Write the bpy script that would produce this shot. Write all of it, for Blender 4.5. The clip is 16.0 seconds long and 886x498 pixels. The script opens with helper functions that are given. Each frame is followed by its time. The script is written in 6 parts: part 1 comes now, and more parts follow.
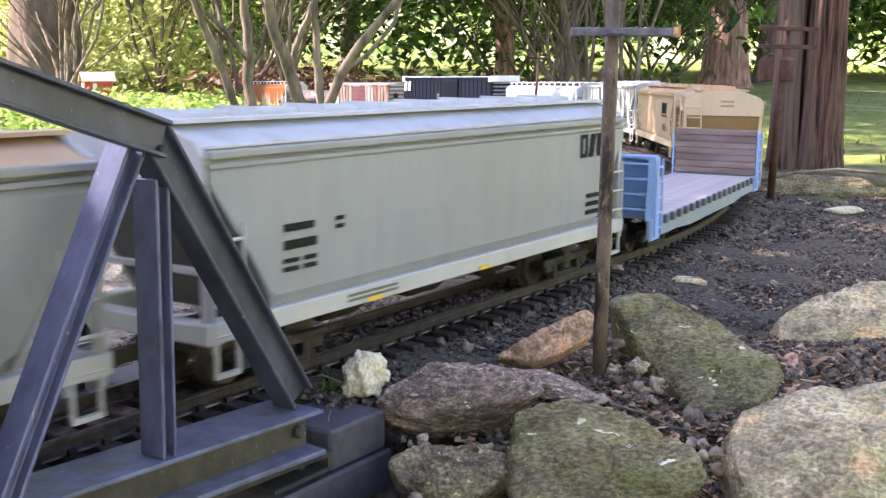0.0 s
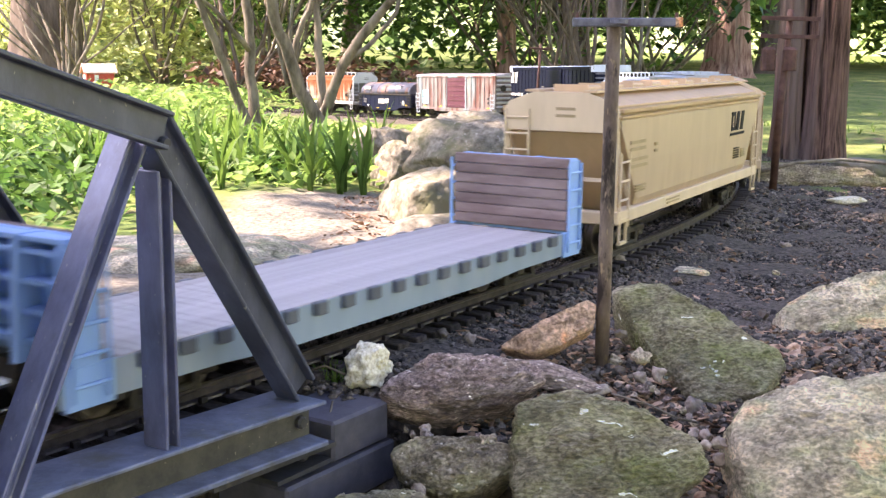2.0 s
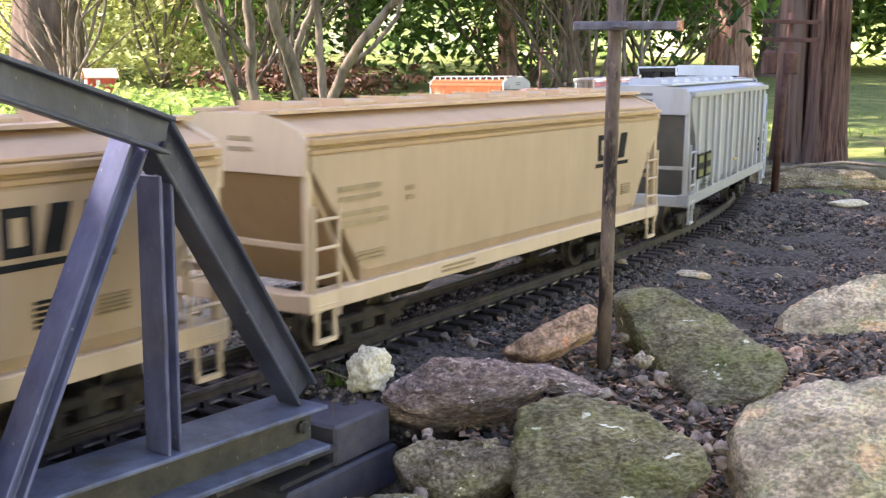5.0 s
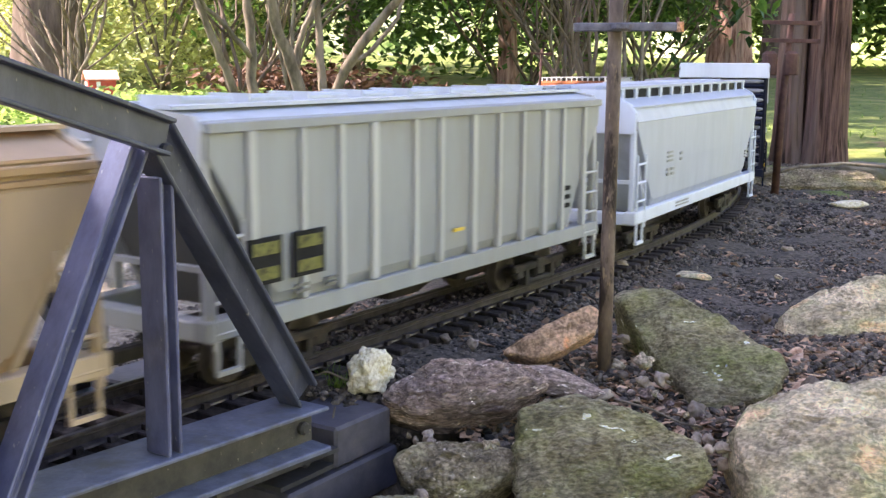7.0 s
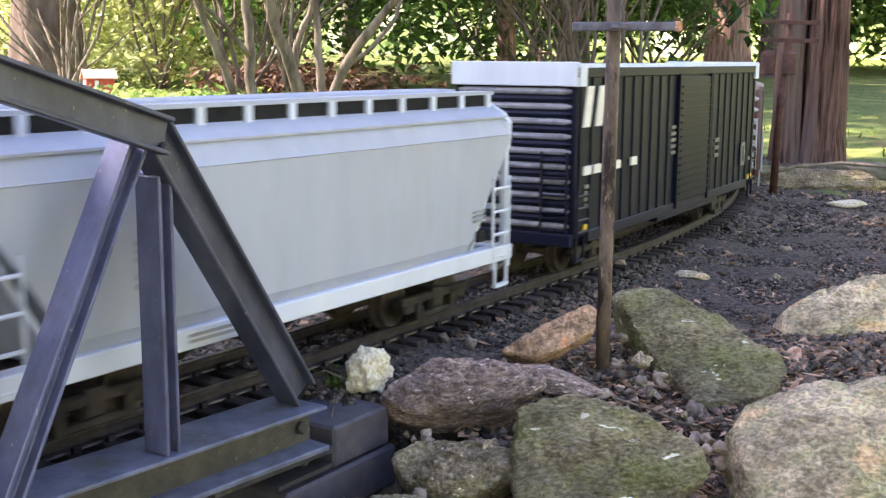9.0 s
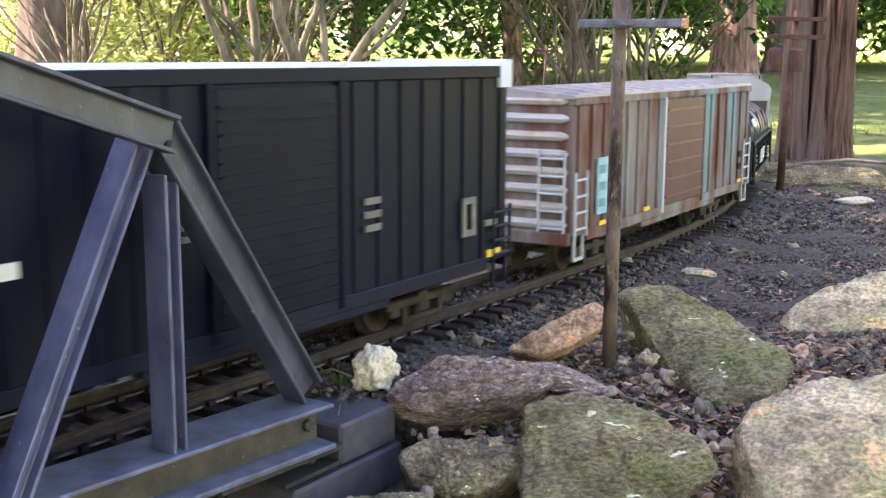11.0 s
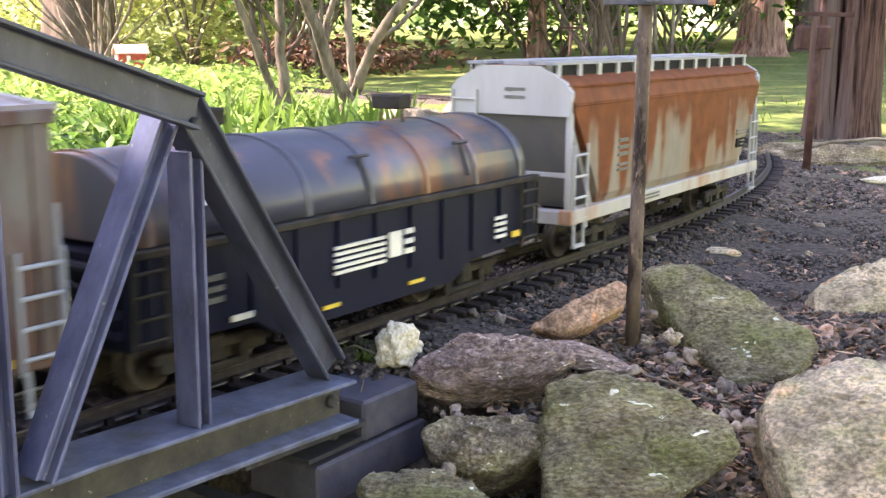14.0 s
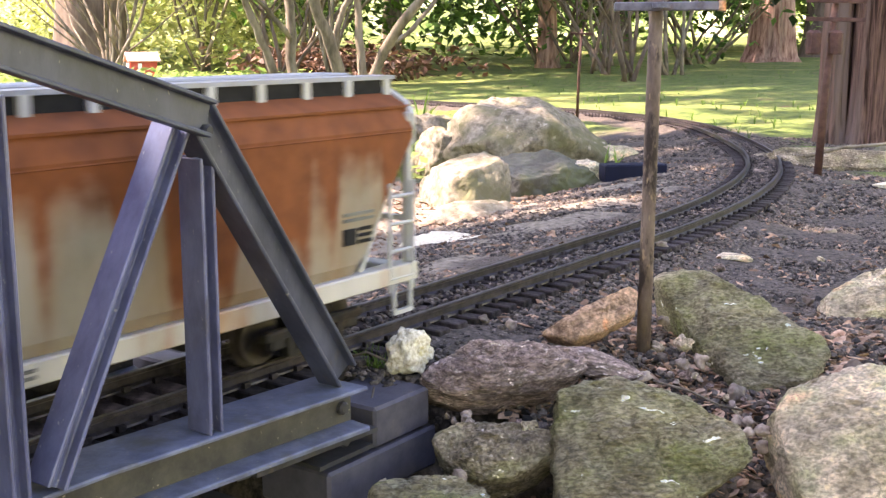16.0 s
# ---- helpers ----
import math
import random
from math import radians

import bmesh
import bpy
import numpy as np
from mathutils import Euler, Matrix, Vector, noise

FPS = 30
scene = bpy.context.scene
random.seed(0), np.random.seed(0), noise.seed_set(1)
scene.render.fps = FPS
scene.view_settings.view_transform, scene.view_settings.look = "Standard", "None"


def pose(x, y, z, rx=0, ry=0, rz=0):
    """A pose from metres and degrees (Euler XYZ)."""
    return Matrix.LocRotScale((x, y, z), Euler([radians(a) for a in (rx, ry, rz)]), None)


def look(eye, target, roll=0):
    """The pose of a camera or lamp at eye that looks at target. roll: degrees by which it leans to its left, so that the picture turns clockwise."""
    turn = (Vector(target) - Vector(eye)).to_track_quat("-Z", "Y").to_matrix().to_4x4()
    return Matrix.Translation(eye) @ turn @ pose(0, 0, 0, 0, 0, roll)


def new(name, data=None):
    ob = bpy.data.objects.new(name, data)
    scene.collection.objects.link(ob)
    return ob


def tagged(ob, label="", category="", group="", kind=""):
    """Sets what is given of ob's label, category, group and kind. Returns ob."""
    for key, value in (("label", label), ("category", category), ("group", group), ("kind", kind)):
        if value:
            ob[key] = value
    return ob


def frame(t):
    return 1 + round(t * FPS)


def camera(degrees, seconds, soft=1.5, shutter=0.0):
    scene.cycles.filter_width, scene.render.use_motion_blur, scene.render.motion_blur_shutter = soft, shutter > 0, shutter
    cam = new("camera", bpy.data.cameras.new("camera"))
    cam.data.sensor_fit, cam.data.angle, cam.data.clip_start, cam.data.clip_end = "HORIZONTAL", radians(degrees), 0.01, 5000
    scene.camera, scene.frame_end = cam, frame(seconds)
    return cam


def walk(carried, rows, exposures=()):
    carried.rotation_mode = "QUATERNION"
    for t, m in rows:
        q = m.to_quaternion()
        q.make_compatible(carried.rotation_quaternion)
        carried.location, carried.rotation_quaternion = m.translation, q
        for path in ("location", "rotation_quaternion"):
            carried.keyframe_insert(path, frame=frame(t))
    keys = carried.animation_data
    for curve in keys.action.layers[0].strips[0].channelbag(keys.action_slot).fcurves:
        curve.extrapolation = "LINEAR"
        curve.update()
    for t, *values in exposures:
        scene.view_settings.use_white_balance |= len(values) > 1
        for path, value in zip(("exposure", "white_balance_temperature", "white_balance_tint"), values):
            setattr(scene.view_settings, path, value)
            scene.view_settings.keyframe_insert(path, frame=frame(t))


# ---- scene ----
# ---------------------------------------------------------------- camera
cam = camera(42.8, 16.0, soft=1.4, shutter=0.5)
PATH = [
    (0, (0, 0, 0.2072), (0.0759, 1.9719, -0.1184), 0.69),
    (0.5, (0, 0, 0.2072), (0.0737, 1.9718, -0.1194), 0.71),
    (1, (0, 0, 0.2072), (0.073, 1.9709, -0.125), 0.80),
    (1.5, (0, 0, 0.2072), (0.0751, 1.9695, -0.1328), 0.71),
    (2, (0, 0, 0.2072), (0.0721, 1.9693, -0.1342), 0.56),
    (2.5, (0, 0, 0.2072), (0.0699, 1.9699, -0.1315), 0.47),
    (3, (0, 0, 0.2072), (0.0711, 1.9705, -0.1278), 0.44),
    (3.5, (0, 0, 0.2072), (0.0728, 1.9704, -0.1279), 0.54),
    (4, (0, 0, 0.2072), (0.0725, 1.9702, -0.1293), 0.49),
    (6.5, (0, 0, 0.2072), (0.0668, 1.9714, -0.1234), 0.35),
    (7, (0, 0, 0.2072), (0.0685, 1.971, -0.1249), 0.34),
    (7.5, (0, 0, 0.2072), (0.0691, 1.9707, -0.1268), 0.26),
    (8, (0, 0, 0.2072), (0.0701, 1.9702, -0.1294), 0.38),
    (8.5, (0, 0, 0.2072), (0.0721, 1.9702, -0.1291), 0.49),
    (9, (0, 0, 0.2072), (0.0714, 1.9707, -0.1262), 0.40),
    (11.5, (0, 0, 0.2072), (0.0553, 1.9704, -0.1313), 0.22),
    (12, (0, 0, 0.2072), (0.0468, 1.9702, -0.1334), 0.28),
    (12.5, (0, 0, 0.2072), (0.0394, 1.9693, -0.1397), 0.26),
    (13, (0, 0, 0.2072), (0.0321, 1.9679, -0.1481), 0.20),
    (13.5, (0, 0, 0.2072), (0.0244, 1.9652, -0.1632), 0.20),
    (14, (0, 0, 0.2072), (0.019, 1.9642, -0.1692), 0.33),
    (14.5, (0, 0, 0.2072), (0.0173, 1.9665, -0.1569), 0.34),
    (15, (0, 0, 0.2072), (0.0113, 1.967, -0.1542), 0.28),
    (15.5, (0, 0, 0.2072), (-0.0001, 1.9667, -0.1562), 0.06),
    (16, (0, 0, 0.2072), (0.0, 1.9663, -0.1582), 0.11),
]
walk(cam, [(t, look(eye, target, roll)) for t, eye, target, roll in PATH], [(0, 2.46, 6900, 31), (9, 2.46, 6900, 31), (11.3, 2.76, 7000, 31), (12.2, 2.72, 7050, 31), (13.2, 2.70, 7100, 31), (14.5, 2.70, 7200, 32), (16, 2.78, 7350, 33)])

# ---------------------------------------------------------------- light
SUN_EL, SUN_AZ = radians(50), radians(-82)      # azimuth from +y towards +x
world = bpy.data.worlds.new("world")
scene.world = world
world.use_nodes = True
wn = world.node_tree
sky = wn.nodes.new("ShaderNodeTexSky")
sky.sky_type, sky.sun_disc = "NISHITA", False
sky.sun_elevation, sky.sun_rotation = SUN_EL, SUN_AZ
wn.links.new(sky.outputs[0], wn.nodes["Background"].inputs[0])
wn.nodes["Background"].inputs[1].default_value = 0.15
sun_data = bpy.data.lights.new("sun", "SUN")
sun_data.energy, sun_data.angle, sun_data.color = 4.5, radians(0.6), (1.0, 0.93, 0.80)
sun = new("sun", sun_data)
sun.matrix_world = look((math.sin(SUN_AZ) * math.cos(SUN_EL) * 30, math.cos(SUN_AZ) * math.cos(SUN_EL) * 30, math.sin(SUN_EL) * 30), (0, 0, 0))

# ---------------------------------------------------------------- materials


def surf(name, c1, c2, scale=40.0, rough=0.6, metal=0.0, bump=0.15, c3=None, scale3=6.0, cut=(0.5, 0.62), rand=0.0, stretch=(1, 1, 1), bumpscale=None, trans=0.0, island=False, c4=None, scale4=200.0, cut4=(0.62, 0.7), spec=0.28):
    """A two-scale surface: c1/c2 mixed by fine noise, c3 in larger stains, c4 in small specks."""
    m = bpy.data.materials.new(name)
    m.use_nodes = True
    nt = m.node_tree
    b = nt.nodes["Principled BSDF"]
    b.inputs["Roughness"].default_value, b.inputs["Metallic"].default_value = rough, metal
    b.inputs["Specular IOR Level"].default_value = spec
    tc = nt.nodes.new("ShaderNodeTexCoord")
    mp = nt.nodes.new("ShaderNodeMapping")
    mp.inputs["Scale"].default_value = stretch
    nt.links.new(tc.outputs["Object"], mp.inputs[0])

    def nz(sc, detail=5.0):
        n = nt.nodes.new("ShaderNodeTexNoise")
        n.inputs["Scale"].default_value, n.inputs["Detail"].default_value, n.inputs["Roughness"].default_value = sc, detail, 0.65
        nt.links.new(mp.outputs[0], n.inputs["Vector"])
        return n.outputs["Fac"]

    def ramp(x, lo, hi):
        r = nt.nodes.new("ShaderNodeMapRange")
        r.inputs["From Min"].default_value, r.inputs["From Max"].default_value = lo, hi
        nt.links.new(x, r.inputs["Value"])
        return r.outputs["Result"]

    def mix(f, a, c):
        x = nt.nodes.new("ShaderNodeMix")
        x.data_type = "RGBA"
        nt.links.new(f, x.inputs["Factor"])
        for sock, v in (("A", a), ("B", c)):
            s = [i for i in x.inputs if i.name == sock and i.type == "RGBA"][0]
            if isinstance(v, tuple):
                s.default_value = (*v, 1)
            else:
                nt.links.new(v, s)
        return [o for o in x.outputs if o.type == "RGBA"][0]

    col = mix(ramp(nz(scale), 0.36, 0.64), c1, c2)
    if c3:
        col = mix(ramp(nz(scale3, 6.0), *cut), col, c3)
    if c4:
        col = mix(ramp(nz(scale4, 2.0), *cut4), col, c4)
    if rand or island:
        h = nt.nodes.new("ShaderNodeHueSaturation")
        src = nt.nodes.new("ShaderNodeNewGeometry").outputs["Random Per Island"] if island else nt.nodes.new("ShaderNodeObjectInfo").outputs["Random"]
        r = nt.nodes.new("ShaderNodeMapRange")
        r.inputs["To Min"].default_value, r.inputs["To Max"].default_value = 1 - rand, 1 + rand
        nt.links.new(src, r.inputs["Value"])
        nt.links.new(r.outputs["Result"], h.inputs["Value"])
        nt.links.new(col, h.inputs["Color"])
        col = h.outputs["Color"]
    nt.links.new(col, b.inputs["Base Color"])
    if bump:
        bp = nt.nodes.new("ShaderNodeBump")
        bp.inputs["Strength"].default_value = bump
        bp.inputs["Distance"].default_value = 0.3 / (bumpscale or scale * 2)
        nt.links.new(nz(bumpscale or scale * 2), bp.inputs["Height"])
        nt.links.new(bp.outputs[0], b.inputs["Normal"])
    if trans:
        t = nt.nodes.new("ShaderNodeBsdfTranslucent")
        ms = nt.nodes.new("ShaderNodeMixShader")
        ms.inputs[0].default_value = trans
        nt.links.new(col, t.inputs[0])
        nt.links.new(b.outputs[0], ms.inputs[1])
        nt.links.new(t.outputs[0], ms.inputs[2])
        nt.links.new(ms.outputs[0], nt.nodes["Material Output"].inputs[0])
    return m


def stone_surf(name, c1, c2, moss, mscale, mcut, fleck, fscale, fcut, stretch=(1, 1, 1)):
    """A weathered stone: speckled grain over soft stains, moss in patches, lichen flecks, pits at two depths."""
    m = surf(name, c1, c2, 340, 0.93, 0, 1.0, moss, mscale, mcut, c4=fleck, scale4=fscale, cut4=fcut, spec=0.12, stretch=stretch, bumpscale=520)
    nt = m.node_tree
    b = nt.nodes["Principled BSDF"]
    mp = [n for n in nt.nodes if n.type == "MAPPING"][0]
    src = b.inputs["Base Color"].links[0].from_socket
    for scale, lo, hi, dark in ((48, 0.36, 0.62, 0.66), (420, 0.38, 0.62, 0.80)):
        n = nt.nodes.new("ShaderNodeTexNoise")
        n.inputs["Scale"].default_value, n.inputs["Detail"].default_value = scale, 6
        nt.links.new(mp.outputs[0], n.inputs["Vector"])
        r = nt.nodes.new("ShaderNodeMapRange")
        r.inputs["From Min"].default_value, r.inputs["From Max"].default_value, r.inputs["To Min"].default_value, r.inputs["To Max"].default_value = lo, hi, dark, 1.6
        nt.links.new(n.outputs["Fac"], r.inputs["Value"])
        h = nt.nodes.new("ShaderNodeHueSaturation")
        nt.links.new(r.outputs["Result"], h.inputs["Value"])
        nt.links.new(src, h.inputs["Color"])
        src = h.outputs["Color"]
    nt.links.new(src, b.inputs["Base Color"])
    first = b.inputs["Normal"].links[0].from_node
    n = nt.nodes.new("ShaderNodeTexNoise")
    n.inputs["Scale"].default_value, n.inputs["Detail"].default_value, n.inputs["Roughness"].default_value = 130, 6, 0.7
    nt.links.new(mp.outputs[0], n.inputs["Vector"])
    bp = nt.nodes.new("ShaderNodeBump")
    bp.inputs["Strength"].default_value, bp.inputs["Distance"].default_value = 1.0, 0.0042
    nt.links.new(n.outputs["Fac"], bp.inputs["Height"])
    nt.links.new(bp.outputs[0], first.inputs["Normal"])
    return m


M = {}
# posts and diagonals: the bridge paint made brighter, as if lit
M["steel_blue"] = surf("painted_steel", (0.072, 0.079, 0.150), (0.135, 0.146, 0.25), 60, 0.30, 0.0, 0.10, (0.036, 0.037, 0.052), 26, (0.54, 0.72), c4=(0.30, 0.29, 0.30), scale4=420, cut4=(0.69, 0.75), stretch=(1, 1, 0.5), spec=0.6)
# end posts and top chords: the same paint darkened as if shaded
M["steel_shade_copy"] = surf("shaded_painted_steel", (0.038, 0.043, 0.066), (0.074, 0.082, 0.122), 60, 0.38, 0.0, 0.12, (0.10, 0.075, 0.05), 40, (0.62, 0.76), c4=(0.24, 0.23, 0.22), scale4=420, cut4=(0.70, 0.76), stretch=(1, 1, 0.5), spec=0.4)
# dust stains over a base lightened for the sun's sheen on the flanges
M["steel_dusty"] = surf("dusty_painted_steel", (0.078, 0.087, 0.130), (0.145, 0.160, 0.225), 90, 0.34, 0.0, 0.15, (0.085, 0.078, 0.060), 34, (0.54, 0.72), c4=(0.27, 0.25, 0.21), scale4=260, cut4=(0.68, 0.76), spec=0.5)
# chord web: flange shade is painted into the base colour, with grime specks
M["steel_web_shade"] = surf("web_shade_and_grime", (0.036, 0.035, 0.034), (0.072, 0.068, 0.058), 60, 0.6, 0.0, 0.2, (0.13, 0.105, 0.06), 30, (0.58, 0.74), c4=(0.30, 0.27, 0.20), scale4=300, cut4=(0.70, 0.76), spec=0.3)
M["steel_dark"] = surf("dark_steel", (0.03, 0.03, 0.034), (0.055, 0.053, 0.055), 80, 0.5, 0.1, 0.1, (0.11, 0.085, 0.06), 30, (0.58, 0.75))
M["block"] = surf("abutment_paint", (0.052, 0.050, 0.066), (0.078, 0.074, 0.092), 90, 0.6, 0, 0.15, (0.12, 0.105, 0.10), 26, (0.62, 0.80))
M["rail"] = surf("weathered_rail", (0.028, 0.023, 0.025), (0.070, 0.059, 0.062), 120, 0.42, 0.3, 0.1, (0.095, 0.068, 0.058), 30, (0.6, 0.75))
M["tie"] = surf("tie_plastic", (0.020, 0.016, 0.016), (0.058, 0.048, 0.047), 160, 0.85, 0, 0.5, (0.105, 0.086, 0.080), 34, (0.54, 0.72), rand=0.45, spec=0.12)
M["gravel"] = surf("dark_gravel", (0.028, 0.022, 0.018), (0.128, 0.104, 0.084), 300, 0.75, 0, 0.5, rand=0.9, island=True, spec=0.3)
M["bits"] = surf("litter_bits", (0.15, 0.085, 0.05), (0.34, 0.22, 0.145), 120, 0.9, 0, 0.3, rand=0.6, island=True, spec=0.2)
M["dry"] = surf("dry_leaf", (0.17, 0.092, 0.058), (0.46, 0.315, 0.22), 90, 0.8, 0, 0.2, rand=0.7, island=True, spec=0.2)
M["pebble"] = surf("pale_pebble", (0.17, 0.130, 0.105), (0.36, 0.295, 0.24), 150, 0.9, 0, 0.5, rand=0.5, spec=0.12)
M["rock_moss"] = stone_surf("mossy_stone", (0.195, 0.168, 0.108), (0.37, 0.318, 0.222), (0.110, 0.116, 0.046), 24, (0.40, 0.66), (0.70, 0.70, 0.60), 90, (0.70, 0.72), (0.6, 1.5, 1.5))
M["rock_purple"] = stone_surf("schist", (0.135, 0.098, 0.086), (0.37, 0.275, 0.24), (0.11, 0.088, 0.068), 34, (0.50, 0.66), (0.66, 0.56, 0.48), 260, (0.62, 0.72), (0.6, 1, 2.2))
M["rock_orange"] = stone_surf("ochre_stone", (0.34, 0.215, 0.140), (0.43, 0.285, 0.190), (0.21, 0.125, 0.086), 26, (0.52, 0.68), (0.46, 0.20, 0.09), 42, (0.60, 0.72))
M["rock_tan"] = stone_surf("tan_stone", (0.44, 0.355, 0.255), (0.57, 0.475, 0.35), (0.30, 0.285, 0.165), 20, (0.46, 0.62), (0.60, 0.38, 0.24), 26, (0.58, 0.72), (0.7, 1.3, 1.3))
M["rock_grey"] = surf("grey_boulder", (0.105, 0.090, 0.066), (0.30, 0.26, 0.20), 70, 0.92, 0, 1.0, (0.13, 0.125, 0.07), 11, (0.46, 0.62), bumpscale=90, c4=(0.40, 0.36, 0.29), scale4=60, cut4=(0.64, 0.74), spec=0.12)
M["rock_dark"] = surf("dark_boulder", (0.09, 0.085, 0.07), (0.17, 0.16, 0.12), 24, 0.92, 0, 0.9, (0.11, 0.12, 0.05), 7, (0.5, 0.65), bumpscale=45)
M["rock_brown"] = stone_surf("olive_brown_stone", (0.125, 0.102, 0.070), (0.28, 0.232, 0.170), (0.165, 0.150, 0.085), 30, (0.48, 0.64), (0.62, 0.55, 0.46), 220, (0.66, 0.76), (0.8, 1, 1.6))
M["rock_white"] = surf("white_tufa", (0.44, 0.38, 0.26), (0.76, 0.71, 0.58), 500, 0.95, 0, 1.0, (0.46, 0.38, 0.16), 80, (0.56, 0.7), spec=0.12)
M["pole"] = surf("rusty_pole", (0.075, 0.052, 0.042), (0.175, 0.128, 0.098), 90, 0.7, 0.0, 0.6, (0.026, 0.017, 0.014), 70, (0.54, 0.62), stretch=(1, 1, 0.35), c4=(0.25, 0.18, 0.11), scale4=230, cut4=(0.62, 0.70), spec=0.25)
M["pole_dark"] = surf("dark_brown_pole", (0.055, 0.026, 0.022), (0.11, 0.055, 0.045), 60, 0.7, 0.1, 0.3)
M["bar"] = surf("grey_crossarm", (0.075, 0.075, 0.105), (0.16, 0.155, 0.20), 120, 0.5, 0.1, 0.3, (0.07, 0.035, 0.025), 40, (0.56, 0.68))
M["bark"] = surf("cedar_bark", (0.11, 0.05, 0.038), (0.40, 0.25, 0.20), 34, 0.95, 0, 1.0, (0.20, 0.18, 0.15), 5, (0.5, 0.7), stretch=(1, 1, 0.10), bumpscale=30)
M["bark_near"] = surf("shaggy_cedar_bark", (0.030, 0.016, 0.013), (0.185, 0.108, 0.086), 120, 0.95, 0, 1.0, (0.145, 0.105, 0.092), 14, (0.46, 0.62), stretch=(1, 1, 0.06), bumpscale=90, c4=(0.020, 0.012, 0.010), scale4=46, cut4=(0.58, 0.66), spec=0.08)
M["bark_grey"] = surf("grey_bark", (0.085, 0.070, 0.053), (0.24, 0.20, 0.155), 40, 0.92, 0, 0.6, (0.30, 0.27, 0.215), 8, (0.55, 0.7), stretch=(1, 1, 0.3), spec=0.1)
M["bark_dark"] = surf("brown_bark", (0.07, 0.05, 0.04), (0.16, 0.12, 0.095), 20, 0.95, 0, 0.8, stretch=(1, 1, 0.2))
M["leaf"] = surf("green_leaf", (0.045, 0.11, 0.022), (0.12, 0.22, 0.045), 6, 0.5, 0, 0, rand=0.55, island=True, trans=0.45)
M["leaf_light"] = surf("bright_leaf", (0.14, 0.25, 0.05), (0.29, 0.40, 0.11), 6, 0.5, 0, 0, rand=0.5, island=True, trans=0.55)
# strong sun is put into this pale leaf colour
M["leaf_sun_tint"] = surf("sun_tinted_leaf", (0.42, 0.47, 0.16), (0.70, 0.72, 0.36), 6, 0.45, 0, 0, rand=0.5, island=True, trans=0.55)
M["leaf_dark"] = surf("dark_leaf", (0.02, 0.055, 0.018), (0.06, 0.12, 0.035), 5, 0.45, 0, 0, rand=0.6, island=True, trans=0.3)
M["leaf_red"] = surf("copper_leaf", (0.08, 0.042, 0.028), (0.16, 0.082, 0.052), 6, 0.6, 0, 0, rand=0.5, island=True, trans=0.2)
M["grass"] = surf("grass_blade", (0.07, 0.15, 0.025), (0.16, 0.25, 0.05), 8, 0.6, 0, 0, rand=0.4, island=True, trans=0.4)


def ground_material():
    """Mossy lawn, dark gravel and bare earth, mixed by the two masks of the sheet."""
    m = surf("ground", (0.035, 0.062, 0.012), (0.125, 0.165, 0.036), 28, 0.95, 0, 1.0, (0.20, 0.205, 0.06), 2.2, (0.5, 0.68), bumpscale=40, c4=(0.16, 0.11, 0.06), scale4=9, cut4=(0.62, 0.72))
    nt = m.node_tree
    b = nt.nodes["Principled BSDF"]
    lawn = b.inputs["Base Color"].links[0].from_socket
    tc = [n for n in nt.nodes if n.type == "TEX_COORD"][0]

    def two(c1, c2, sc, lo=0.35, hi=0.65):
        n = nt.nodes.new("ShaderNodeTexNoise")
        n.inputs["Scale"].default_value, n.inputs["Detail"].default_value, n.inputs["Roughness"].default_value = sc, 4, 0.7
        nt.links.new(tc.outputs["Object"], n.inputs["Vector"])
        r = nt.nodes.new("ShaderNodeValToRGB")
        r.color_ramp.elements[0].position, r.color_ramp.elements[1].position = lo, hi
        r.color_ramp.elements[0].color, r.color_ramp.elements[1].color = (*c1, 1), (*c2, 1)
        nt.links.new(n.outputs["Fac"], r.inputs[0])
        return r.outputs[0]

    last = lawn
    for attr, c in (("gravel_mask", two((0.024, 0.019, 0.016), (0.124, 0.101, 0.082), 190)), ("earth_mask", two((0.045, 0.033, 0.024), (0.19, 0.145, 0.105), 110)), ("sand_mask", two((0.085, 0.070, 0.052), (0.27, 0.232, 0.182), 120))):
        a = nt.nodes.new("ShaderNodeAttribute")
        a.attribute_name = attr
        x = nt.nodes.new("ShaderNodeMix")
        x.data_type = "RGBA"
        nt.links.new(a.outputs["Fac"], x.inputs["Factor"])
        sa, sb = [i for i in x.inputs if i.type == "RGBA"]
        nt.links.new(last, sa)
        nt.links.new(c, sb)
        last = [o for o in x.outputs if o.type == "RGBA"][0]
    nt.links.new(last, b.inputs["Base Color"])
    return m


# ---------------------------------------------------------------- mesh helpers


def link_mesh(name, bm, mat, parent=None, label="", smooth=False):
    me = bpy.data.meshes.new(name)
    bm.to_mesh(me)
    bm.free()
    if mat:
        me.materials.append(mat)
    if smooth:
        for p in me.polygons:
            p.use_smooth = True
    ob = new(name, me)
    if parent:
        ob.parent = parent
    if label:
        ob["label"] = label
    return ob


def part(name, bm, mat, parent, label="", smooth=False):
    return link_mesh(name, bm, mat, parent, label, smooth)


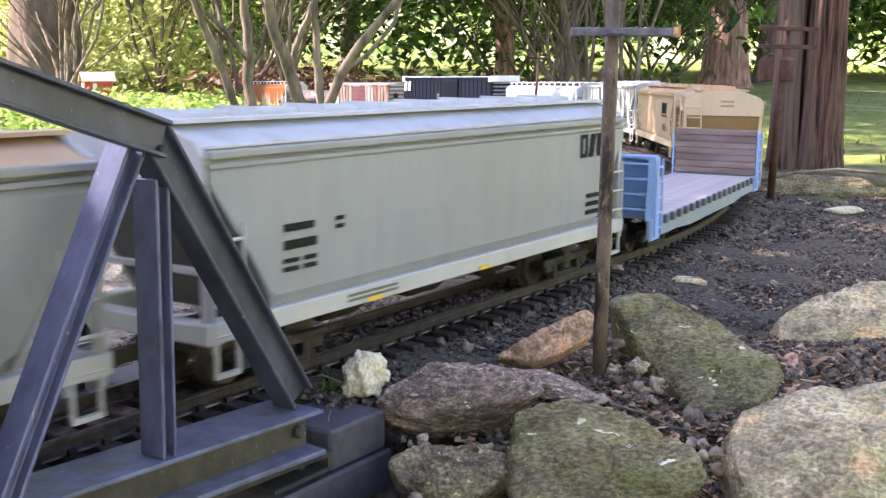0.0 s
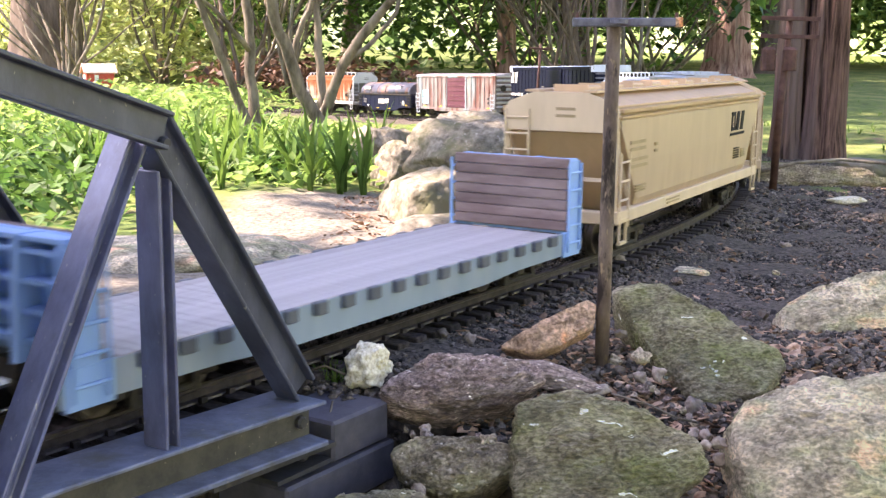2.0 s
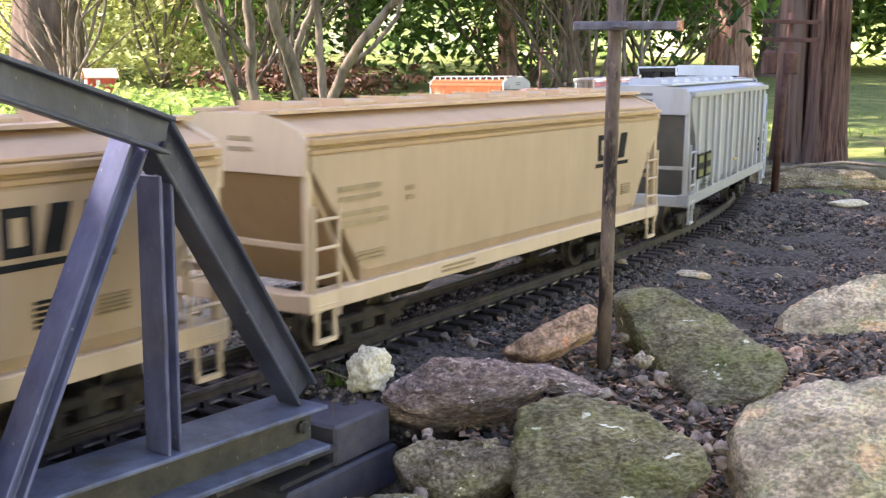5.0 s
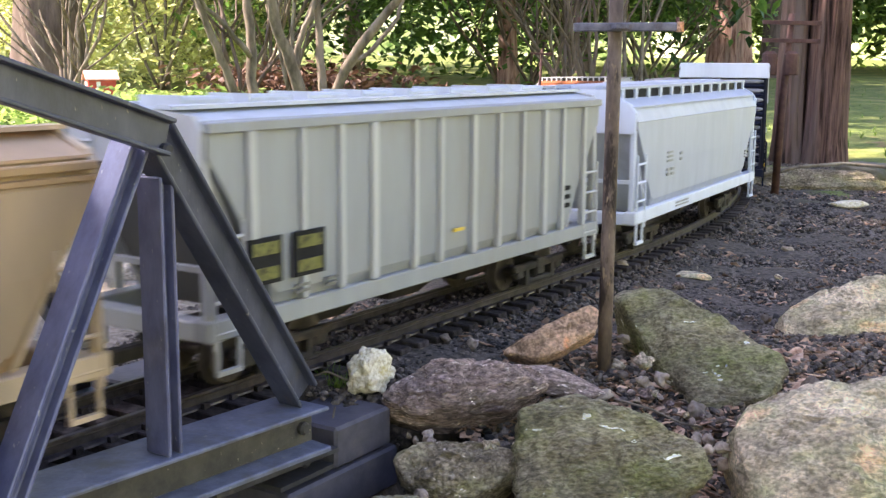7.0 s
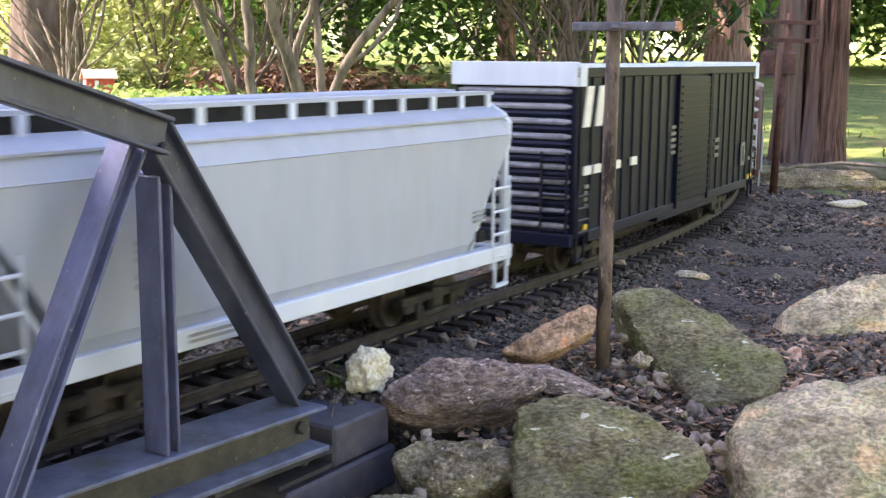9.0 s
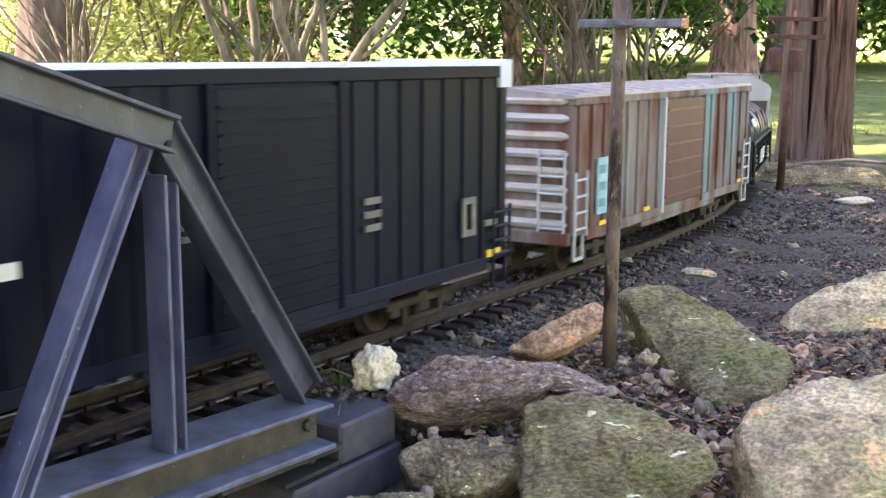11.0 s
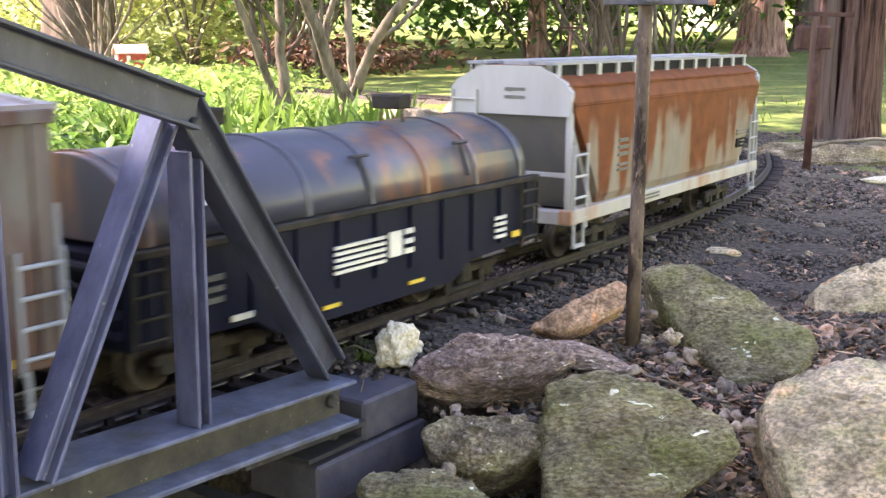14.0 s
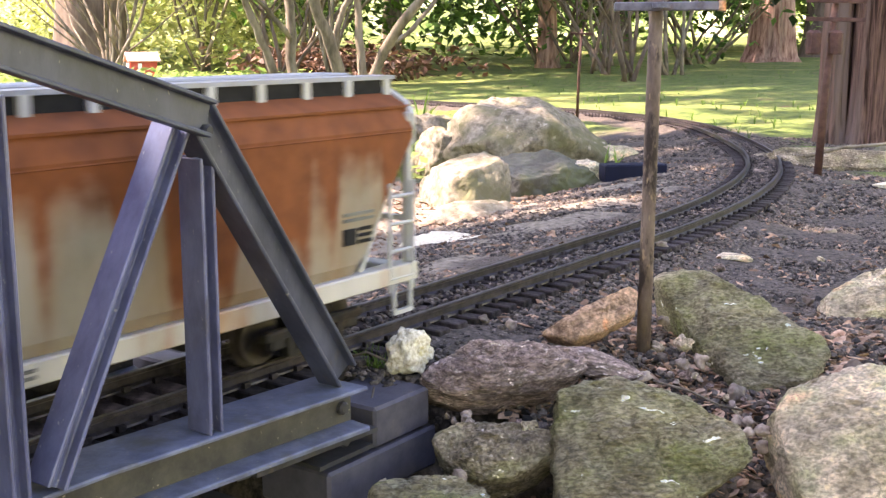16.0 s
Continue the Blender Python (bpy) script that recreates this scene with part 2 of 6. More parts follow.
def box(bm, x0, x1, y0, y1, z0, z1, bevel=0.0, m=None):
    r = bmesh.ops.create_cube(bm, size=1.0)
    vs = r["verts"]
    for v in vs:
        v.co = Vector(((x0 + x1) / 2 + v.co.x * (x1 - x0), (y0 + y1) / 2 + v.co.y * (y1 - y0), (z0 + z1) / 2 + v.co.z * (z1 - z0)))
    if bevel:
        es = list({e for v in vs for e in v.link_edges})
        vs = [v for v in bmesh.ops.bevel(bm, geom=es, offset=bevel, segments=1, affect="EDGES")["verts"]] + [v for v in vs if v.is_valid]
    if m is not None:
        for v in set(vs):
            v.co = m @ v.co
    return bm


def nb():
    return bmesh.new()


def tube(bm, pts, radii, n=8, cap=True):
    """A round tube along points."""
    rings = []
    pts = [Vector(p) for p in pts]
    ref = None
    for i, p in enumerate(pts):
        d = (pts[min(i + 1, len(pts) - 1)] - pts[max(i - 1, 0)]).normalized()
        if ref is None:
            ref = Vector((1, 0, 0)) if abs(d.x) < 0.8 else Vector((0, 1, 0))
        u = (ref - d * ref.dot(d)).normalized()
        w = d.cross(u)
        ref = u
        r = radii[i] if hasattr(radii, "__len__") else radii
        rings.append([bm.verts.new(p + (u * math.cos(2 * math.pi * k / n) + w * math.sin(2 * math.pi * k / n)) * r) for k in range(n)])
    for a, b in zip(rings, rings[1:]):
        for k in range(n):
            bm.faces.new((a[k], a[(k + 1) % n], b[(k + 1) % n], b[k]))
    if cap:
        bm.faces.new(rings[0][::-1])
        bm.faces.new(rings[-1])
    return bm


def sweep(bm, profile, frames, closed=True, caps=True):
    """Loft a profile (list of (u, v)) through frames (origin, u axis, v axis)."""
    rings = [[bm.verts.new(o + a * u + b * v) for u, v in profile] for o, a, b in frames]
    n = len(profile)
    for r0, r1 in zip(rings, rings[1:]):
        for k in range(n if closed else n - 1):
            bm.faces.new((r0[k], r0[(k + 1) % n], r1[(k + 1) % n], r1[k]))
    if caps and closed:
        bm.faces.new(rings[0][::-1])
        bm.faces.new(rings[-1])
    return bm


def fix(bm):
    bmesh.ops.recalc_face_normals(bm, faces=bm.faces)
    return bm


# ---------------------------------------------------------------- the line of the track
RAIL_Z = 0.030
CURVES = [(0.6, 0.010)] + [(0.25, k) for k in (0.428, 0.532, 0.386, 0.525, 0.198, 0.129, 0.350, 0.488, 0.522, 0.483, 0.382, 0.238, 0.070, -0.122, -0.15, -0.05)] + [(2.4, 0.12)]
S0, DS = -7.0, 0.01


def lay_out():
    th, out = 0.9565, []
    p = Vector((-0.1728, 0.5424)) + S0 * Vector((math.cos(th), math.sin(th)))
    s = S0
    for length, k in [(-S0, 0.0)] + CURVES:
        for _ in range(int(round(length / DS))):
            z = RAIL_Z - 0.0121 * max(0, min(s, 2.2) - 1.0) - 0.0198 * max(0, s - 2.2)
            out.append((p.x, p.y, z, th))
            p = p + DS * Vector((math.cos(th + k * DS / 2), math.sin(th + k * DS / 2)))
            th += k * DS
            s += DS
    return np.array(out)


LINE = lay_out()
S1 = S0 + DS * (len(LINE) - 1)


def on_line(s):
    """Place (rail top) and heading at s metres along the line."""
    i = (min(max(s, S0), S1 - 0.011) - S0) / DS
    j = int(i)
    q = LINE[j] * (1 - (i - j)) + LINE[j + 1] * (i - j)
    return Vector(q[:3]), float(q[3])


def off_line(s, off, dz=0.0):
    """A place off metres to the right of the line, looking away along it."""
    p, h = on_line(s)
    return p + Vector((math.sin(h) * off, -math.cos(h) * off, dz))


def line_frames(s0, s1, step):
    out = []
    for i in range(int(round((s1 - s0) / step)) + 1):
        p, h = on_line(s0 + i * step)
        out.append((p, Vector((math.sin(h), -math.cos(h), 0)), Vector((0, 0, 1))))
    return out


# ---------------------------------------------------------------- ground


def smooth01(x):
    x = np.clip(x, 0, 1)
    return x * x * (3 - 2 * x)


def near_line(X, Y):
    """s, signed offset and rail height of the nearest point of the line."""
    L = LINE[::4]
    s = np.empty(X.shape)
    off = np.empty(X.shape)
    z = np.empty(X.shape)
    for i in range(0, len(X), 4000):
        d2 = (X[i:i + 4000, None] - L[None, :, 0]) ** 2 + (Y[i:i + 4000, None] - L[None, :, 1]) ** 2
        k = d2.argmin(1)
        q = L[k]
        s[i:i + 4000] = S0 + 4 * DS * k
        z[i:i + 4000] = q[:, 2]
        off[i:i + 4000] = np.sqrt(d2[np.arange(len(k)), k]) * np.sign((X[i:i + 4000] - q[:, 0]) * np.sin(q[:, 3]) - (Y[i:i + 4000] - q[:, 1]) * np.cos(q[:, 3]))
    return s, off, z


def ground_height(X, Y):
    s, off, rz = near_line(X, Y)
    d = np.abs(off)
    far = smooth01((d - 0.5) / 3.0)
    z = (rz - 0.0140) * (1 - far) + 0.0 * far
    wave = 0.010 * np.sin(X * 2.1 + 0.7) * np.cos(Y * 1.7) + 0.006 * np.sin(X * 7.3 + Y * 5.1)
    z = z + wave * smooth01((d - 0.1) / 0.3)
    # shoulder of the ballast
    z = z - 0.008 * smooth01((d - 0.05) / 0.06)
    # foreground falls away in front of the retaining stones
    z = z - 0.095 * smooth01((0.76 - Y) / 0.28) * smooth01((off - 0.09) / 0.12) * smooth01((Y + 9) / 0.1)
    # the dip under the bridge
    span = smooth01((0.14 - s) / 0.09) * smooth01((s + 1.25) / 0.2)
    z = z - 0.15 * span * (1 - smooth01((-off - 0.35) / 0.5))
    # a narrow drop in front of the abutment blocks
    z = z - 0.055 * smooth01((0.205 - s) / 0.045) * smooth01((off - 0.080) / 0.012) * smooth01((0.190 - off) / 0.080) * smooth01((s + 0.3) / 0.2)
    # inner bed lies a little lower
    z = z - 0.03 * smooth01((-off - 0.12) / 0.3) * (1 - smooth01((-off - 1.2) / 1.0)) * smooth01((s - 0.1) / 0.2)
    # gently rising wood behind
    z = z + 0.02 * np.maximum(0, Y - 12)
    return z


def height_at(x, y):
    return float(ground_height(np.array([float(x)]), np.array([float(y)]))[0])


def spaced(lo, hi, step, far):
    mid = list(np.arange(lo, hi, step))
    a, s = [], step
    x = lo
    while x > -far:
        s *= 1.22
        x -= s
        a.append(x)
    b, s = [], step
    x = mid[-1]
    while x < far:
        s *= 1.22
        x += s
        b.append(x)
    return np.array(a[::-1] + mid + b)


def build_ground():
    xs, ys = spaced(-1.3, 1.5, 0.02, 320), spaced(-0.2, 4.2, 0.022, 320)
    X, Y = np.meshgrid(xs, ys)
    X, Y = X.ravel(), Y.ravel()
    Z = ground_height(X, Y)
    s, off, _ = near_line(X, Y)
    near = (np.abs(X) < 1.6) & (Y < 4.3) & (Y > -0.3)
    Z = Z + near * np.array([0.006 * noise.noise((x * 14, y * 14, 0.3)) + 0.003 * noise.noise((x * 40, y * 40, 1.3)) if n else 0.0 for x, y, n in zip(X, Y, near)])
    wob = np.array([noise.noise((x * 3, y * 3, 5.0)) * 0.25 + noise.noise((x * 11, y * 11, 9.0)) * 0.12 for x, y in zip(X, Y)])
    inner = np.where(off < 0, -off, 0.0)
    outer = np.where(off > 0, off, 0.0)
    gravel = np.maximum(smooth01((0.16 - np.abs(off) + wob * 0.15) / 0.05), smooth01((0.52 - inner + wob * 0.6) / 0.12) * (off < 0) * smooth01((s - 0.45) / 0.2) * smooth01((2.6 - s) / 0.3))
    gravel = np.maximum(gravel, smooth01((0.60 - outer + wob * 0.5) / 0.1) * (off > 0) * smooth01((1.75 - Y) / 0.2))
    earth = smooth01((Y * -1 + 0.80 + wob * 0.3) / 0.1) * (off > 0.10)
    sand = smooth01((0.72 - inner + wob * 0.6) / 0.15) * (off < -0.10) * smooth01((1.55 - s + wob) / 0.2) * smooth01((s + 0.1) / 0.1)
    earth = np.maximum(earth, 0.5 * smooth01((wob - 0.10) / 0.1) * (off > 0.2) * (Y < 1.8))
    nx, ny = len(xs), len(ys)
    idx = np.arange(nx * ny).reshape(ny, nx)
    faces = np.stack([idx[:-1, :-1], idx[:-1, 1:], idx[1:, 1:], idx[1:, :-1]], -1).reshape(-1, 4)
    me = bpy.data.meshes.new("ground")
    me.from_pydata(np.c_[X, Y, Z].tolist(), [], faces.tolist())
    for nm, arr in (("gravel_mask", gravel), ("earth_mask", earth), ("sand_mask", sand)):
        at = me.attributes.new(nm, "FLOAT", "POINT")
        at.data.foreach_set("value", arr.astype(np.float32))
    for p in me.polygons:
        p.use_smooth = True
    me.materials.append(ground_material())
    tagged(new("ground", me), "mossy lawn, dark gravel bed and bare earth", "ground", kind="structure")


build_ground()


# ---------------------------------------------------------------- track


def build_track():
    tr = tagged(new("railway_track"), "narrow garden railway track with brown rails on dark ties", "track", kind="structure")
    prof = [(-0.0040, -0.0085), (0.0040, -0.0085), (0.0036, -0.0074), (0.0010, -0.0064), (0.0010, -0.0026), (0.0019, -0.0018), (0.0019, -0.0003), (0.0013, 0.0), (-0.0013, 0.0), (-0.0019, -0.0003), (-0.0019, -0.0018), (-0.0010, -0.0026), (-0.0010, -0.0064), (-0.0036, -0.0074)]
    for side in (-1, 1):
        part("rail", fix(sweep(nb(), [(u + side * 0.0237, v) for u, v in prof], line_frames(-2.0, 6.0, 0.05))), M["rail"], tr)
    # ties, each with four moulded rail chairs
    bm = nb()
    box(bm, -0.0062, 0.0062, -0.044, 0.044, -0.0175, -0.0085, 0.0008)
    for y in (-0.0237, 0.0237):
        for dy in (-0.0052, 0.0052):
            box(bm, -0.0022, 0.0022, y + dy - 0.0014, y + dy + 0.0014, -0.0086, -0.0055)
    first = None
    s = -0.30
    rng = random.Random(4)
    while s < 5.6:
        p, h = on_line(s)
        if first is None:
            first = ob = part("tie", bm, M["tie"], tr)
        else:
            ob = new("tie", first.data)
            ob.parent = tr
        ob.matrix_basis = Matrix.Translation(p + Vector((0, 0, rng.uniform(-0.0006, 0.0003)))) @ pose(0, 0, 0, 0, 0, math.degrees(h) + rng.uniform(-1.2, 1.2))
        s += 0.0208 if s < 5.6 else 0.03


build_track()

# ---------------------------------------------------------------- truss bridge


def angle_iron(bm, a, b, w1, w2, th, inward, flip=1, dep=0.0, f2=0.006):
    """A rolled section from a to b: web in the truss plane, flanges standing off it."""
    a, b = Vector(a), Vector(b)
    d = (b - a).normalized()
    n = Vector(inward).normalized()
    u = n.cross(d).normalized() * flip
    prof = [(0, 0), (th, 0), (th, dep), (w1 - th, dep), (w1 - th, 0), (w1, 0), (w1, f2), (w1 - th, f2), (w1 - th, dep + th), (th, dep + th), (th, w2), (0, w2)]
    if dep < 1e-6:      # a channel, open away from the track
        prof = [(0, 0), (w1, 0), (w1, f2), (w1 - th, f2), (w1 - th, th), (th, th), (th, w2), (0, w2)]
    m = len(prof)
    rings = [[bm.verts.new(o + u * x + n * y) for x, y in prof] for o in (a, b)]
    for k in range(m):
        bm.faces.new((rings[0][k], rings[0][(k + 1) % m], rings[1][(k + 1) % m], rings[1][k]))
    bm.faces.new(rings[0][::-1])
    bm.faces.new(rings[1])
    return fix(bm)


def T(s, z, off):
    return off_line(s, off, z)


def build_bridge():
    br = tagged(new("truss_bridge"), "blue-grey painted steel truss bridge of riveted angle iron", "bridge")
    for off, sg in ((0.088, 1), (-0.092, -1)):
        _, h = on_line(-0.2)
        out = Vector((math.sin(h), -math.cos(h), 0)) * sg          # away from the track
        inn = -out
        lo = 0.000

        def member(nm, s_a, z_a, s_b, z_b, w1, w2, th, shift=0.0, flip=1, dire=None, dep=0.0, f2=0.006):
            bm = angle_iron(nb(), T(s_a, z_a, off) + out * shift, T(s_b, z_b, off) + out * shift, w1, w2, th, dire or inn, flip, dep, f2)
            bmesh.ops.bevel(bm, geom=list(bm.edges), offset=0.0005, segments=1, affect="EDGES")
            # end posts and top chords get their shade from a darker paint copy
            return part(nm, bm, M["steel_shade_copy" if nm in ("end_post", "top_chord") else "steel_blue"], br)

        member("end_post", -0.0118, 0.1415, 0.0835, lo, 0.0170, 0.0150, 0.0020, 0.0, -sg, None, 0.0050, 0.0150)
        member("top_chord", -0.006, 0.1355, -0.142, 0.178, 0.0165, 0.0065, 0.0020, 0.0005, -sg, out, 0.0, 0.0060)
        member("top_chord", -0.142, 0.178, -1.04, 0.178, 0.0165, 0.0065, 0.0020, 0.0005, -sg, out, 0.0, 0.0060)
        tops = [(-0.003, 0.136), (-0.104, 0.167), (-0.262, 0.178), (-0.42, 0.178), (-0.58, 0.178), (-0.74, 0.178), (-0.90, 0.178)]
        for k, (s_p, zt) in enumerate(tops):
            member("post", s_p + 0.006, lo, s_p + 0.006, zt - 0.010, 0.0085, 0.0195, 0.0018, -0.0012, -sg, None, 0.0055, 0.0150)
            if k < 6:
                member("diagonal", tops[k + 1][0] + 0.021, lo, s_p - 0.008, zt + 0.002, 0.0100, 0.0185, 0.0018, -0.0002, -sg, None, 0.0055, 0.0150)
        # bottom chord: a rolled joist, web set well back between wide flanges
        fr = [(T(s_, 0.0, off) + out * e_, out, Vector((0, 0, 1))) for s_, e_ in ((-1.06, -0.003), (-0.06, -0.003), (0.094, 0.0096))]
        chord = part("bottom_chord", fix(sweep(nb(), [(-0.034, 0.0), (-0.0006, 0.0), (0.0, -0.0006), (0.0, -0.0018), (-0.0105, -0.0030), (-0.0155, -0.0030), (-0.034, -0.0018)], fr)), M["steel_dusty"], br)
        # the web's dark colour includes the shade below the top flange
        part("web", fix(sweep(nb(), [(-0.0118, -0.0028), (-0.0118, -0.0206), (-0.0142, -0.0206), (-0.0142, -0.0028)], fr)), M["steel_web_shade"], chord, "recessed web plate coloured dark for shade and grime")
        part("lower_flange", fix(sweep(nb(), [(-0.0105, -0.0203), (0.0006, -0.0212), (0.0012, -0.0218), (0.0012, -0.0236), (-0.026, -0.0244), (-0.026, -0.0225), (-0.0155, -0.0203)], fr)), M["steel_dusty"], chord)
        # splice angle and bearing shoe under the end of the chord
        prof2 = [(-0.016, -0.0252), (0.0, -0.0252), (0.0, -0.0276), (-0.0136, -0.0276), (-0.0136, -0.0330), (-0.016, -0.0330)]
        part("splice_angle", fix(sweep(nb(), prof2, [(T(s_, 0.0, off) + out * e_, out, Vector((0, 0, 1))) for s_, e_ in ((0.02, 0.002), (0.104, 0.008))])), M["steel_dark"], br)
        prof3 = [(-0.024, -0.0342), (0.006, -0.0342), (0.006, -0.0366), (-0.024, -0.0366)]
        part("bearing_plate", fix(sweep(nb(), prof3, [(T(s_, 0.0, off), out, Vector((0, 0, 1))) for s_ in (0.060, 0.102)])), M["steel_dark"], br)
        for s_b, z_b, r in ((0.087, -0.0120, 0.0036), (0.088, -0.0305, 0.003), (-0.006, 0.1385, 0.0028)):
            c = T(s_b, z_b, off) + out * (0.002 if z_b > 0 else -0.0035)
            tube(bm := nb(), [c, c + out * 0.0028, c + out * 0.004], [r, r, r * 0.7], 10)
            part("bolt", fix(bm), M["steel_dark"], br)
    # floor beams and stringers under the ties
    for off in (-0.025, 0.025):
        pr = [(-0.006, -0.019), (0.006, -0.019), (0.006, -0.040), (-0.006, -0.040)]
        part("stringer", fix(sweep(nb(), [(u + off, v) for u, v in pr], line_frames(-1.08, 0.10, 0.59))), M["steel_dark"], br)
    for i in range(8):
        s_ = -1.0 + i * 0.145
        pr = [(-0.09, -0.041), (0.09, -0.041), (0.09, -0.052), (-0.09, -0.052)]
        p, h = on_line(s_)
        d = Vector((math.cos(h), math.sin(h), 0))
        fr = [(p + d * q, Vector((math.sin(h), -math.cos(h), 0)), Vector((0, 0, 1))) for q in (-0.005, 0.005)]
        part("floor_beam", fix(sweep(nb(), pr, fr)), M["steel_dark"], br)


build_bridge()


def build_abutment():
    """Two courses of dark blocks under the end of the bridge."""
    p, h = on_line(0.0)
    base = Matrix.Translation(p) @ pose(0, 0, 0, 0, 0, math.degrees(h))
    for x0, x1, y0, y1, z0, z1 in ((0.106, 0.156, -0.0925, -0.048, -0.0392, -0.0165), (0.066, 0.160, -0.0945, -0.046, -0.0640, -0.0400), (0.020, 0.160, -0.0905, -0.045, -0.0950, -0.0647), (0.1, 0.155, 0.05, 0.098, -0.0365, -0.016), (0.03, 0.16, 0.05, 0.1, -0.062, -0.0372), (0.02, 0.16, 0.05, 0.1, -0.095, -0.0627)):
        b = nb()
        box(b, x0, x1, y0, y1, z0, z1, 0.0016)
        ob = link_mesh("abutment_block", b, M["block"])
        ob.matrix_basis = base
        tagged(ob, "dark grey painted abutment block under the bridge end", "block", group="abutment blocks")


build_abutment()

# ---------------------------------------------------------------- poles


def pole_one():
    po = tagged(new("utility_pole"), "rusty model utility pole with one grey crossarm", "utility pole")
    b = nb()
    zb = height_at(0.132, 0.712) - 0.012
    tube(b, [(0.1305, 0.712, zb), (0.1318, 0.718, 0.08), (0.1332, 0.724, 0.17), (0.1345, 0.728, 0.27)], [0.0047, 0.0046, 0.0046, 0.0045], 14)
    part("post", fix(b), M["pole"], po, smooth=True)
    b = nb()
    box(b, -0.034, 0.034, -0.003, 0.003, -0.0027, 0.0027, 0.0006)
    arm = part("crossarm", b, M["bar"], po, "grey crossarm with rusty tip")
    arm.matrix_basis = pose(0.1405, 0.7195, 0.2275, 0, -0.5, -3)
    b = nb()
    box(b, 0.030, 0.0346, -0.0034, 0.0034, -0.0031, 0.0031, 0.0005)
    part("rusty_tip", b, M["rock_orange"], arm, "rusty end of the crossarm")
    for x in (-0.031, 0.031):
        tube(b := nb(), [(x, 0, 0.002), (x, 0, 0.006)], [0.0015, 0.001], 8)
        q = part("insulator", fix(b), M["pole_dark"], arm)
    b = nb()
    tube(b, [(0.135, 0.7185, 0.2265), (0.135, 0.7185, 0.2290)], 0.0062, 12)
    part("clamp", fix(b), M["bar"], po)


def pole_two(x, y, zt, s, label, arms, tank):
    po = tagged(new("utility_pole"), label, "utility pole")
    b = nb()
    tube(b, [(x, y, height_at(x, y) - 0.02), (x + 0.004 * s, y, zt * 0.5), (x + 0.012 * s, y, zt)], [0.0062 * s, 0.0058 * s, 0.005 * s], 10)
    part("post", fix(b), M["pole_dark"], po, smooth=True)
    for z, w in arms:
        b = nb()
        box(b, -w, w, -0.003, 0.003, -0.003, 0.003, 0.0005)
        part("crossarm", b, M["pole_dark"], po).matrix_basis = pose(x + 0.010 * s, y - 0.007 * s, z, 0, 1, -6)
    if tank:
        for dx in (-0.019, 0.013):
            b = nb()
            tube(b, [(x + dx, y - 0.004, tank - 0.017), (x + dx, y - 0.004, tank - 0.015), (x + dx, y - 0.004, tank + 0.014), (x + dx, y - 0.004, tank + 0.018)], [0.010, 0.011, 0.011, 0.006], 12)
            part("transformer", fix(b), M["pole_dark"], po, "dark brown transformer can")


pole_one()
pole_two(0.556, 1.672, 0.275, 1.0, "dark brown model utility pole with two crossarms and transformers", [(0.262, 0.042), (0.236, 0.042)], 0.203)
pole_two(0.372, 3.16, 0.235, 0.7, "thin brown model utility pole at the lawn edge", [(0.222, 0.03)], 0)

# ---------------------------------------------------------------- railway cars


def paint(name, c, dirt, rust=None, rough=0.5, cut=(0.55, 0.8), spec=0.28):
    return surf(name, c, tuple(min(1, v * 1.12) for v in c), 55, rough, 0, 0.05, rust or dirt, 22, cut, stretch=(1, 1, 0.22), c4=dirt, scale4=14, cut4=(0.58, 0.95), spec=spec)


M["grey_car"] = paint("grey_paint", (0.242, 0.256, 0.276), (0.235, 0.236, 0.232))
M["light_car"] = paint("light_grey_paint", (0.248, 0.261, 0.273), (0.239, 0.226, 0.207))
M["white_car"] = paint("white_paint", (0.338, 0.366, 0.442), (0.369, 0.382, 0.422), cut=(0.62, 0.9))
M["white_trim"] = paint("white_trim", (0.527, 0.570, 0.666), (0.452, 0.473, 0.527), cut=(0.6, 0.9))
M["tan_car"] = paint("tan_paint", (0.395, 0.285, 0.190), (0.345, 0.248, 0.165), cut=(0.6, 0.9))
M["tan_roof"] = paint("tan_roof_paint", (0.495, 0.341, 0.220), (0.418, 0.275, 0.176))
M["tan_trim"] = paint("pale_tan_trim", (0.53, 0.405, 0.28), (0.46, 0.345, 0.235))
M["roof_grey"] = paint("roof_grey", (0.40, 0.43, 0.48), (0.27, 0.27, 0.27))
M["grey_trim"] = paint("grey_trim_paint", (0.388, 0.393, 0.398), (0.306, 0.286, 0.265))
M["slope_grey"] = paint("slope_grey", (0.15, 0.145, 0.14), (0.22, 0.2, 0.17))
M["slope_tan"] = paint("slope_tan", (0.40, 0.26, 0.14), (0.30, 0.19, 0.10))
M["black_car"] = paint("black_paint", (0.007, 0.009, 0.024), (0.013, 0.016, 0.033), rough=0.45, spec=0.14)
M["green_black"] = paint("dark_navy_paint", (0.0045, 0.0060, 0.0165), (0.008, 0.010, 0.024), rough=0.5, spec=0.11)
M["navy_hood"] = paint("coil_hood_paint", (0.062, 0.066, 0.094), (0.13, 0.125, 0.145), (0.25, 0.120, 0.075), 0.36, (0.52, 0.64), 0.45)
M["blue_car"] = paint("blue_paint", (0.218, 0.368, 0.667), (0.310, 0.425, 0.632), rough=0.5)
M["deck"] = surf("deck_boards", (0.32, 0.29, 0.30), (0.43, 0.40, 0.415), 60, 0.5, 0, 0.2, (0.22, 0.18, 0.18), 14, (0.5, 0.7), stretch=(0.2, 1, 1))
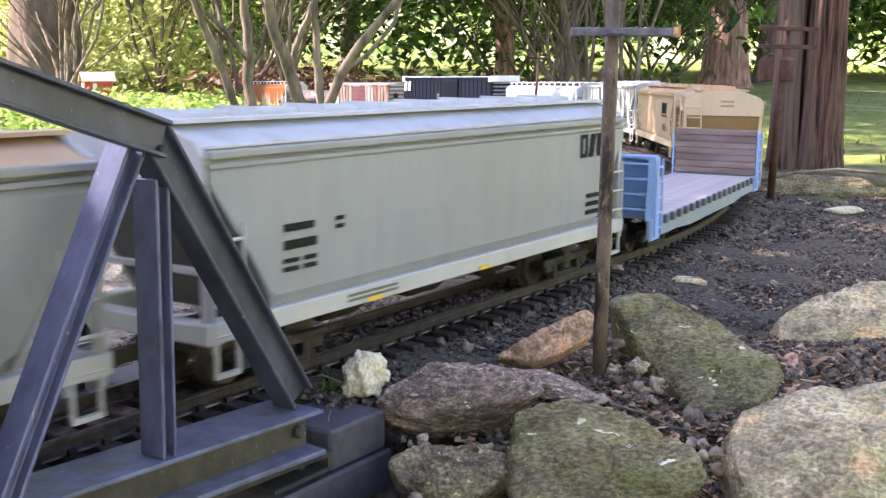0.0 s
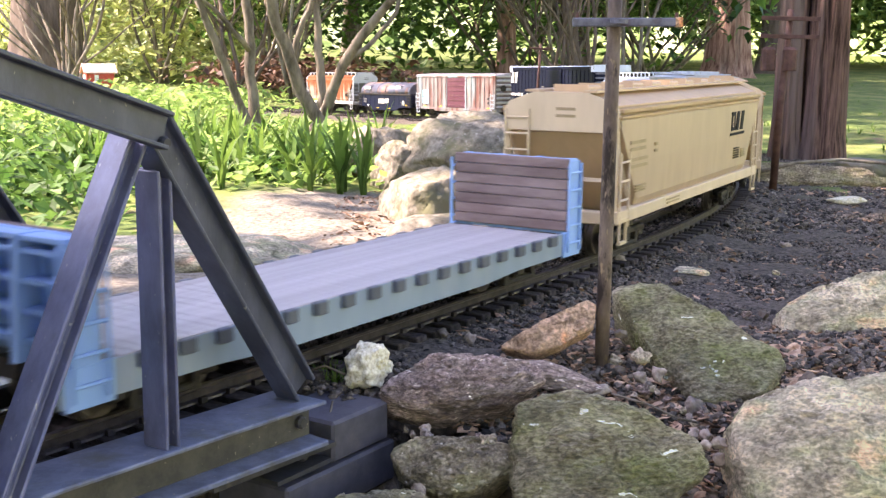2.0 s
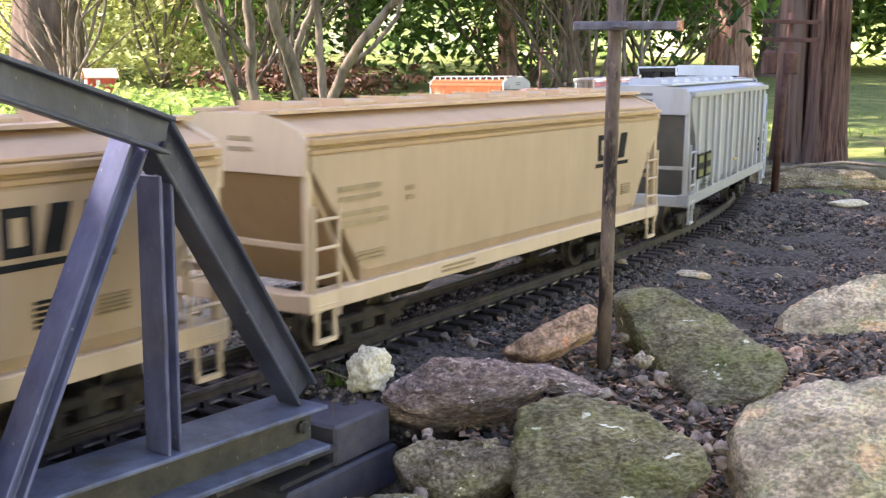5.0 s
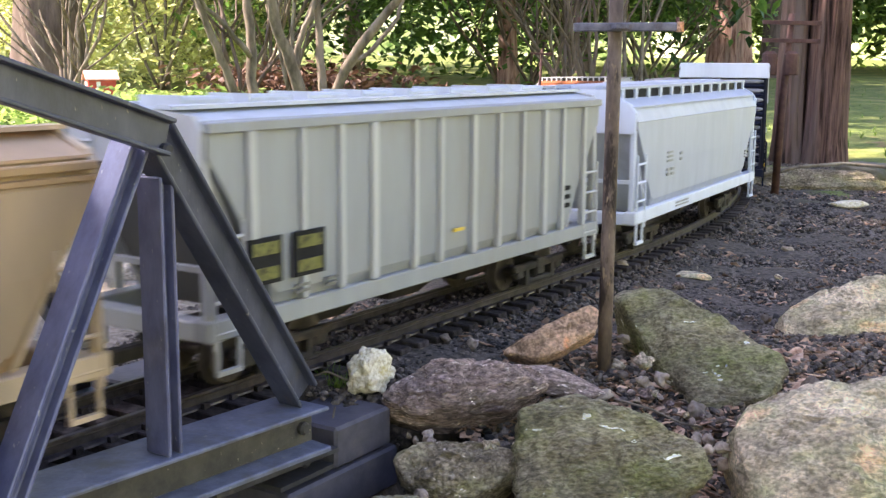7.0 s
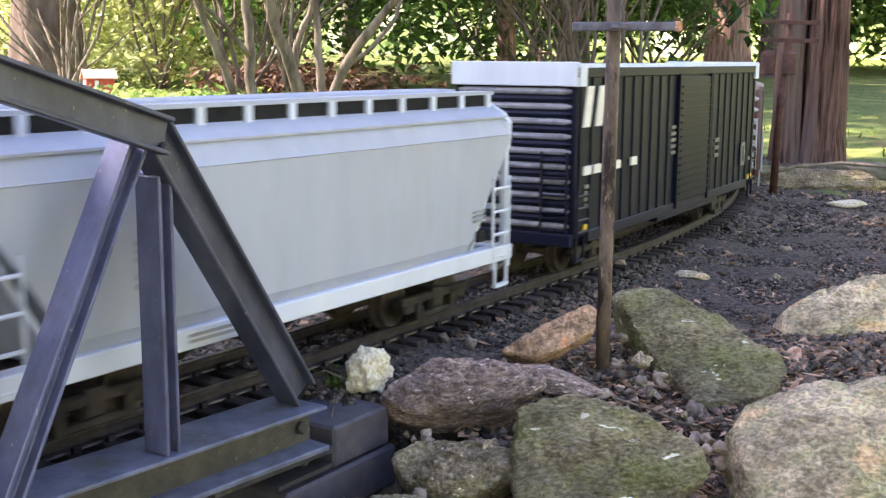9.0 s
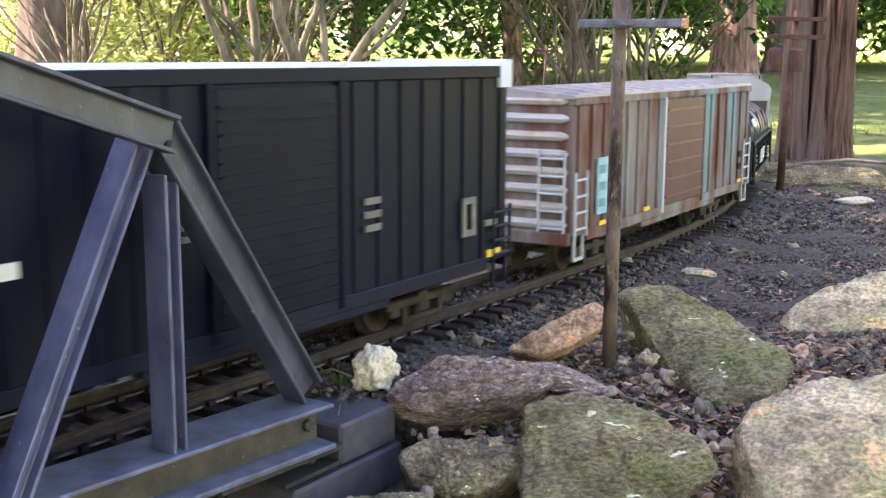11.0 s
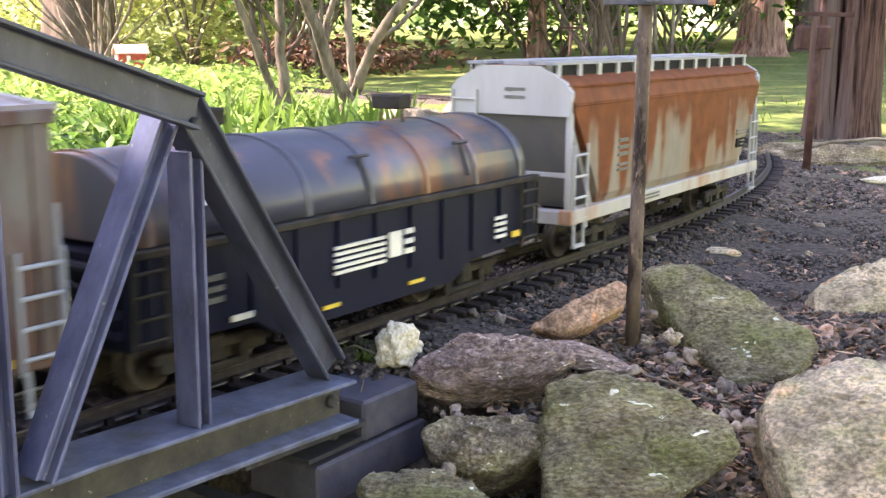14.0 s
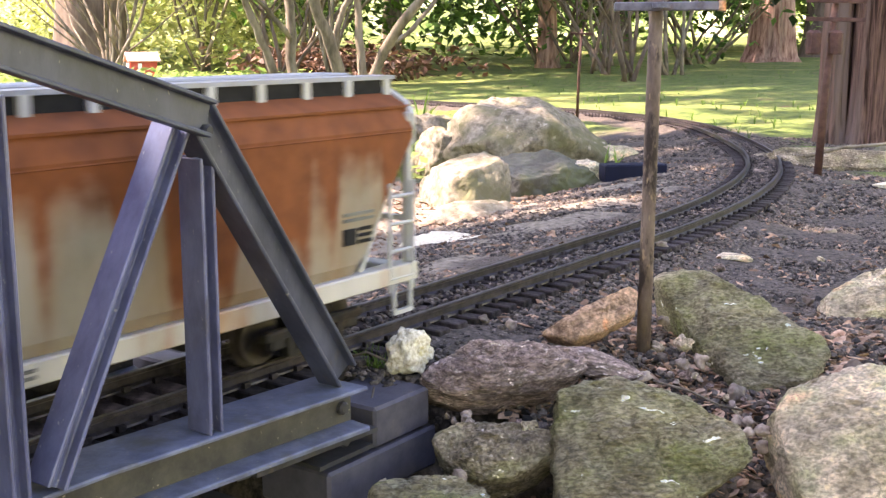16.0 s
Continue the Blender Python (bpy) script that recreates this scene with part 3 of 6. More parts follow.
M["plank"] = surf("plank_wood", (0.17, 0.115, 0.115), (0.30, 0.225, 0.225), 50, 0.8, 0, 0.3, (0.11, 0.07, 0.07), 30, (0.5, 0.7), stretch=(1, 0.2, 1), rand=0.25)
M["maroon"] = paint("maroon_door_paint", (0.080, 0.025, 0.040), (0.125, 0.050, 0.058), cut=(0.6, 0.9))
M["rusty_car"] = surf("rust_streaked_paint", (0.150, 0.125, 0.118), (0.235, 0.212, 0.205), 60, 0.7, 0, 0.12, (0.125, 0.046, 0.034), 24, (0.44, 0.62), stretch=(1, 1, 0.22), c4=(0.17, 0.285, 0.315), scale4=15, cut4=(0.56, 0.74), spec=0.12)
# grey for every other corrugation of a black end: painted sky glints
M["end_glint"] = surf("glint_corrugation", (0.16, 0.16, 0.19), (0.30, 0.30, 0.34), 80, 0.4, 0, 0)
# lighter than the maroon door: the ribs' glint is in the colour
M["door_rib"] = surf("door_rib_painted_glint", (0.105, 0.040, 0.052), (0.17, 0.085, 0.09), 90, 0.5, 0, 0)
M["sill_blue"] = paint("pale_blue_sill", (0.192, 0.245, 0.307), (0.288, 0.307, 0.336))
# stake pockets: sill blue darkened, their shadow painted into the colour
M["pocket"] = paint("pocket_paint_with_shade", (0.075, 0.085, 0.105), (0.14, 0.15, 0.17))
M["yellow_dull"] = surf("dull_yellow", (0.105, 0.105, 0.030), (0.17, 0.165, 0.05), 120, 0.5, 0, 0, (0.03, 0.03, 0.015), 160, (0.5, 0.6))
M["faint_logo"] = surf("faint_stencil", (0.24, 0.245, 0.25), (0.32, 0.32, 0.33), 80, 0.6, 0, 0)
# black of the lettering, and of the shade strips below the running boards
M["flat_black"] = surf("black_stencil_and_gap_shade", (0.010, 0.010, 0.011), (0.020, 0.020, 0.021), 80, 0.8, 0, 0, spec=0.15)
M["grey_logo"] = surf("grey_stencil", (0.10, 0.10, 0.10), (0.17, 0.17, 0.16), 80, 0.5, 0, 0)
M["tan_logo"] = surf("faded_stencil", (0.26, 0.19, 0.11), (0.34, 0.25, 0.15), 80, 0.5, 0, 0)
M["white_logo"] = surf("white_stencil", (0.62, 0.60, 0.54), (0.74, 0.72, 0.66), 80, 0.5, 0, 0)
M["teal_logo"] = surf("teal_stencil", (0.07, 0.20, 0.27), (0.12, 0.28, 0.34), 80, 0.6, 0, 0)
M["teal_pale"] = surf("pale_teal_panel", (0.20, 0.40, 0.46), (0.32, 0.52, 0.58), 60, 0.7, 0, 0, (0.25, 0.20, 0.18), 40, (0.52, 0.68))
M["yellow_mark"] = surf("yellow_mark", (0.68, 0.44, 0.04), (0.75, 0.52, 0.08), 80, 0.5, 0, 0)
M["bogie"] = surf("bogie_black", (0.014, 0.012, 0.011), (0.035, 0.031, 0.028), 80, 0.7, 0.1, 0.2, (0.10, 0.06, 0.04), 30, (0.55, 0.75))
M["wheel"] = surf("wheel_steel", (0.06, 0.05, 0.045), (0.12, 0.10, 0.09), 80, 0.45, 0.6, 0.1)


def rust_hopper_material():
    """Pale grey side with rust washed down from the roof line in broad tongues."""
    m = surf("rust_washed_paint", (0.23, 0.20, 0.155), (0.29, 0.26, 0.215), 55, 0.7, 0, 0.08, (0.26, 0.16, 0.09), 18, (0.45, 0.75), stretch=(1, 1, 0.3), spec=0.1)
    nt = m.node_tree
    b = nt.nodes["Principled BSDF"]
    base = b.inputs["Base Color"].links[0].from_socket
    tc = [n for n in nt.nodes if n.type == "TEX_COORD"][0]
    sep = nt.nodes.new("ShaderNodeSeparateXYZ")
    nt.links.new(tc.outputs["Object"], sep.inputs[0])
    mp = nt.nodes.new("ShaderNodeMapping")
    mp.inputs["Scale"].default_value = (1, 0, 0.10)
    nt.links.new(tc.outputs["Object"], mp.inputs[0])
    n = nt.nodes.new("ShaderNodeTexNoise")
    n.inputs["Scale"].default_value, n.inputs["Detail"].default_value = 30, 1
    nt.links.new(mp.outputs[0], n.inputs["Vector"])
    n2 = nt.nodes.new("ShaderNodeTexNoise")
    n2.inputs["Scale"].default_value, n2.inputs["Detail"].default_value = 70, 4
    nt.links.new(tc.outputs["Object"], n2.inputs["Vector"])

    def mth(op, a, b_):
        q = nt.nodes.new("ShaderNodeMath")
        q.operation = op
        for i, v in enumerate((a, b_)):
            if isinstance(v, float):
                q.inputs[i].default_value = v
            else:
                nt.links.new(v, q.inputs[i])
        return q.outputs[0]

    # where a tongue ends, in height
    g = nt.nodes.new("ShaderNodeMapRange")
    g.inputs["From Min"].default_value, g.inputs["From Max"].default_value = 0.43, 0.56
    nt.links.new(n.outputs["Fac"], g.inputs["Value"])
    edge = mth("SUBTRACT", 0.086, mth("MULTIPLY", g.outputs["Result"], 0.058))
    edge = mth("ADD", edge, mth("MULTIPLY", n2.outputs["Fac"], 0.030))
    f = nt.nodes.new("ShaderNodeMapRange")
    nt.links.new(mth("SUBTRACT", sep.outputs["Z"], edge), f.inputs["Value"])
    f.inputs["From Min"].default_value, f.inputs["From Max"].default_value = -0.010, 0.016
    f.inputs["To Max"].default_value = 0.95
    rust = nt.nodes.new("ShaderNodeValToRGB")
    rust.color_ramp.elements[0].color, rust.color_ramp.elements[1].color = (0.075, 0.022, 0.010, 1), (0.27, 0.082, 0.026, 1)
    nt.links.new(n2.outputs["Fac"], rust.inputs[0])
    x = nt.nodes.new("ShaderNodeMix")
    x.data_type = "RGBA"
    nt.links.new(f.outputs["Result"], x.inputs["Factor"])
    sa, sb = [i for i in x.inputs if i.type == "RGBA"]
    nt.links.new(base, sa)
    nt.links.new(rust.outputs[0], sb)
    nt.links.new([o for o in x.outputs if o.type == "RGBA"][0], b.inputs["Base Color"])
    return m


M["rust_hopper"] = rust_hopper_material()
M["rusty_trim"] = paint("rust_stained_trim", (0.42, 0.40, 0.37), (0.36, 0.30, 0.23), (0.36, 0.17, 0.08), cut=(0.52, 0.68))
BOGIES = {}


def bogie(car, x):
    """A two-axle truck with side frames, bolster, springs and wheelsets."""
    bg = part("bogie", box(nb(), -0.006, 0.006, -0.040, 0.040, 0.010, 0.024, 0.001), M["bogie"], car)
    bg.matrix_basis = pose(x, 0, 0)
    for sg in (-1, 1):
        b = nb()
        y0, y1 = (0.0335, 0.0395) if sg > 0 else (-0.0395, -0.0335)
        box(b, -0.040, 0.040, y0, y1, 0.016, 0.0215, 0.001)
        box(b, -0.018, 0.018, y0, y1, 0.005, 0.009, 0.001)
        for q in (-1, 1):
            box(b, q * 0.031 - 0.006, q * 0.031 + 0.006, y0, y1 + 0.001 * (sg > 0), 0.0105, 0.0205, 0.0015)
            box(b, -0.003, 0.003, y0, y1, 0.005, 0.019, m=Matrix.Translation((q * 0.0205, 0, 0)))
            for k in range(3):
                tube(b, [(q * 0.006 + 0, (y0 + y1) / 2, 0.009), (q * 0.006, (y0 + y1) / 2, 0.016)], 0.0026, 6)
        part("side_frame", fix(b), M["bogie"], bg)
    ws = []
    for q in (-0.031, 0.031):
        b = nb()
        for sg in (-1, 1):
            y = sg * 0.0205
            tube(b, [(0, y - sg * 0.003, 0), (0, y - sg * 0.001, 0), (0, y - sg * 0.001, 0), (0, y + sg * 0.0045, 0), (0, y + sg * 0.0045, 0), (0, y + sg * 0.003, 0)], [0.0172, 0.0172, 0.0152, 0.0148, 0.012, 0.004], 16)
            for k in range(3):
                a = k * 2.09
                tube(b, [(math.cos(a) * 0.008, y + sg * 0.0028, math.sin(a) * 0.008), (math.cos(a) * 0.008, y + sg * 0.0050, math.sin(a) * 0.008)], 0.0018, 6)
        tube(b, [(0, -0.034, 0), (0, 0.034, 0)], 0.0025, 8)
        w = part("wheelset", fix(b), M["wheel"], bg)
        w.matrix_basis = pose(q, 0, 0.0152)
        ws.append((w, q))
    return bg, ws


def running_gear(car, L, inset):
    a = L / 2 - inset
    BOGIES[car.name] = [(bogie(car, sg * a), sg * a) for sg in (-1, 1)]
    b = nb()
    box(b, -L / 2 + 0.01, L / 2 - 0.01, -0.008, 0.008, 0.024, 0.034)
    part("centre_sill", b, M["bogie"], car)
    for sg in (-1, 1):
        b = nb()
        box(b, min(sg * (L / 2 - 0.004), sg * (L / 2 + 0.028)), max(sg * (L / 2 - 0.004), sg * (L / 2 + 0.028)), -0.0035, 0.0035, 0.020, 0.028, 0.001)
        xx = sg * (L / 2 + 0.027)
        box(b, xx - 0.006, xx + 0.006, -0.006, 0.006, 0.017, 0.031, 0.0015)
        part("coupler", b, M["bogie"], car)
    return a


def ladder(car, x, y, z0, z1, mat, axis="x", w=0.022, n=4):
    """Two stiles and rungs, lying along axis."""
    ux = Vector((1, 0, 0)) if axis == "x" else Vector((0, 1, 0))
    c = Vector((x, y, 0))
    pieces = []
    for sg in (-1, 1):
        q = c + ux * sg * w / 2
        pieces.append(("stile", [q + Vector((0, 0, z0)), q + Vector((0, 0, z1))], 0.0012))
    for i in range(n):
        z = z0 + (z1 - z0) * (i + 0.5) / n
        pieces.append(("rung", [c - ux * w / 2 + Vector((0, 0, z)), c + ux * w / 2 + Vector((0, 0, z))], 0.0011))
    if car.parent:      # a bulkhead's ladder stays one piece
        b = nb()
        for _, pts, r in pieces:
            tube(b, pts, r, 6)
        return part("ladder", fix(b), mat, car)
    first = part("ladder", fix(tube(nb(), pieces[0][1], pieces[0][2], 6)), mat, car)
    for nm, pts, r in pieces[1:]:
        part(nm, fix(tube(nb(), pts, r, 6)), mat, first)
    return first


def bars(car, x0, x1, z0, z1, n, mat, y, name="stencil", th=0.0006):
    """Unreadable lettering: n lines of plain bars on the side at y."""
    b = nb()
    sg = 1 if y > 0 else -1
    y0, y1 = min(y - sg * 0.001, y + sg * th), max(y - sg * 0.001, y + sg * th)
    if n == -1:         # a hollow block
        w = (x1 - x0) * 0.26
        for q in ((x0, x1, z0, z0 + w), (x0, x1, z1 - w, z1), (x0, x0 + w, z0 + w, z1 - w), (x1 - w, x1, z0 + w, z1 - w)):
            box(b, q[0], q[1], y0, y1, q[2], q[3])
        return part(name, b, mat, car)
    if n == -2:         # a slanted block
        w = (x1 - x0) * 0.35 * -sg
        sweep(b, [(x0 + max(0, -w), z0), (x1 - max(0, w), z0), (x1 - max(0, -w), z1), (x0 + max(0, w), z1)], [(Vector((0, q, 0)), Vector((1, 0, 0)), Vector((0, 0, 1))) for q in (y0, y1)])
        return part(name, fix(b), mat, car)
    hh = (z1 - z0) / (2 * n - 1) if n > 1 else (z1 - z0)
    for i in range(n):
        z = z0 + 2 * i * hh
        box(b, x0, x1, min(y - sg * 0.001, y + sg * th), max(y - sg * 0.001, y + sg * th), z, z + hh)
    return part(name, b, mat, car)


def hopper(label, L, c, style):
    """A centre-flow covered hopper. c: materials side, roof, trim, slope."""
    car = tagged(new("hopper_car"), label, "hopper car", group="cars of the train")
    a = running_gear(car, L, 0.075)
    rib = style["ribs"]
    W = 0.054 if not rib else 0.052
    ztop, zlip = style["top"], style["lip"]
    zs, zb = zlip - 0.018, 0.042
    half = [(0.0, zb), (W - 0.006, zb), (W - 0.001, zb + 0.010), (W, 0.085), (W, zlip - 0.012), (W - (0.006 if not rib else 0.0), zlip), (0.022, ztop), (0.0, ztop)]
    prof = half + [(-y, z) for y, z in half[-2:0:-1]]
    xs = [sg * (L / 2 - q) for sg, qs in ((-1, (0.004, 0.014, 0.026, 0.038, 0.048, 0.055, 0.075)), (1, (0.075, 0.055, 0.048, 0.038, 0.026, 0.014, 0.004))) for q in qs]
    b = nb()
    rings = []
    for x in xs:
        d = L / 2 - 0.004 - abs(x)
        zmin = max(zb, zb + (zs - zb) * (1 - d / 0.051) ** 0.85 if d < 0.051 else zb)
        rings.append([b.verts.new((x, y, max(z, zmin))) for y, z in prof])
    n = len(prof)
    for r0, r1 in zip(rings, rings[1:]):
        for k in range(n):
            b.faces.new((r0[k], r0[(k + 1) % n], r1[(k + 1) % n], r1[k]))
    b.faces.new(rings[0][::-1])
    b.faces.new(rings[-1])
    bmesh.ops.remove_doubles(b, verts=b.verts, dist=0.00005)
    body = part("body", fix(b), c["side"], car)
    # roof skin
    b = nb()
    rp = [(W - 0.004, zlip + 0.0008), (0.022, ztop + 0.0012), (-0.022, ztop + 0.0012), (-W + 0.004, zlip + 0.0008), (-W + 0.004, zlip - 0.0006), (-0.022, ztop - 0.0004), (0.022, ztop - 0.0004), (W - 0.004, zlip - 0.0006)]
    sweep(b, rp, [(Vector((x, 0, 0)), Vector((0, 1, 0)), Vector((0, 0, 1))) for x in (-L / 2 + 0.001, L / 2 - 0.001)])
    part("roof", fix(b), c.get("skin", c["roof"]), car)
    # eave mouldings and side sills
    for sg in (-1, 1):
        for z0, z1, o in style["mould"]:
            b = nb()
            box(b, -L / 2 + 0.003, L / 2 - 0.003, min(sg * (W - 0.004), sg * (W + o)), max(sg * (W - 0.004), sg * (W + o)), z0, z1, 0.0006)
            part("eave_moulding", b, c["band"], car)
        b = nb()
        box(b, -L / 2, L / 2, min(sg * (W - 0.010), sg * (W + 0.0012)), max(sg * (W - 0.010), sg * (W + 0.0012)), 0.0345, 0.0455, 0.0008)
        part("side_sill", b, c["side"] if rib else c.get("sill", c["trim"]), car)
        if rib:
            k = 0
            for x in [-L / 2 + q * L for q in (0.075, 0.165, 0.24, 0.31, 0.405, 0.47, 0.56, 0.635, 0.71, 0.785, 0.85, 0.93)]:
                wd = 0.0032 if k % 3 == 0 else 0.0022
                b = nb()
                box(b, x - wd, x + wd, min(sg * (W - 0.002), sg * (W + 0.0028)), max(sg * (W - 0.002), sg * (W + 0.0028)), 0.046, zlip - 0.002, 0.0006)
                part("side_rib", b, c["trim"], car)
                k += 1
    # ends: frame, sill, slope stiffeners, ladders
    for sg in (-1, 1):
        x = sg * (L / 2 - 0.002)
        b = nb()
        box(b, min(x, x - sg * 0.012), max(x, x - sg * 0.012), -W, W, 0.0335, 0.044, 0.0008)
        part("end_sill", b, c["trim"], car)
        for q in (-1, 1):
            b = nb()
            box(b, min(x, x - sg * 0.005), max(x, x - sg * 0.005), q * (W - 0.004) - 0.0022, q * (W - 0.004) + 0.0022, 0.043, zlip - 0.003, 0.0005)
            part("corner_post", b, c["trim"], car)
            b = nb()
            tube(b, [(x - sg * 0.003, q * (W - 0.006), zs - 0.002), (x - sg * 0.045, q * (W - 0.006), 0.045)], 0.0016, 6)
            part("end_brace", fix(b), c["trim"], car)
            ladder(car, x - sg * 0.014, q * (W + 0.0005), 0.030, 0.095, c["trim"], "x", 0.022, 4)
            b = nb()
            box(b, min(x - sg * 0.004, x - sg * 0.022), max(x - sg * 0.004, x - sg * 0.022), q * W - 0.0015, q * W + 0.0015, 0.016, 0.0185)
            box(b, x - sg * 0.005 - 0.001, x - sg * 0.005 + 0.001, q * W - 0.001, q * W + 0.001, 0.017, 0.036)
            box(b, x - sg * 0.021 - 0.001, x - sg * 0.021 + 0.001, q * W - 0.001, q * W + 0.001, 0.017, 0.036)
            part("stirrup_step", b, c["trim"], car)
        ladder(car, x + sg * 0.003, W - 0.014, 0.045, zlip - 0.004, c["trim"], "y", 0.022, 6)
        b = nb()
        y0 = 0.016
        box(b, min(x, x - sg * 0.004), max(x, x - sg * 0.004), -W + 0.004, W - 0.004, 0.070, 0.073)
        part("end_rail", b, c["trim"], car)
        b = nb()
        xs_ = (x - sg * 0.003, x - sg * 0.052)
        zz = (zs + 0.001, zb + 0.003)
        vs = [b.verts.new(p) for p in ((xs_[0], -W + 0.005, zz[0] - 0.004), (xs_[0], W - 0.005, zz[0] - 0.004), (xs_[1], W - 0.008, zz[1] - 0.004), (xs_[1], -W + 0.008, zz[1] - 0.004))]
        f = b.faces.new(vs)
        ex = bmesh.ops.extrude_face_region(b, geom=[f])
        for v in ex["geom"]:
            if isinstance(v, bmesh.types.BMVert):
                v.co += Vector((sg * 0.0018, 0, -0.0018))
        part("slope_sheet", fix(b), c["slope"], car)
        b = nb()
        pw = [(-W + 0.002, zs - 0.004), (W - 0.002, zs - 0.004), (W - 0.001, zlip - 0.004), (W - 0.006, zlip + 0.003), (0.026, ztop + 0.001), (-0.026, ztop + 0.001), (-W + 0.006, zlip + 0.003), (-W + 0.001, zlip - 0.004)]
        sweep(b, pw, [(Vector((x + q, 0, 0)), Vector((0, 1, 0)), Vector((0, 0, 1))) for q in (-0.0022, 0.0022)])
        part("end_panel", fix(b), c["trim"], car)
        b = nb()
        for i in range(2):
            box(b, min(x + sg * 0.0026, x), max(x + sg * 0.0026, x), -0.014, 0.004, zs + 0.008 + i * 0.006, zs + 0.0105 + i * 0.006)
        part("end_stencil", b, c["mark"], car)
    # hatches and running boards
    if style["roofkind"] == "hatch":
        nh = 8
        for i in range(nh):
            x = -L / 2 + 0.045 + i * (L - 0.09) / (nh - 1)
            b = nb()
            box(b, x - 0.019, x + 0.019, -0.013, 0.013, ztop, ztop + 0.0062, 0.0014)
            hatch = part("hatch", b, c["roof"], car)
            b = nb()
            box(b, x - 0.023, x - 0.021, -0.016, 0.016, ztop, ztop + 0.0075)
            part("hatch_batten", b, c["roof"], car)
        for sg in (-1, 1):
            b = nb()
            box(b, -L / 2, L / 2, min(sg * 0.020, sg * 0.033), max(sg * 0.020, sg * 0.033), ztop + 0.0012, ztop + 0.0032)
            part("running_board", b, c["roof"], car)
    else:
        for sg in (-1, 1):
            b = nb()
            box(b, -L / 2, L / 2, min(sg * 0.022, sg * 0.038), max(sg * 0.022, sg * 0.038), ztop + 0.0016, ztop + 0.0040)
            rb = part("running_board", b, c["roof"], car)
            np_ = 13
            for i in range(np_):
                x = -L / 2 + 0.008 + i * (L - 0.016) / (np_ - 1)
                b = nb()
                box(b, x - 0.0028, x + 0.0028, min(sg * 0.028, sg * 0.0385), max(sg * 0.028, sg * 0.0385), zlip, ztop + 0.002)
                part("board_bracket", b, c["trim"], rb)
            # black strip behind the brackets stands in for shade below the board
            b = nb()
            box(b, -L / 2 + 0.004, L / 2 - 0.004, min(sg * 0.0345, sg * 0.0365), max(sg * 0.0345, sg * 0.0365), zlip - 0.002, ztop + 0.0015)
            part("trough_side", b, M["flat_black"], rb)
        b = nb()
        box(b, -L / 2 + 0.01, L / 2 - 0.01, -0.012, 0.012, ztop, ztop + 0.005, 0.001)
        part("trough_hatch", b, c["roof"], car)
    # discharge bays
    for i in (-1, 0, 1):
        b = nb()
        x = i * L * 0.19
        r = bmesh.ops.create_cone(b, cap_ends=True, segments=4, radius1=0.020, radius2=0.052, depth=0.026)
        for v in r["verts"]:
            v.co = Matrix.Rotation(math.pi / 4, 3, "Z") @ v.co
            v.co = Vector((x + v.co.x * 1.2, v.co.y, 0.029 + v.co.z))
        part("discharge_bay", b, c["bay"], car)
    # lettering as plain bars on both sides
    for x0, x1, z0, z1, k in style.get("front", ()):
        for sg in (-1, 1):
            q0, q1 = (x0, x1) if sg < 0 else (-x1, -x0)
            bars(car, q0, q1, z0, z1, k, M["yellow_dull"], sg * (W + 0.0034))
    for sg in (-1, 1):
        y = sg * W
        for x0, x1, z0, z1, k, mt in style["marks"]:
            q0, q1 = (x0, x1) if sg < 0 else (-x1, -x0)
            bars(car, q0, q1, z0, z1, k, M[mt], y + sg * (0.0014 if z0 < 0.046 else 0.0029 if rib else 0.0004))
    return car


def bx(b, x, y, z, dx, dy, dz, bev=0.0):
    return box(b, x - dx / 2, x + dx / 2, y - dy / 2, y + dy / 2, z - dz / 2, z + dz / 2, bev)


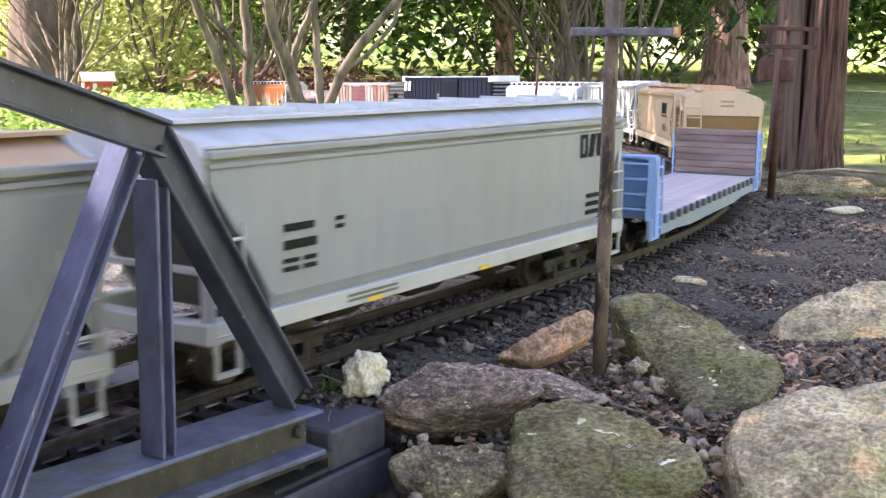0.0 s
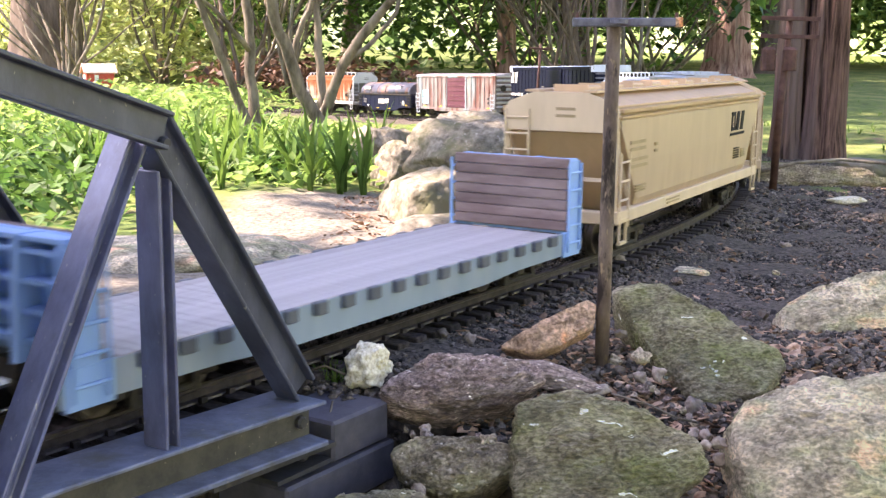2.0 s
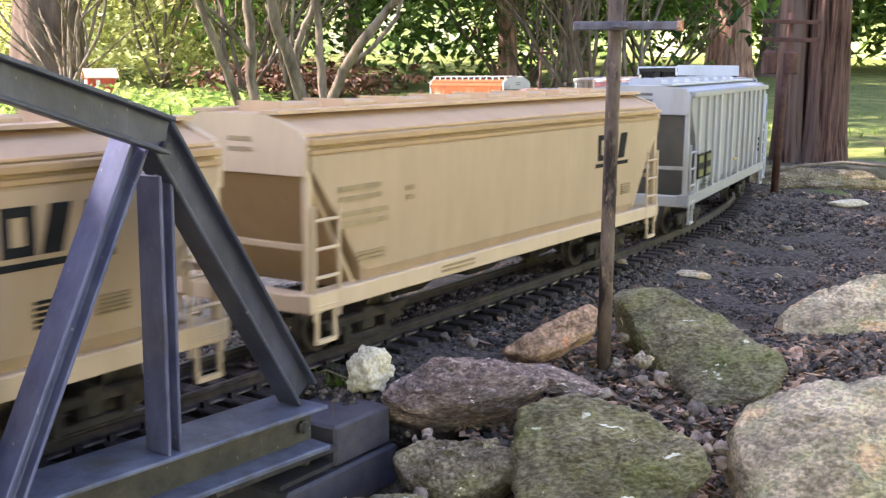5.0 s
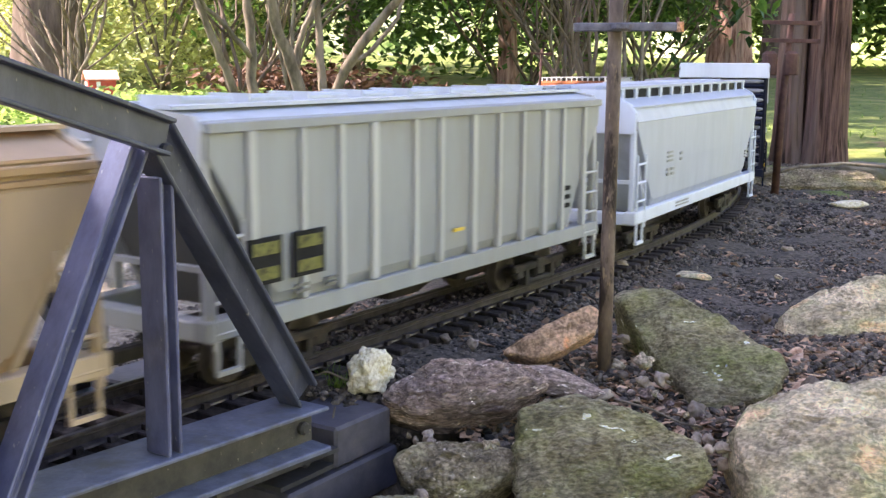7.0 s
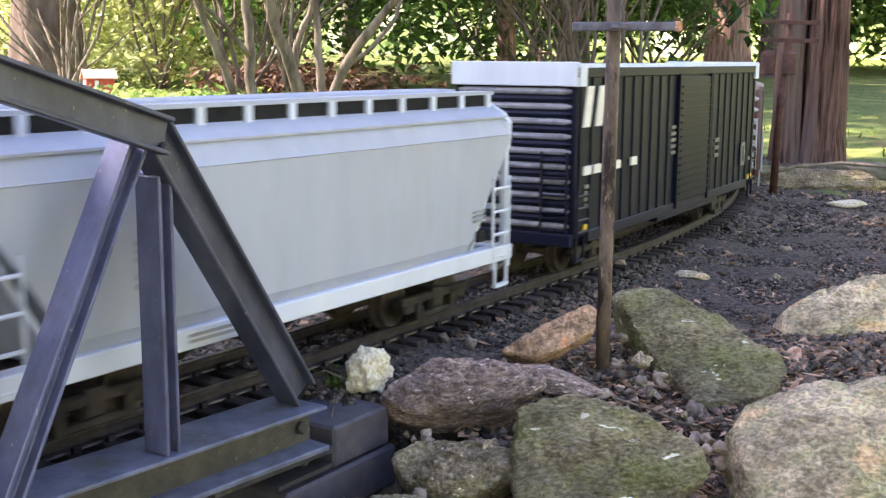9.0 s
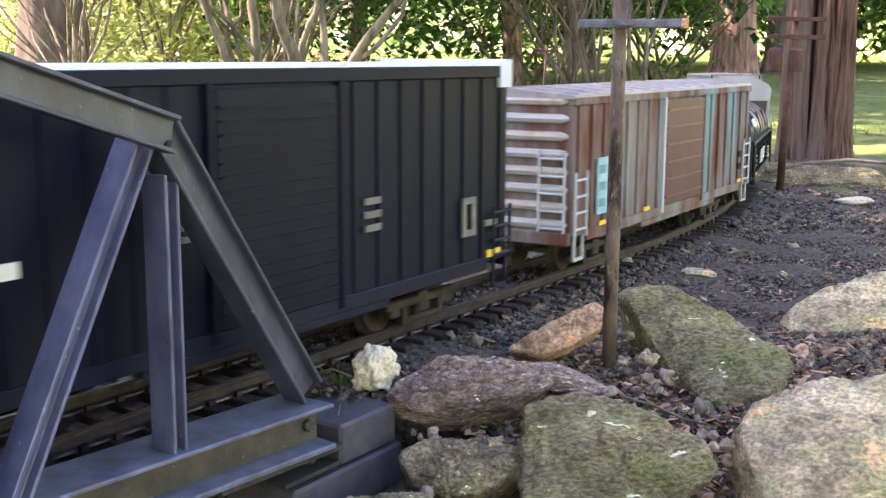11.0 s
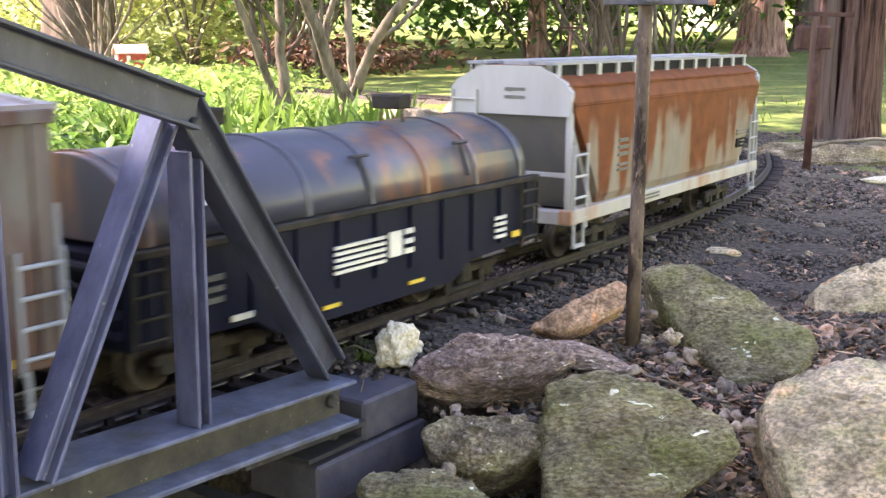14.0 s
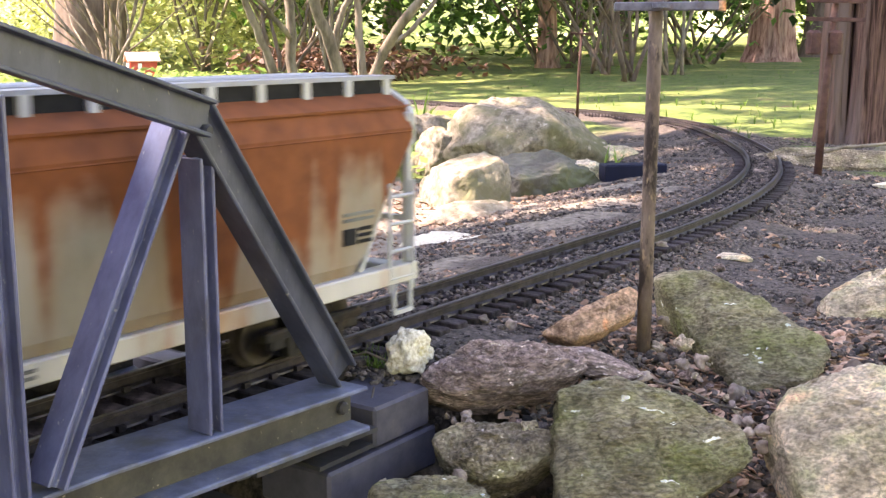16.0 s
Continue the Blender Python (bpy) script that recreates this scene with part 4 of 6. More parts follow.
def boxcar(label, L, W, ztop, c, kind):
    car = tagged(new("boxcar"), label, "boxcar", group="cars of the train")
    running_gear(car, L, 0.085)
    zb, rise = 0.036, -0.0022 if kind == "black" else 0.0015
    b = nb()
    box(b, -L / 2 + 0.003, L / 2 - 0.003, -W, W, zb, ztop - 0.004, 0.0012)
    part("body", b, c["side"], car)
    b = nb()
    rp = [(W + 0.001, ztop - 0.006), (W + 0.001, ztop - 0.003), (0.0, ztop + rise), (-W - 0.001, ztop - 0.003), (-W - 0.001, ztop - 0.006)]
    sweep(b, rp, [(Vector((x, 0, 0)), Vector((0, 1, 0)), Vector((0, 0, 1))) for x in (-L / 2, L / 2)])
    part("roof", fix(b), c["roof"], car)
    nr = 13
    for i in range(nr):
        x = -L / 2 + 0.012 + i * (L - 0.024) / (nr - 1)
        b = nb()
        rr = [(W, ztop - 0.0028), (W, ztop - 0.0012), (0, ztop + rise + 0.0015), (-W, ztop - 0.0012), (-W, ztop - 0.0028), (0, ztop + rise - 0.0001)]
        sweep(b, rr, [(Vector((x + q, 0, 0)), Vector((0, 1, 0)), Vector((0, 0, 1))) for q in (-0.0012, 0.0012)])
        part("roof_rib", fix(b), c["roof"], car)
    dx0, dx1 = c["door_x"]
    for sg in (-1, 1):
        def yy(o0, o1):
            return (min(sg * (W + o0), sg * (W + o1)), max(sg * (W + o0), sg * (W + o1)))
        b = nb()
        box(b, -L / 2 + 0.002, L / 2 - 0.002, *yy(-0.004, 0.0022), ztop - 0.011, ztop - (0.0033 if kind == "black" else 0.005), 0.0005)
        part("eave", b, c["eave"], car)
        b = nb()
        box(b, -L / 2 + 0.03, L / 2 - 0.03, *yy(-0.008, 0.0018), zb - 0.005, zb + 0.004, 0.0006)
        box(b, dx0 - 0.05, dx1 + 0.05, *yy(-0.008, 0.0010), zb - 0.010, zb - 0.004, 0.0006)
        part("side_sill", b, c["sill"], car)
        a0, a1 = (dx0, dx1) if sg < 0 else (-dx1, -dx0)
        # side ribs
        nrib = c["ribs"]
        for i in range(nrib):
            x = -L / 2 + 0.012 + i * (L - 0.024) / (nrib - 1)
            if a0 - 0.006 < x < a1 + 0.006:
                continue
            b = nb()
            box(b, x - c["ribw"], x + c["ribw"], *yy(-0.002, 0.0014 if kind == "black" else 0.0022), zb + 0.004, ztop - 0.011, 0.0005)
            part("side_rib", b, c["side"], car)
        b = nb()
        box(b, a0, a1, *yy(-0.002, 0.0032), zb + 0.004, ztop - 0.013, 0.0006)
        door = part("door", b, c["door"], car, c["door_label"])
        for i in range(c["door_ribs"]):
            z = zb + 0.012 + i * (ztop - 0.034 - zb) / (c["door_ribs"] - 1)
            b = nb()
            box(b, a0 + 0.002, a1 - 0.002, *yy(0.0025, 0.0046), z - 0.0008, z + 0.0008)
            part("door_rib", b, c["door_rib"], door)
        for x in (a0 - 0.0035, a1 + 0.0035):
            b = nb()
            box(b, x - 0.002, x + 0.002, *yy(-0.002, 0.0040), zb - 0.002, ztop - 0.010, 0.0005)
            part("door_post", b, c["side"] if kind != "rust" else M["roof_grey"] if x < a0 else c["side"], car)
        for x0, x1, z0, z1, k, mt in c["marks"]:
            q0, q1 = (x0, x1) if sg < 0 else (-x1, -x0)
            bars(car, q0, q1, z0, z1, k, M[mt], sg * (W + (0.0029 if mt == "teal_logo" else 0.0023)))
        for q in (-1, 1):
            ladder(car, q * (L / 2 - 0.014), sg * (W + 0.003), zb, 0.088 if kind == "rust" else 0.075, c["trim"], "x", 0.022, 4)
            b = nb()
            x = q * (L / 2 - 0.014)
            box(b, x - 0.009, x + 0.009, *yy(0.0, 0.002), 0.017, 0.0195)
            box(b, x - 0.009, x - 0.007, *yy(0.0, 0.002), 0.018, 0.037)
            box(b, x + 0.007, x + 0.009, *yy(0.0, 0.002), 0.018, 0.037)
            part("stirrup_step", b, c["trim"], car)
    for q in (-1, 1):
        x = q * (L / 2 - 0.003)
        ne = c["end_ribs"]
        for i in range(ne):
            z = zb + 0.010 + i * (c["end_top"] - zb - 0.014) / (ne - 1)
            b = nb()
            tube(b, [(x, -W + 0.004, z), (x, -W + 0.010, z), (x, W - 0.010, z), (x, W - 0.004, z)], [0.0012, c["end_r"], c["end_r"], 0.0012], 8)
            # alternate corrugations take end2, a painted glint on the black boxcar
            part("end_corrugation", fix(b), c["end"] if i % 2 else c["end2"], car)
        if c["cap"]:
            b = nb()
            box(b, min(x - q * 0.002, x + q * 0.004), max(x - q * 0.002, x + q * 0.004), -W - 0.0015, W + 0.0015, c["end_top"], ztop + 0.001, 0.0006)
            part("end_cap", b, M["white_trim"], car, "white painted top of the end wall")
            for sg in (-1, 1):
                b = nb()
                box(b, min(x, x - q * 0.014), max(x, x - q * 0.014), min(sg * W, sg * (W + 0.0028)), max(sg * W, sg * (W + 0.0028)), c["end_top"], ztop - 0.001)
                part("end_cap", b, M["white_trim"], car, "white painted corner panel")
        ladder(car, x + q * 0.004, -W + 0.016, zb, 0.105, c["trim"], "y", 0.022, 5)
        b = nb()
        box(b, min(x, x + q * 0.006), max(x, x + q * 0.006), -W, W, zb - 0.006, zb + 0.004, 0.0008)
        part("end_sill", b, c["sill"], car)
        b = nb()
        tube(b, [(x + q * 0.004, 0.025, 0.105), (x + q * 0.008, 0.025, 0.105)], 0.010, 14)
        part("brake_wheel", fix(b), M["bogie"], car)
    return car


def flatcar():
    L, W = 0.512, 0.052
    car = tagged(new("bulkhead_flatcar"), "blue bulkhead flatcar with weathered grey plank deck", "flatcar", group="cars of the train")
    running_gear(car, L, 0.075)
    n = 46
    w = (L - 0.07) / n
    first = None
    for i in range(n):
        x = -L / 2 + 0.035 + (i + 0.5) * w
        if first is None:
            b = nb()
            box(b, -w / 2 + 0.0002, w / 2 - 0.0002, -W + 0.001, W - 0.001, 0.0335, 0.0376, 0.0003)
            first = ob = part("deck_plank", b, M["deck"], car)
        else:
            ob = new("deck_plank", first.data)
            ob.parent = car
        ob.matrix_basis = pose(x, 0, 0.0001 * (i % 3))
    for sg in (-1, 1):
        b = nb()
        y0, y1 = min(sg * (W - 0.003), sg * W), max(sg * (W - 0.003), sg * W)
        outline = [(-L / 2, 0.037), (-L / 2, 0.020), (-L / 2 + 0.10, 0.019), (-L / 2 + 0.15, 0.016), (L / 2 - 0.15, 0.016), (L / 2 - 0.10, 0.019), (L / 2, 0.020), (L / 2, 0.037)]
        sweep(b, outline, [(Vector((0, y, 0)), Vector((1, 0, 0)), Vector((0, 0, 1))) for y in (y0, y1)])
        part("side_sill", fix(b), M["sill_blue"], car, "pale blue-grey side sill")
        for i in range(17):
            x = -L / 2 + 0.05 + i * (L - 0.10) / 16
            b = nb()
            box(b, x - 0.005, x + 0.005, min(sg * (W - 0.001), sg * (W + 0.0038)), max(sg * (W - 0.001), sg * (W + 0.0038)), 0.0300, 0.0378, 0.0006)
            part("stake_pocket", b, M["pocket"], car)
    for q in (-1, 1):
        x1, x0 = q * (L / 2 - 0.004), q * (L / 2 - 0.036)
        lo, hi = min(x0, x1), max(x0, x1)
        bh = part("bulkhead", box(nb(), q * (L / 2 - 0.020) - 0.0015, q * (L / 2 - 0.020) + 0.0015, -W, W, 0.036, 0.0955), M["blue_car"], car, "blue steel bulkhead faced with planks")
        for i in range(7):
            z = 0.0385 + i * 0.0083
            b = nb()
            xx = q * (L / 2 - 0.0235)
            box(b, xx - 0.002, xx + 0.002, -W - 0.0004, W + 0.0004, z, z + 0.0078, 0.0006)
            part("plank", b, M["plank"], bh)
        for y in (-W + 0.003, -0.018, 0.018, W - 0.003):
            b = nb()
            v = [(q * (L / 2 - 0.020), 0.036), (q * (L / 2 - 0.002), 0.036), (q * (L / 2 - 0.006), 0.0955), (q * (L / 2 - 0.020), 0.0955)]
            sweep(b, v, [(Vector((0, y + d, 0)), Vector((1, 0, 0)), Vector((0, 0, 1))) for d in (-0.0022, 0.0022)])
            part("bulkhead_stiffener", fix(b), M["blue_car"], bh)
        for z in (0.046, 0.060, 0.074, 0.088, 0.0940):
            b = nb()
            box(b, min(q * (L / 2 - 0.020), q * (L / 2 - 0.007)), max(q * (L / 2 - 0.020), q * (L / 2 - 0.007)), -W, W, z - 0.0011, z + 0.0011)
            part("bulkhead_rail", b, M["blue_car"], bh)
        for sg in (-1, 1):
            b = nb()
            yv = sg * W
            box(b, min(q * (L / 2 - 0.03), q * (L / 2 - 0.002)), max(q * (L / 2 - 0.03), q * (L / 2 - 0.002)), yv - 0.0016, yv + 0.0016, 0.018, 0.038, 0.0005)
            box(b, q * (L / 2 - 0.014) - 0.009, q * (L / 2 - 0.014) + 0.009, yv - 0.0012, yv + 0.0012, 0.038, 0.094)
            part("bulkhead_side", b, M["blue_car"], bh)
            ladder(bh, q * (L / 2 - 0.016), sg * (W + 0.003), 0.022, 0.092, M["blue_car"], "x", 0.020, 5)
    return car


def coil_car():
    L, W = 0.372, 0.053
    car = tagged(new("coil_car"), "black coil car under a dark rust-patched arched hood", "coil car", group="cars of the train")
    running_gear(car, L, 0.07)
    b = nb()
    out = [(-L / 2 + 0.002, 0.076), (-L / 2 + 0.002, 0.032), (-L / 2 + 0.085, 0.030), (-L / 2 + 0.105, 0.019), (L / 2 - 0.105, 0.019), (L / 2 - 0.085, 0.030), (L / 2 - 0.002, 0.032), (L / 2 - 0.002, 0.076)]
    sweep(b, out, [(Vector((0, y, 0)), Vector((1, 0, 0)), Vector((0, 0, 1))) for y in (-W, W)])
    part("body", fix(b), M["black_car"], car)
    for sg in (-1, 1):
        b = nb()
        box(b, -L / 2, L / 2, min(sg * (W - 0.003), sg * (W + 0.003)), max(sg * (W - 0.003), sg * (W + 0.003)), 0.0745, 0.0785, 0.0006)
        part("top_rail", b, M["bogie"], car)
        for i in range(11):
            x = -L / 2 + 0.015 + i * (L - 0.03) / 10
            b = nb()
            box(b, x - 0.002, x + 0.002, min(sg * W, sg * (W + 0.002)), max(sg * W, sg * (W + 0.0010)), 0.036, 0.0745)
            part("side_rib", b, M["black_car"], car)
        for x0, x1, z0, z1, k, mt in [(-0.040, 0.006, 0.044, 0.060, 5, "white_logo"), (0.010, 0.022, 0.046, 0.061, 1, "white_logo"), (0.025, 0.034, 0.046, 0.061, 3, "white_logo"), (-0.145, -0.125, 0.046, 0.060, 3, "grey_logo"), (0.128, 0.142, 0.040, 0.055, 4, "white_logo"), (0.150, 0.160, 0.038, 0.042, 1, "yellow_mark"), (-0.05, -0.036, 0.026, 0.028, 1, "yellow_mark"), (0.03, 0.045, 0.026, 0.028, 1, "yellow_mark"), (-0.12, -0.105, 0.034, 0.037, 1, "white_logo")]:
            q0, q1 = (x0, x1) if sg < 0 else (-x1, -x0)
            bars(car, q0, q1, z0, z1, k, M[mt], sg * (W + 0.0021))
        for q in (-1, 1):
            ladder(car, q * (L / 2 - 0.014), sg * (W + 0.003), 0.030, 0.074, M["bogie"], "x", 0.02, 4)
    # hood
    b = nb()
    pr = []
    for i in range(17):
        a = math.pi * i / 16
        pr.append(((W - 0.002) * math.cos(a), 0.079 + 0.041 * math.sin(a) ** 0.8))
    sweep(b, pr, [(Vector((x, 0, 0)), Vector((0, 1, 0)), Vector((0, 0, 1))) for x in (-L / 2 + 0.012, L / 2 - 0.012)])
    hood = part("hood", fix(b), M["navy_hood"], car, "arched dark hood with rust patches")
    for f in hood.data.polygons:
        f.use_smooth = abs(f.normal.x) < 0.5
    for i in range(7):
        x = -L / 2 + 0.020 + i * (L - 0.04) / 6
        b = nb()
        sweep(b, [(u * 1.012, 0.079 + (v - 0.079) * 1.03) for u, v in pr], [(Vector((x + d, 0, 0)), Vector((0, 1, 0)), Vector((0, 0, 1))) for d in (-0.0018, 0.0018)])
        part("hood_band", fix(b), M["navy_hood"], hood)
    for x in (-0.085, 0.085):
        b = nb()
        for y in (-0.009, 0.009):
            tube(b, [(x, y, 0.118), (x, y, 0.131)], 0.0012, 6)
        box(b, x - 0.009, x + 0.009, -0.011, 0.011, 0.128, 0.137, 0.001)
        part("lifting_bracket", fix(b), M["bogie"], hood)
    for sg in (-1, 1):
        for i in range(3):
            x = -0.11 + i * 0.105
            b = nb()
            tube(b, [(x - 0.008, sg * 0.0445, 0.107), (x + 0.008, sg * 0.0445, 0.107)], 0.0013, 6)
            tube(b, [(x, sg * 0.0445, 0.107), (x, sg * 0.0515, 0.086)], 0.0013, 6)
            part("latch", fix(b), M["steel_dark"], hood)
        b = nb()
        box(b, -0.02, 0.02, -0.0008, 0.0008, -0.0045, 0.0045)
        q = part("hood_label", b, M["white_logo"], hood, "white plate with unreadable lettering")
        q.matrix_basis = pose(-0.125 if sg < 0 else 0.125, sg * 0.0500, 0.0985, 20 * sg, 0, 0)
    for q in (-1, 1):
        for i in range(4):
            b = nb()
            tube(b, [(q * (L / 2), -W + 0.003, 0.040 + i * 0.010), (q * (L / 2), W - 0.003, 0.040 + i * 0.010)], 0.0024, 6)
            part("end_corrugation", fix(b), M["black_car"], car)
    return car


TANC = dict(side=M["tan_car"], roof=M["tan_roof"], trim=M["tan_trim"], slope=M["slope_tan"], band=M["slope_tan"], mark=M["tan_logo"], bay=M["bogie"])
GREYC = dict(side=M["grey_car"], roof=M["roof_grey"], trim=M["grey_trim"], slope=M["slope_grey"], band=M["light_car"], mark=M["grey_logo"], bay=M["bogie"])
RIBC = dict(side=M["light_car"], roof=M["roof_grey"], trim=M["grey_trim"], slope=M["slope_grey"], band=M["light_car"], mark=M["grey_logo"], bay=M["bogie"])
WHITEC = dict(side=M["white_car"], roof=M["white_car"], trim=M["white_trim"], slope=M["roof_grey"], band=M["white_car"], mark=M["grey_logo"], bay=M["bogie"])
M["worn_roof"] = paint("worn_roof_grey", (0.27, 0.28, 0.31), (0.20, 0.17, 0.15))
RUSTC = dict(sill=M["rusty_trim"], side=M["rust_hopper"], skin=M["rust_hopper"], roof=M["worn_roof"], trim=M["grey_trim"], slope=M["slope_grey"], band=M["rust_hopper"], mark=M["grey_logo"], bay=M["bogie"])
MOULD = [(0.1235, 0.1265, 0.0012), (0.1285, 0.1325, 0.0022)]
TAN_MARKS = [(0.120, 0.1365, 0.094, 0.115, -1, "flat_black"), (0.1395, 0.1555, 0.094, 0.115, -2, "flat_black"), (0.1585, 0.176, 0.094, 0.115, -2, "flat_black"), (0.116, 0.178, 0.0885, 0.0915, 1, "flat_black"), (0.135, 0.158, 0.062, 0.074, 5, "flat_black"), (0.168, 0.186, 0.062, 0.071, 5, "tan_logo"), (-0.222, -0.182, 0.095, 0.104, 2, "tan_logo"), (-0.222, -0.175, 0.080, 0.089, 2, "tan_logo"), (-0.205, -0.178, 0.058, 0.064, 3, "tan_logo"), (-0.155, -0.147, 0.090, 0.099, 2, "tan_logo"), (-0.115, -0.075, 0.038, 0.0425, 2, "tan_logo")]
GREY_MARKS = [(0.180, 0.202, 0.056, 0.073, 3, "flat_black"), (-0.193, -0.168, 0.086, 0.090, 1, "flat_black"), (-0.193, -0.166, 0.076, 0.081, 1, "flat_black"), (-0.193, -0.181, 0.064, 0.071, 2, "flat_black"), (-0.176, -0.166, 0.064, 0.071, 2, "flat_black"), (-0.148, -0.141, 0.083, 0.090, 2, "flat_black"), (-0.138, -0.088, 0.038, 0.0425, 2, "grey_logo"), (-0.118, -0.105, 0.0352, 0.038, 1, "yellow_mark"), (0.01, 0.022, 0.0352, 0.038, 1, "yellow_mark")]
GREY_TOP_MARKS = [(0.166, 0.178, 0.103, 0.1215, -1, "flat_black"), (0.181, 0.193, 0.103, 0.1215, -2, "flat_black"), (0.196, 0.208, 0.103, 0.1215, 1, "flat_black"), (0.211, 0.223, 0.103, 0.1215, -2, "flat_black")]
RIB_MARKS = [(-0.198, -0.172, 0.059, 0.084, 1, "flat_black"), (-0.162, -0.136, 0.059, 0.084, 1, "flat_black"), (0.160, 0.168, 0.063, 0.080, 3, "flat_black"), (-0.16, -0.15, 0.050, 0.055, 2, "grey_logo"), (-0.135, -0.125, 0.050, 0.055, 2, "grey_logo"), (0.0, 0.012, 0.064, 0.066, 1, "yellow_mark")]
RIB_FRONT = [(-0.195, -0.175, 0.0615, 0.0815, 2), (-0.159, -0.139, 0.0615, 0.0815, 2)]
WHITE_MARKS = [(-0.13, -0.113, 0.083, 0.093, 3, "faint_logo"), (-0.13, -0.120, 0.070, 0.077, 2, "faint_logo"), (-0.117, -0.108, 0.070, 0.077, 2, "faint_logo"), (0.168, 0.182, 0.066, 0.074, 3, "faint_logo"), (0.172, 0.182, 0.052, 0.060, 1, "flat_black"), (-0.09, -0.083, 0.082, 0.090, 2, "faint_logo"), (-0.10, -0.06, 0.038, 0.0425, 2, "faint_logo")]
RUST_MARKS = [(-0.135, -0.117, 0.080, 0.094, 3, "grey_logo"), (-0.135, -0.117, 0.068, 0.074, 2, "grey_logo"), (-0.105, -0.096, 0.074, 0.082, 2, "tan_logo"), (0.150, 0.160, 0.064, 0.073, 1, "flat_black"), (0.163, 0.174, 0.064, 0.073, 3, "flat_black"), (0.150, 0.176, 0.077, 0.082, 2, "grey_logo"), (-0.09, -0.05, 0.038, 0.0425, 2, "grey_logo")]

# (front, rear) along the train at the start of the clip
V = 0.32
CHAIN = []


def add(car, front, rear):
    CHAIN.append((car, (front + rear) / 2, rear - front))
    return car


add(hopper("light grey covered hopper with weathered tan roof", 0.50, dict(RIBC, roof=M["tan_roof"]), dict(ribs=False, top=0.142, lip=0.131, mould=MOULD, roofkind="hatch", marks=WHITE_MARKS)), -0.505, -0.005)
add(hopper("pale grey covered hopper with black lettering blocks and pale roof", 0.505, GREYC, dict(ribs=False, top=0.144, lip=0.134, mould=MOULD, roofkind="hatch", marks=GREY_MARKS + GREY_TOP_MARKS)), 0.055, 0.560)
add(flatcar(), 0.604, 1.118)
tan = dict(ribs=False, top=0.144, lip=0.134, mould=MOULD, roofkind="hatch", marks=TAN_MARKS)
add(hopper("tan covered hopper with black lettering block on its side", 0.500, TANC, tan), 1.167, 1.669)
add(hopper("tan covered hopper with black lettering block on its side", 0.500, TANC, tan), 1.731, 2.231)
add(hopper("light grey ribbed hopper with yellow and black panels", 0.452, RIBC, dict(ribs=True, top=0.150, lip=0.1455, mould=[(0.1400, 0.1455, 0.0030)], roofkind="hatch", marks=RIB_MARKS, front=RIB_FRONT)), 2.294, 2.746)
add(hopper("clean white covered hopper with trough roof", 0.440, WHITEC, dict(ribs=False, top=0.150, lip=0.136, mould=[(0.1235, 0.1245, 0.0006)], roofkind="trough", marks=WHITE_MARKS)), 2.800, 3.240)
NWC = dict(side=M["green_black"], roof=M["white_trim"], eave=M["green_black"], sill=M["black_car"], door=M["green_black"], trim=M["black_car"], end=M["black_car"], end2=M["end_glint"], end_ribs=19, end_top=0.156, cap=True, end_r=0.0026, ribs=23, ribw=0.0030, door_x=(-0.02, 0.075), door_ribs=16, door_rib=M["green_black"], door_label="dark louvred door",
           marks=[(-0.258, -0.238, 0.124, 0.156, -2, "white_logo"), (-0.233, -0.212, 0.124, 0.156, -2, "white_logo"), (-0.255, -0.240, 0.086, 0.093, 1, "white_logo"), (-0.234, -0.219, 0.086, 0.093, 1, "white_logo"), (-0.212, -0.198, 0.086, 0.093, 1, "white_logo"), (-0.189, -0.175, 0.086, 0.093, 1, "white_logo"), (-0.15, -0.135, 0.086, 0.093, 1, "white_logo"), (-0.252, -0.244, 0.060, 0.078, 4, "grey_logo"), (-0.252, -0.243, 0.041, 0.046, 1, "yellow_mark"), (-0.045, -0.03, 0.088, 0.115, 5, "grey_logo"), (0.10, 0.115, 0.075, 0.095, 3, "grey_logo"), (0.206, 0.222, 0.058, 0.084, -1, "grey_logo"), (0.238, 0.255, 0.040, 0.045, 1, "yellow_mark"), (0.235, 0.25, 0.062, 0.066, 1, "grey_logo")])
add(boxcar("tall black boxcar with white roof ends and ribbed sides", 0.540, 0.054, 0.1738, NWC, "black"), 3.326, 3.866)
RUSTBC = dict(side=M["rusty_car"], roof=M["deck"], eave=M["rusty_car"], sill=M["rusty_car"], door=M["maroon"], trim=M["roof_grey"], end=M["rusty_trim"], end2=M["grey_trim"], end_ribs=8, end_top=0.147, cap=False, end_r=0.0038, ribs=19, ribw=0.0024, door_x=(-0.037, 0.070), door_ribs=6, door_rib=M["door_rib"], door_label="maroon sliding door",
              marks=[(-0.192, -0.154, 0.050, 0.096, 1, "teal_pale"), (-0.188, -0.177, 0.056, 0.090, 3, "teal_logo"), (-0.171, -0.160, 0.056, 0.090, 3, "teal_logo"), (0.196, 0.206, 0.055, 0.075, 2, "flat_black"), (-0.185, -0.172, 0.0405, 0.044, 1, "yellow_mark"), (-0.085, -0.072, 0.0405, 0.044, 1, "yellow_mark"), (0.195, 0.208, 0.0405, 0.044, 1, "yellow_mark")])
add(boxcar("rust-streaked faded boxcar with a maroon door", 0.476, 0.053, 0.1505, RUSTBC, "rust"), 3.957, 4.433)
add(coil_car(), 4.462, 4.834)
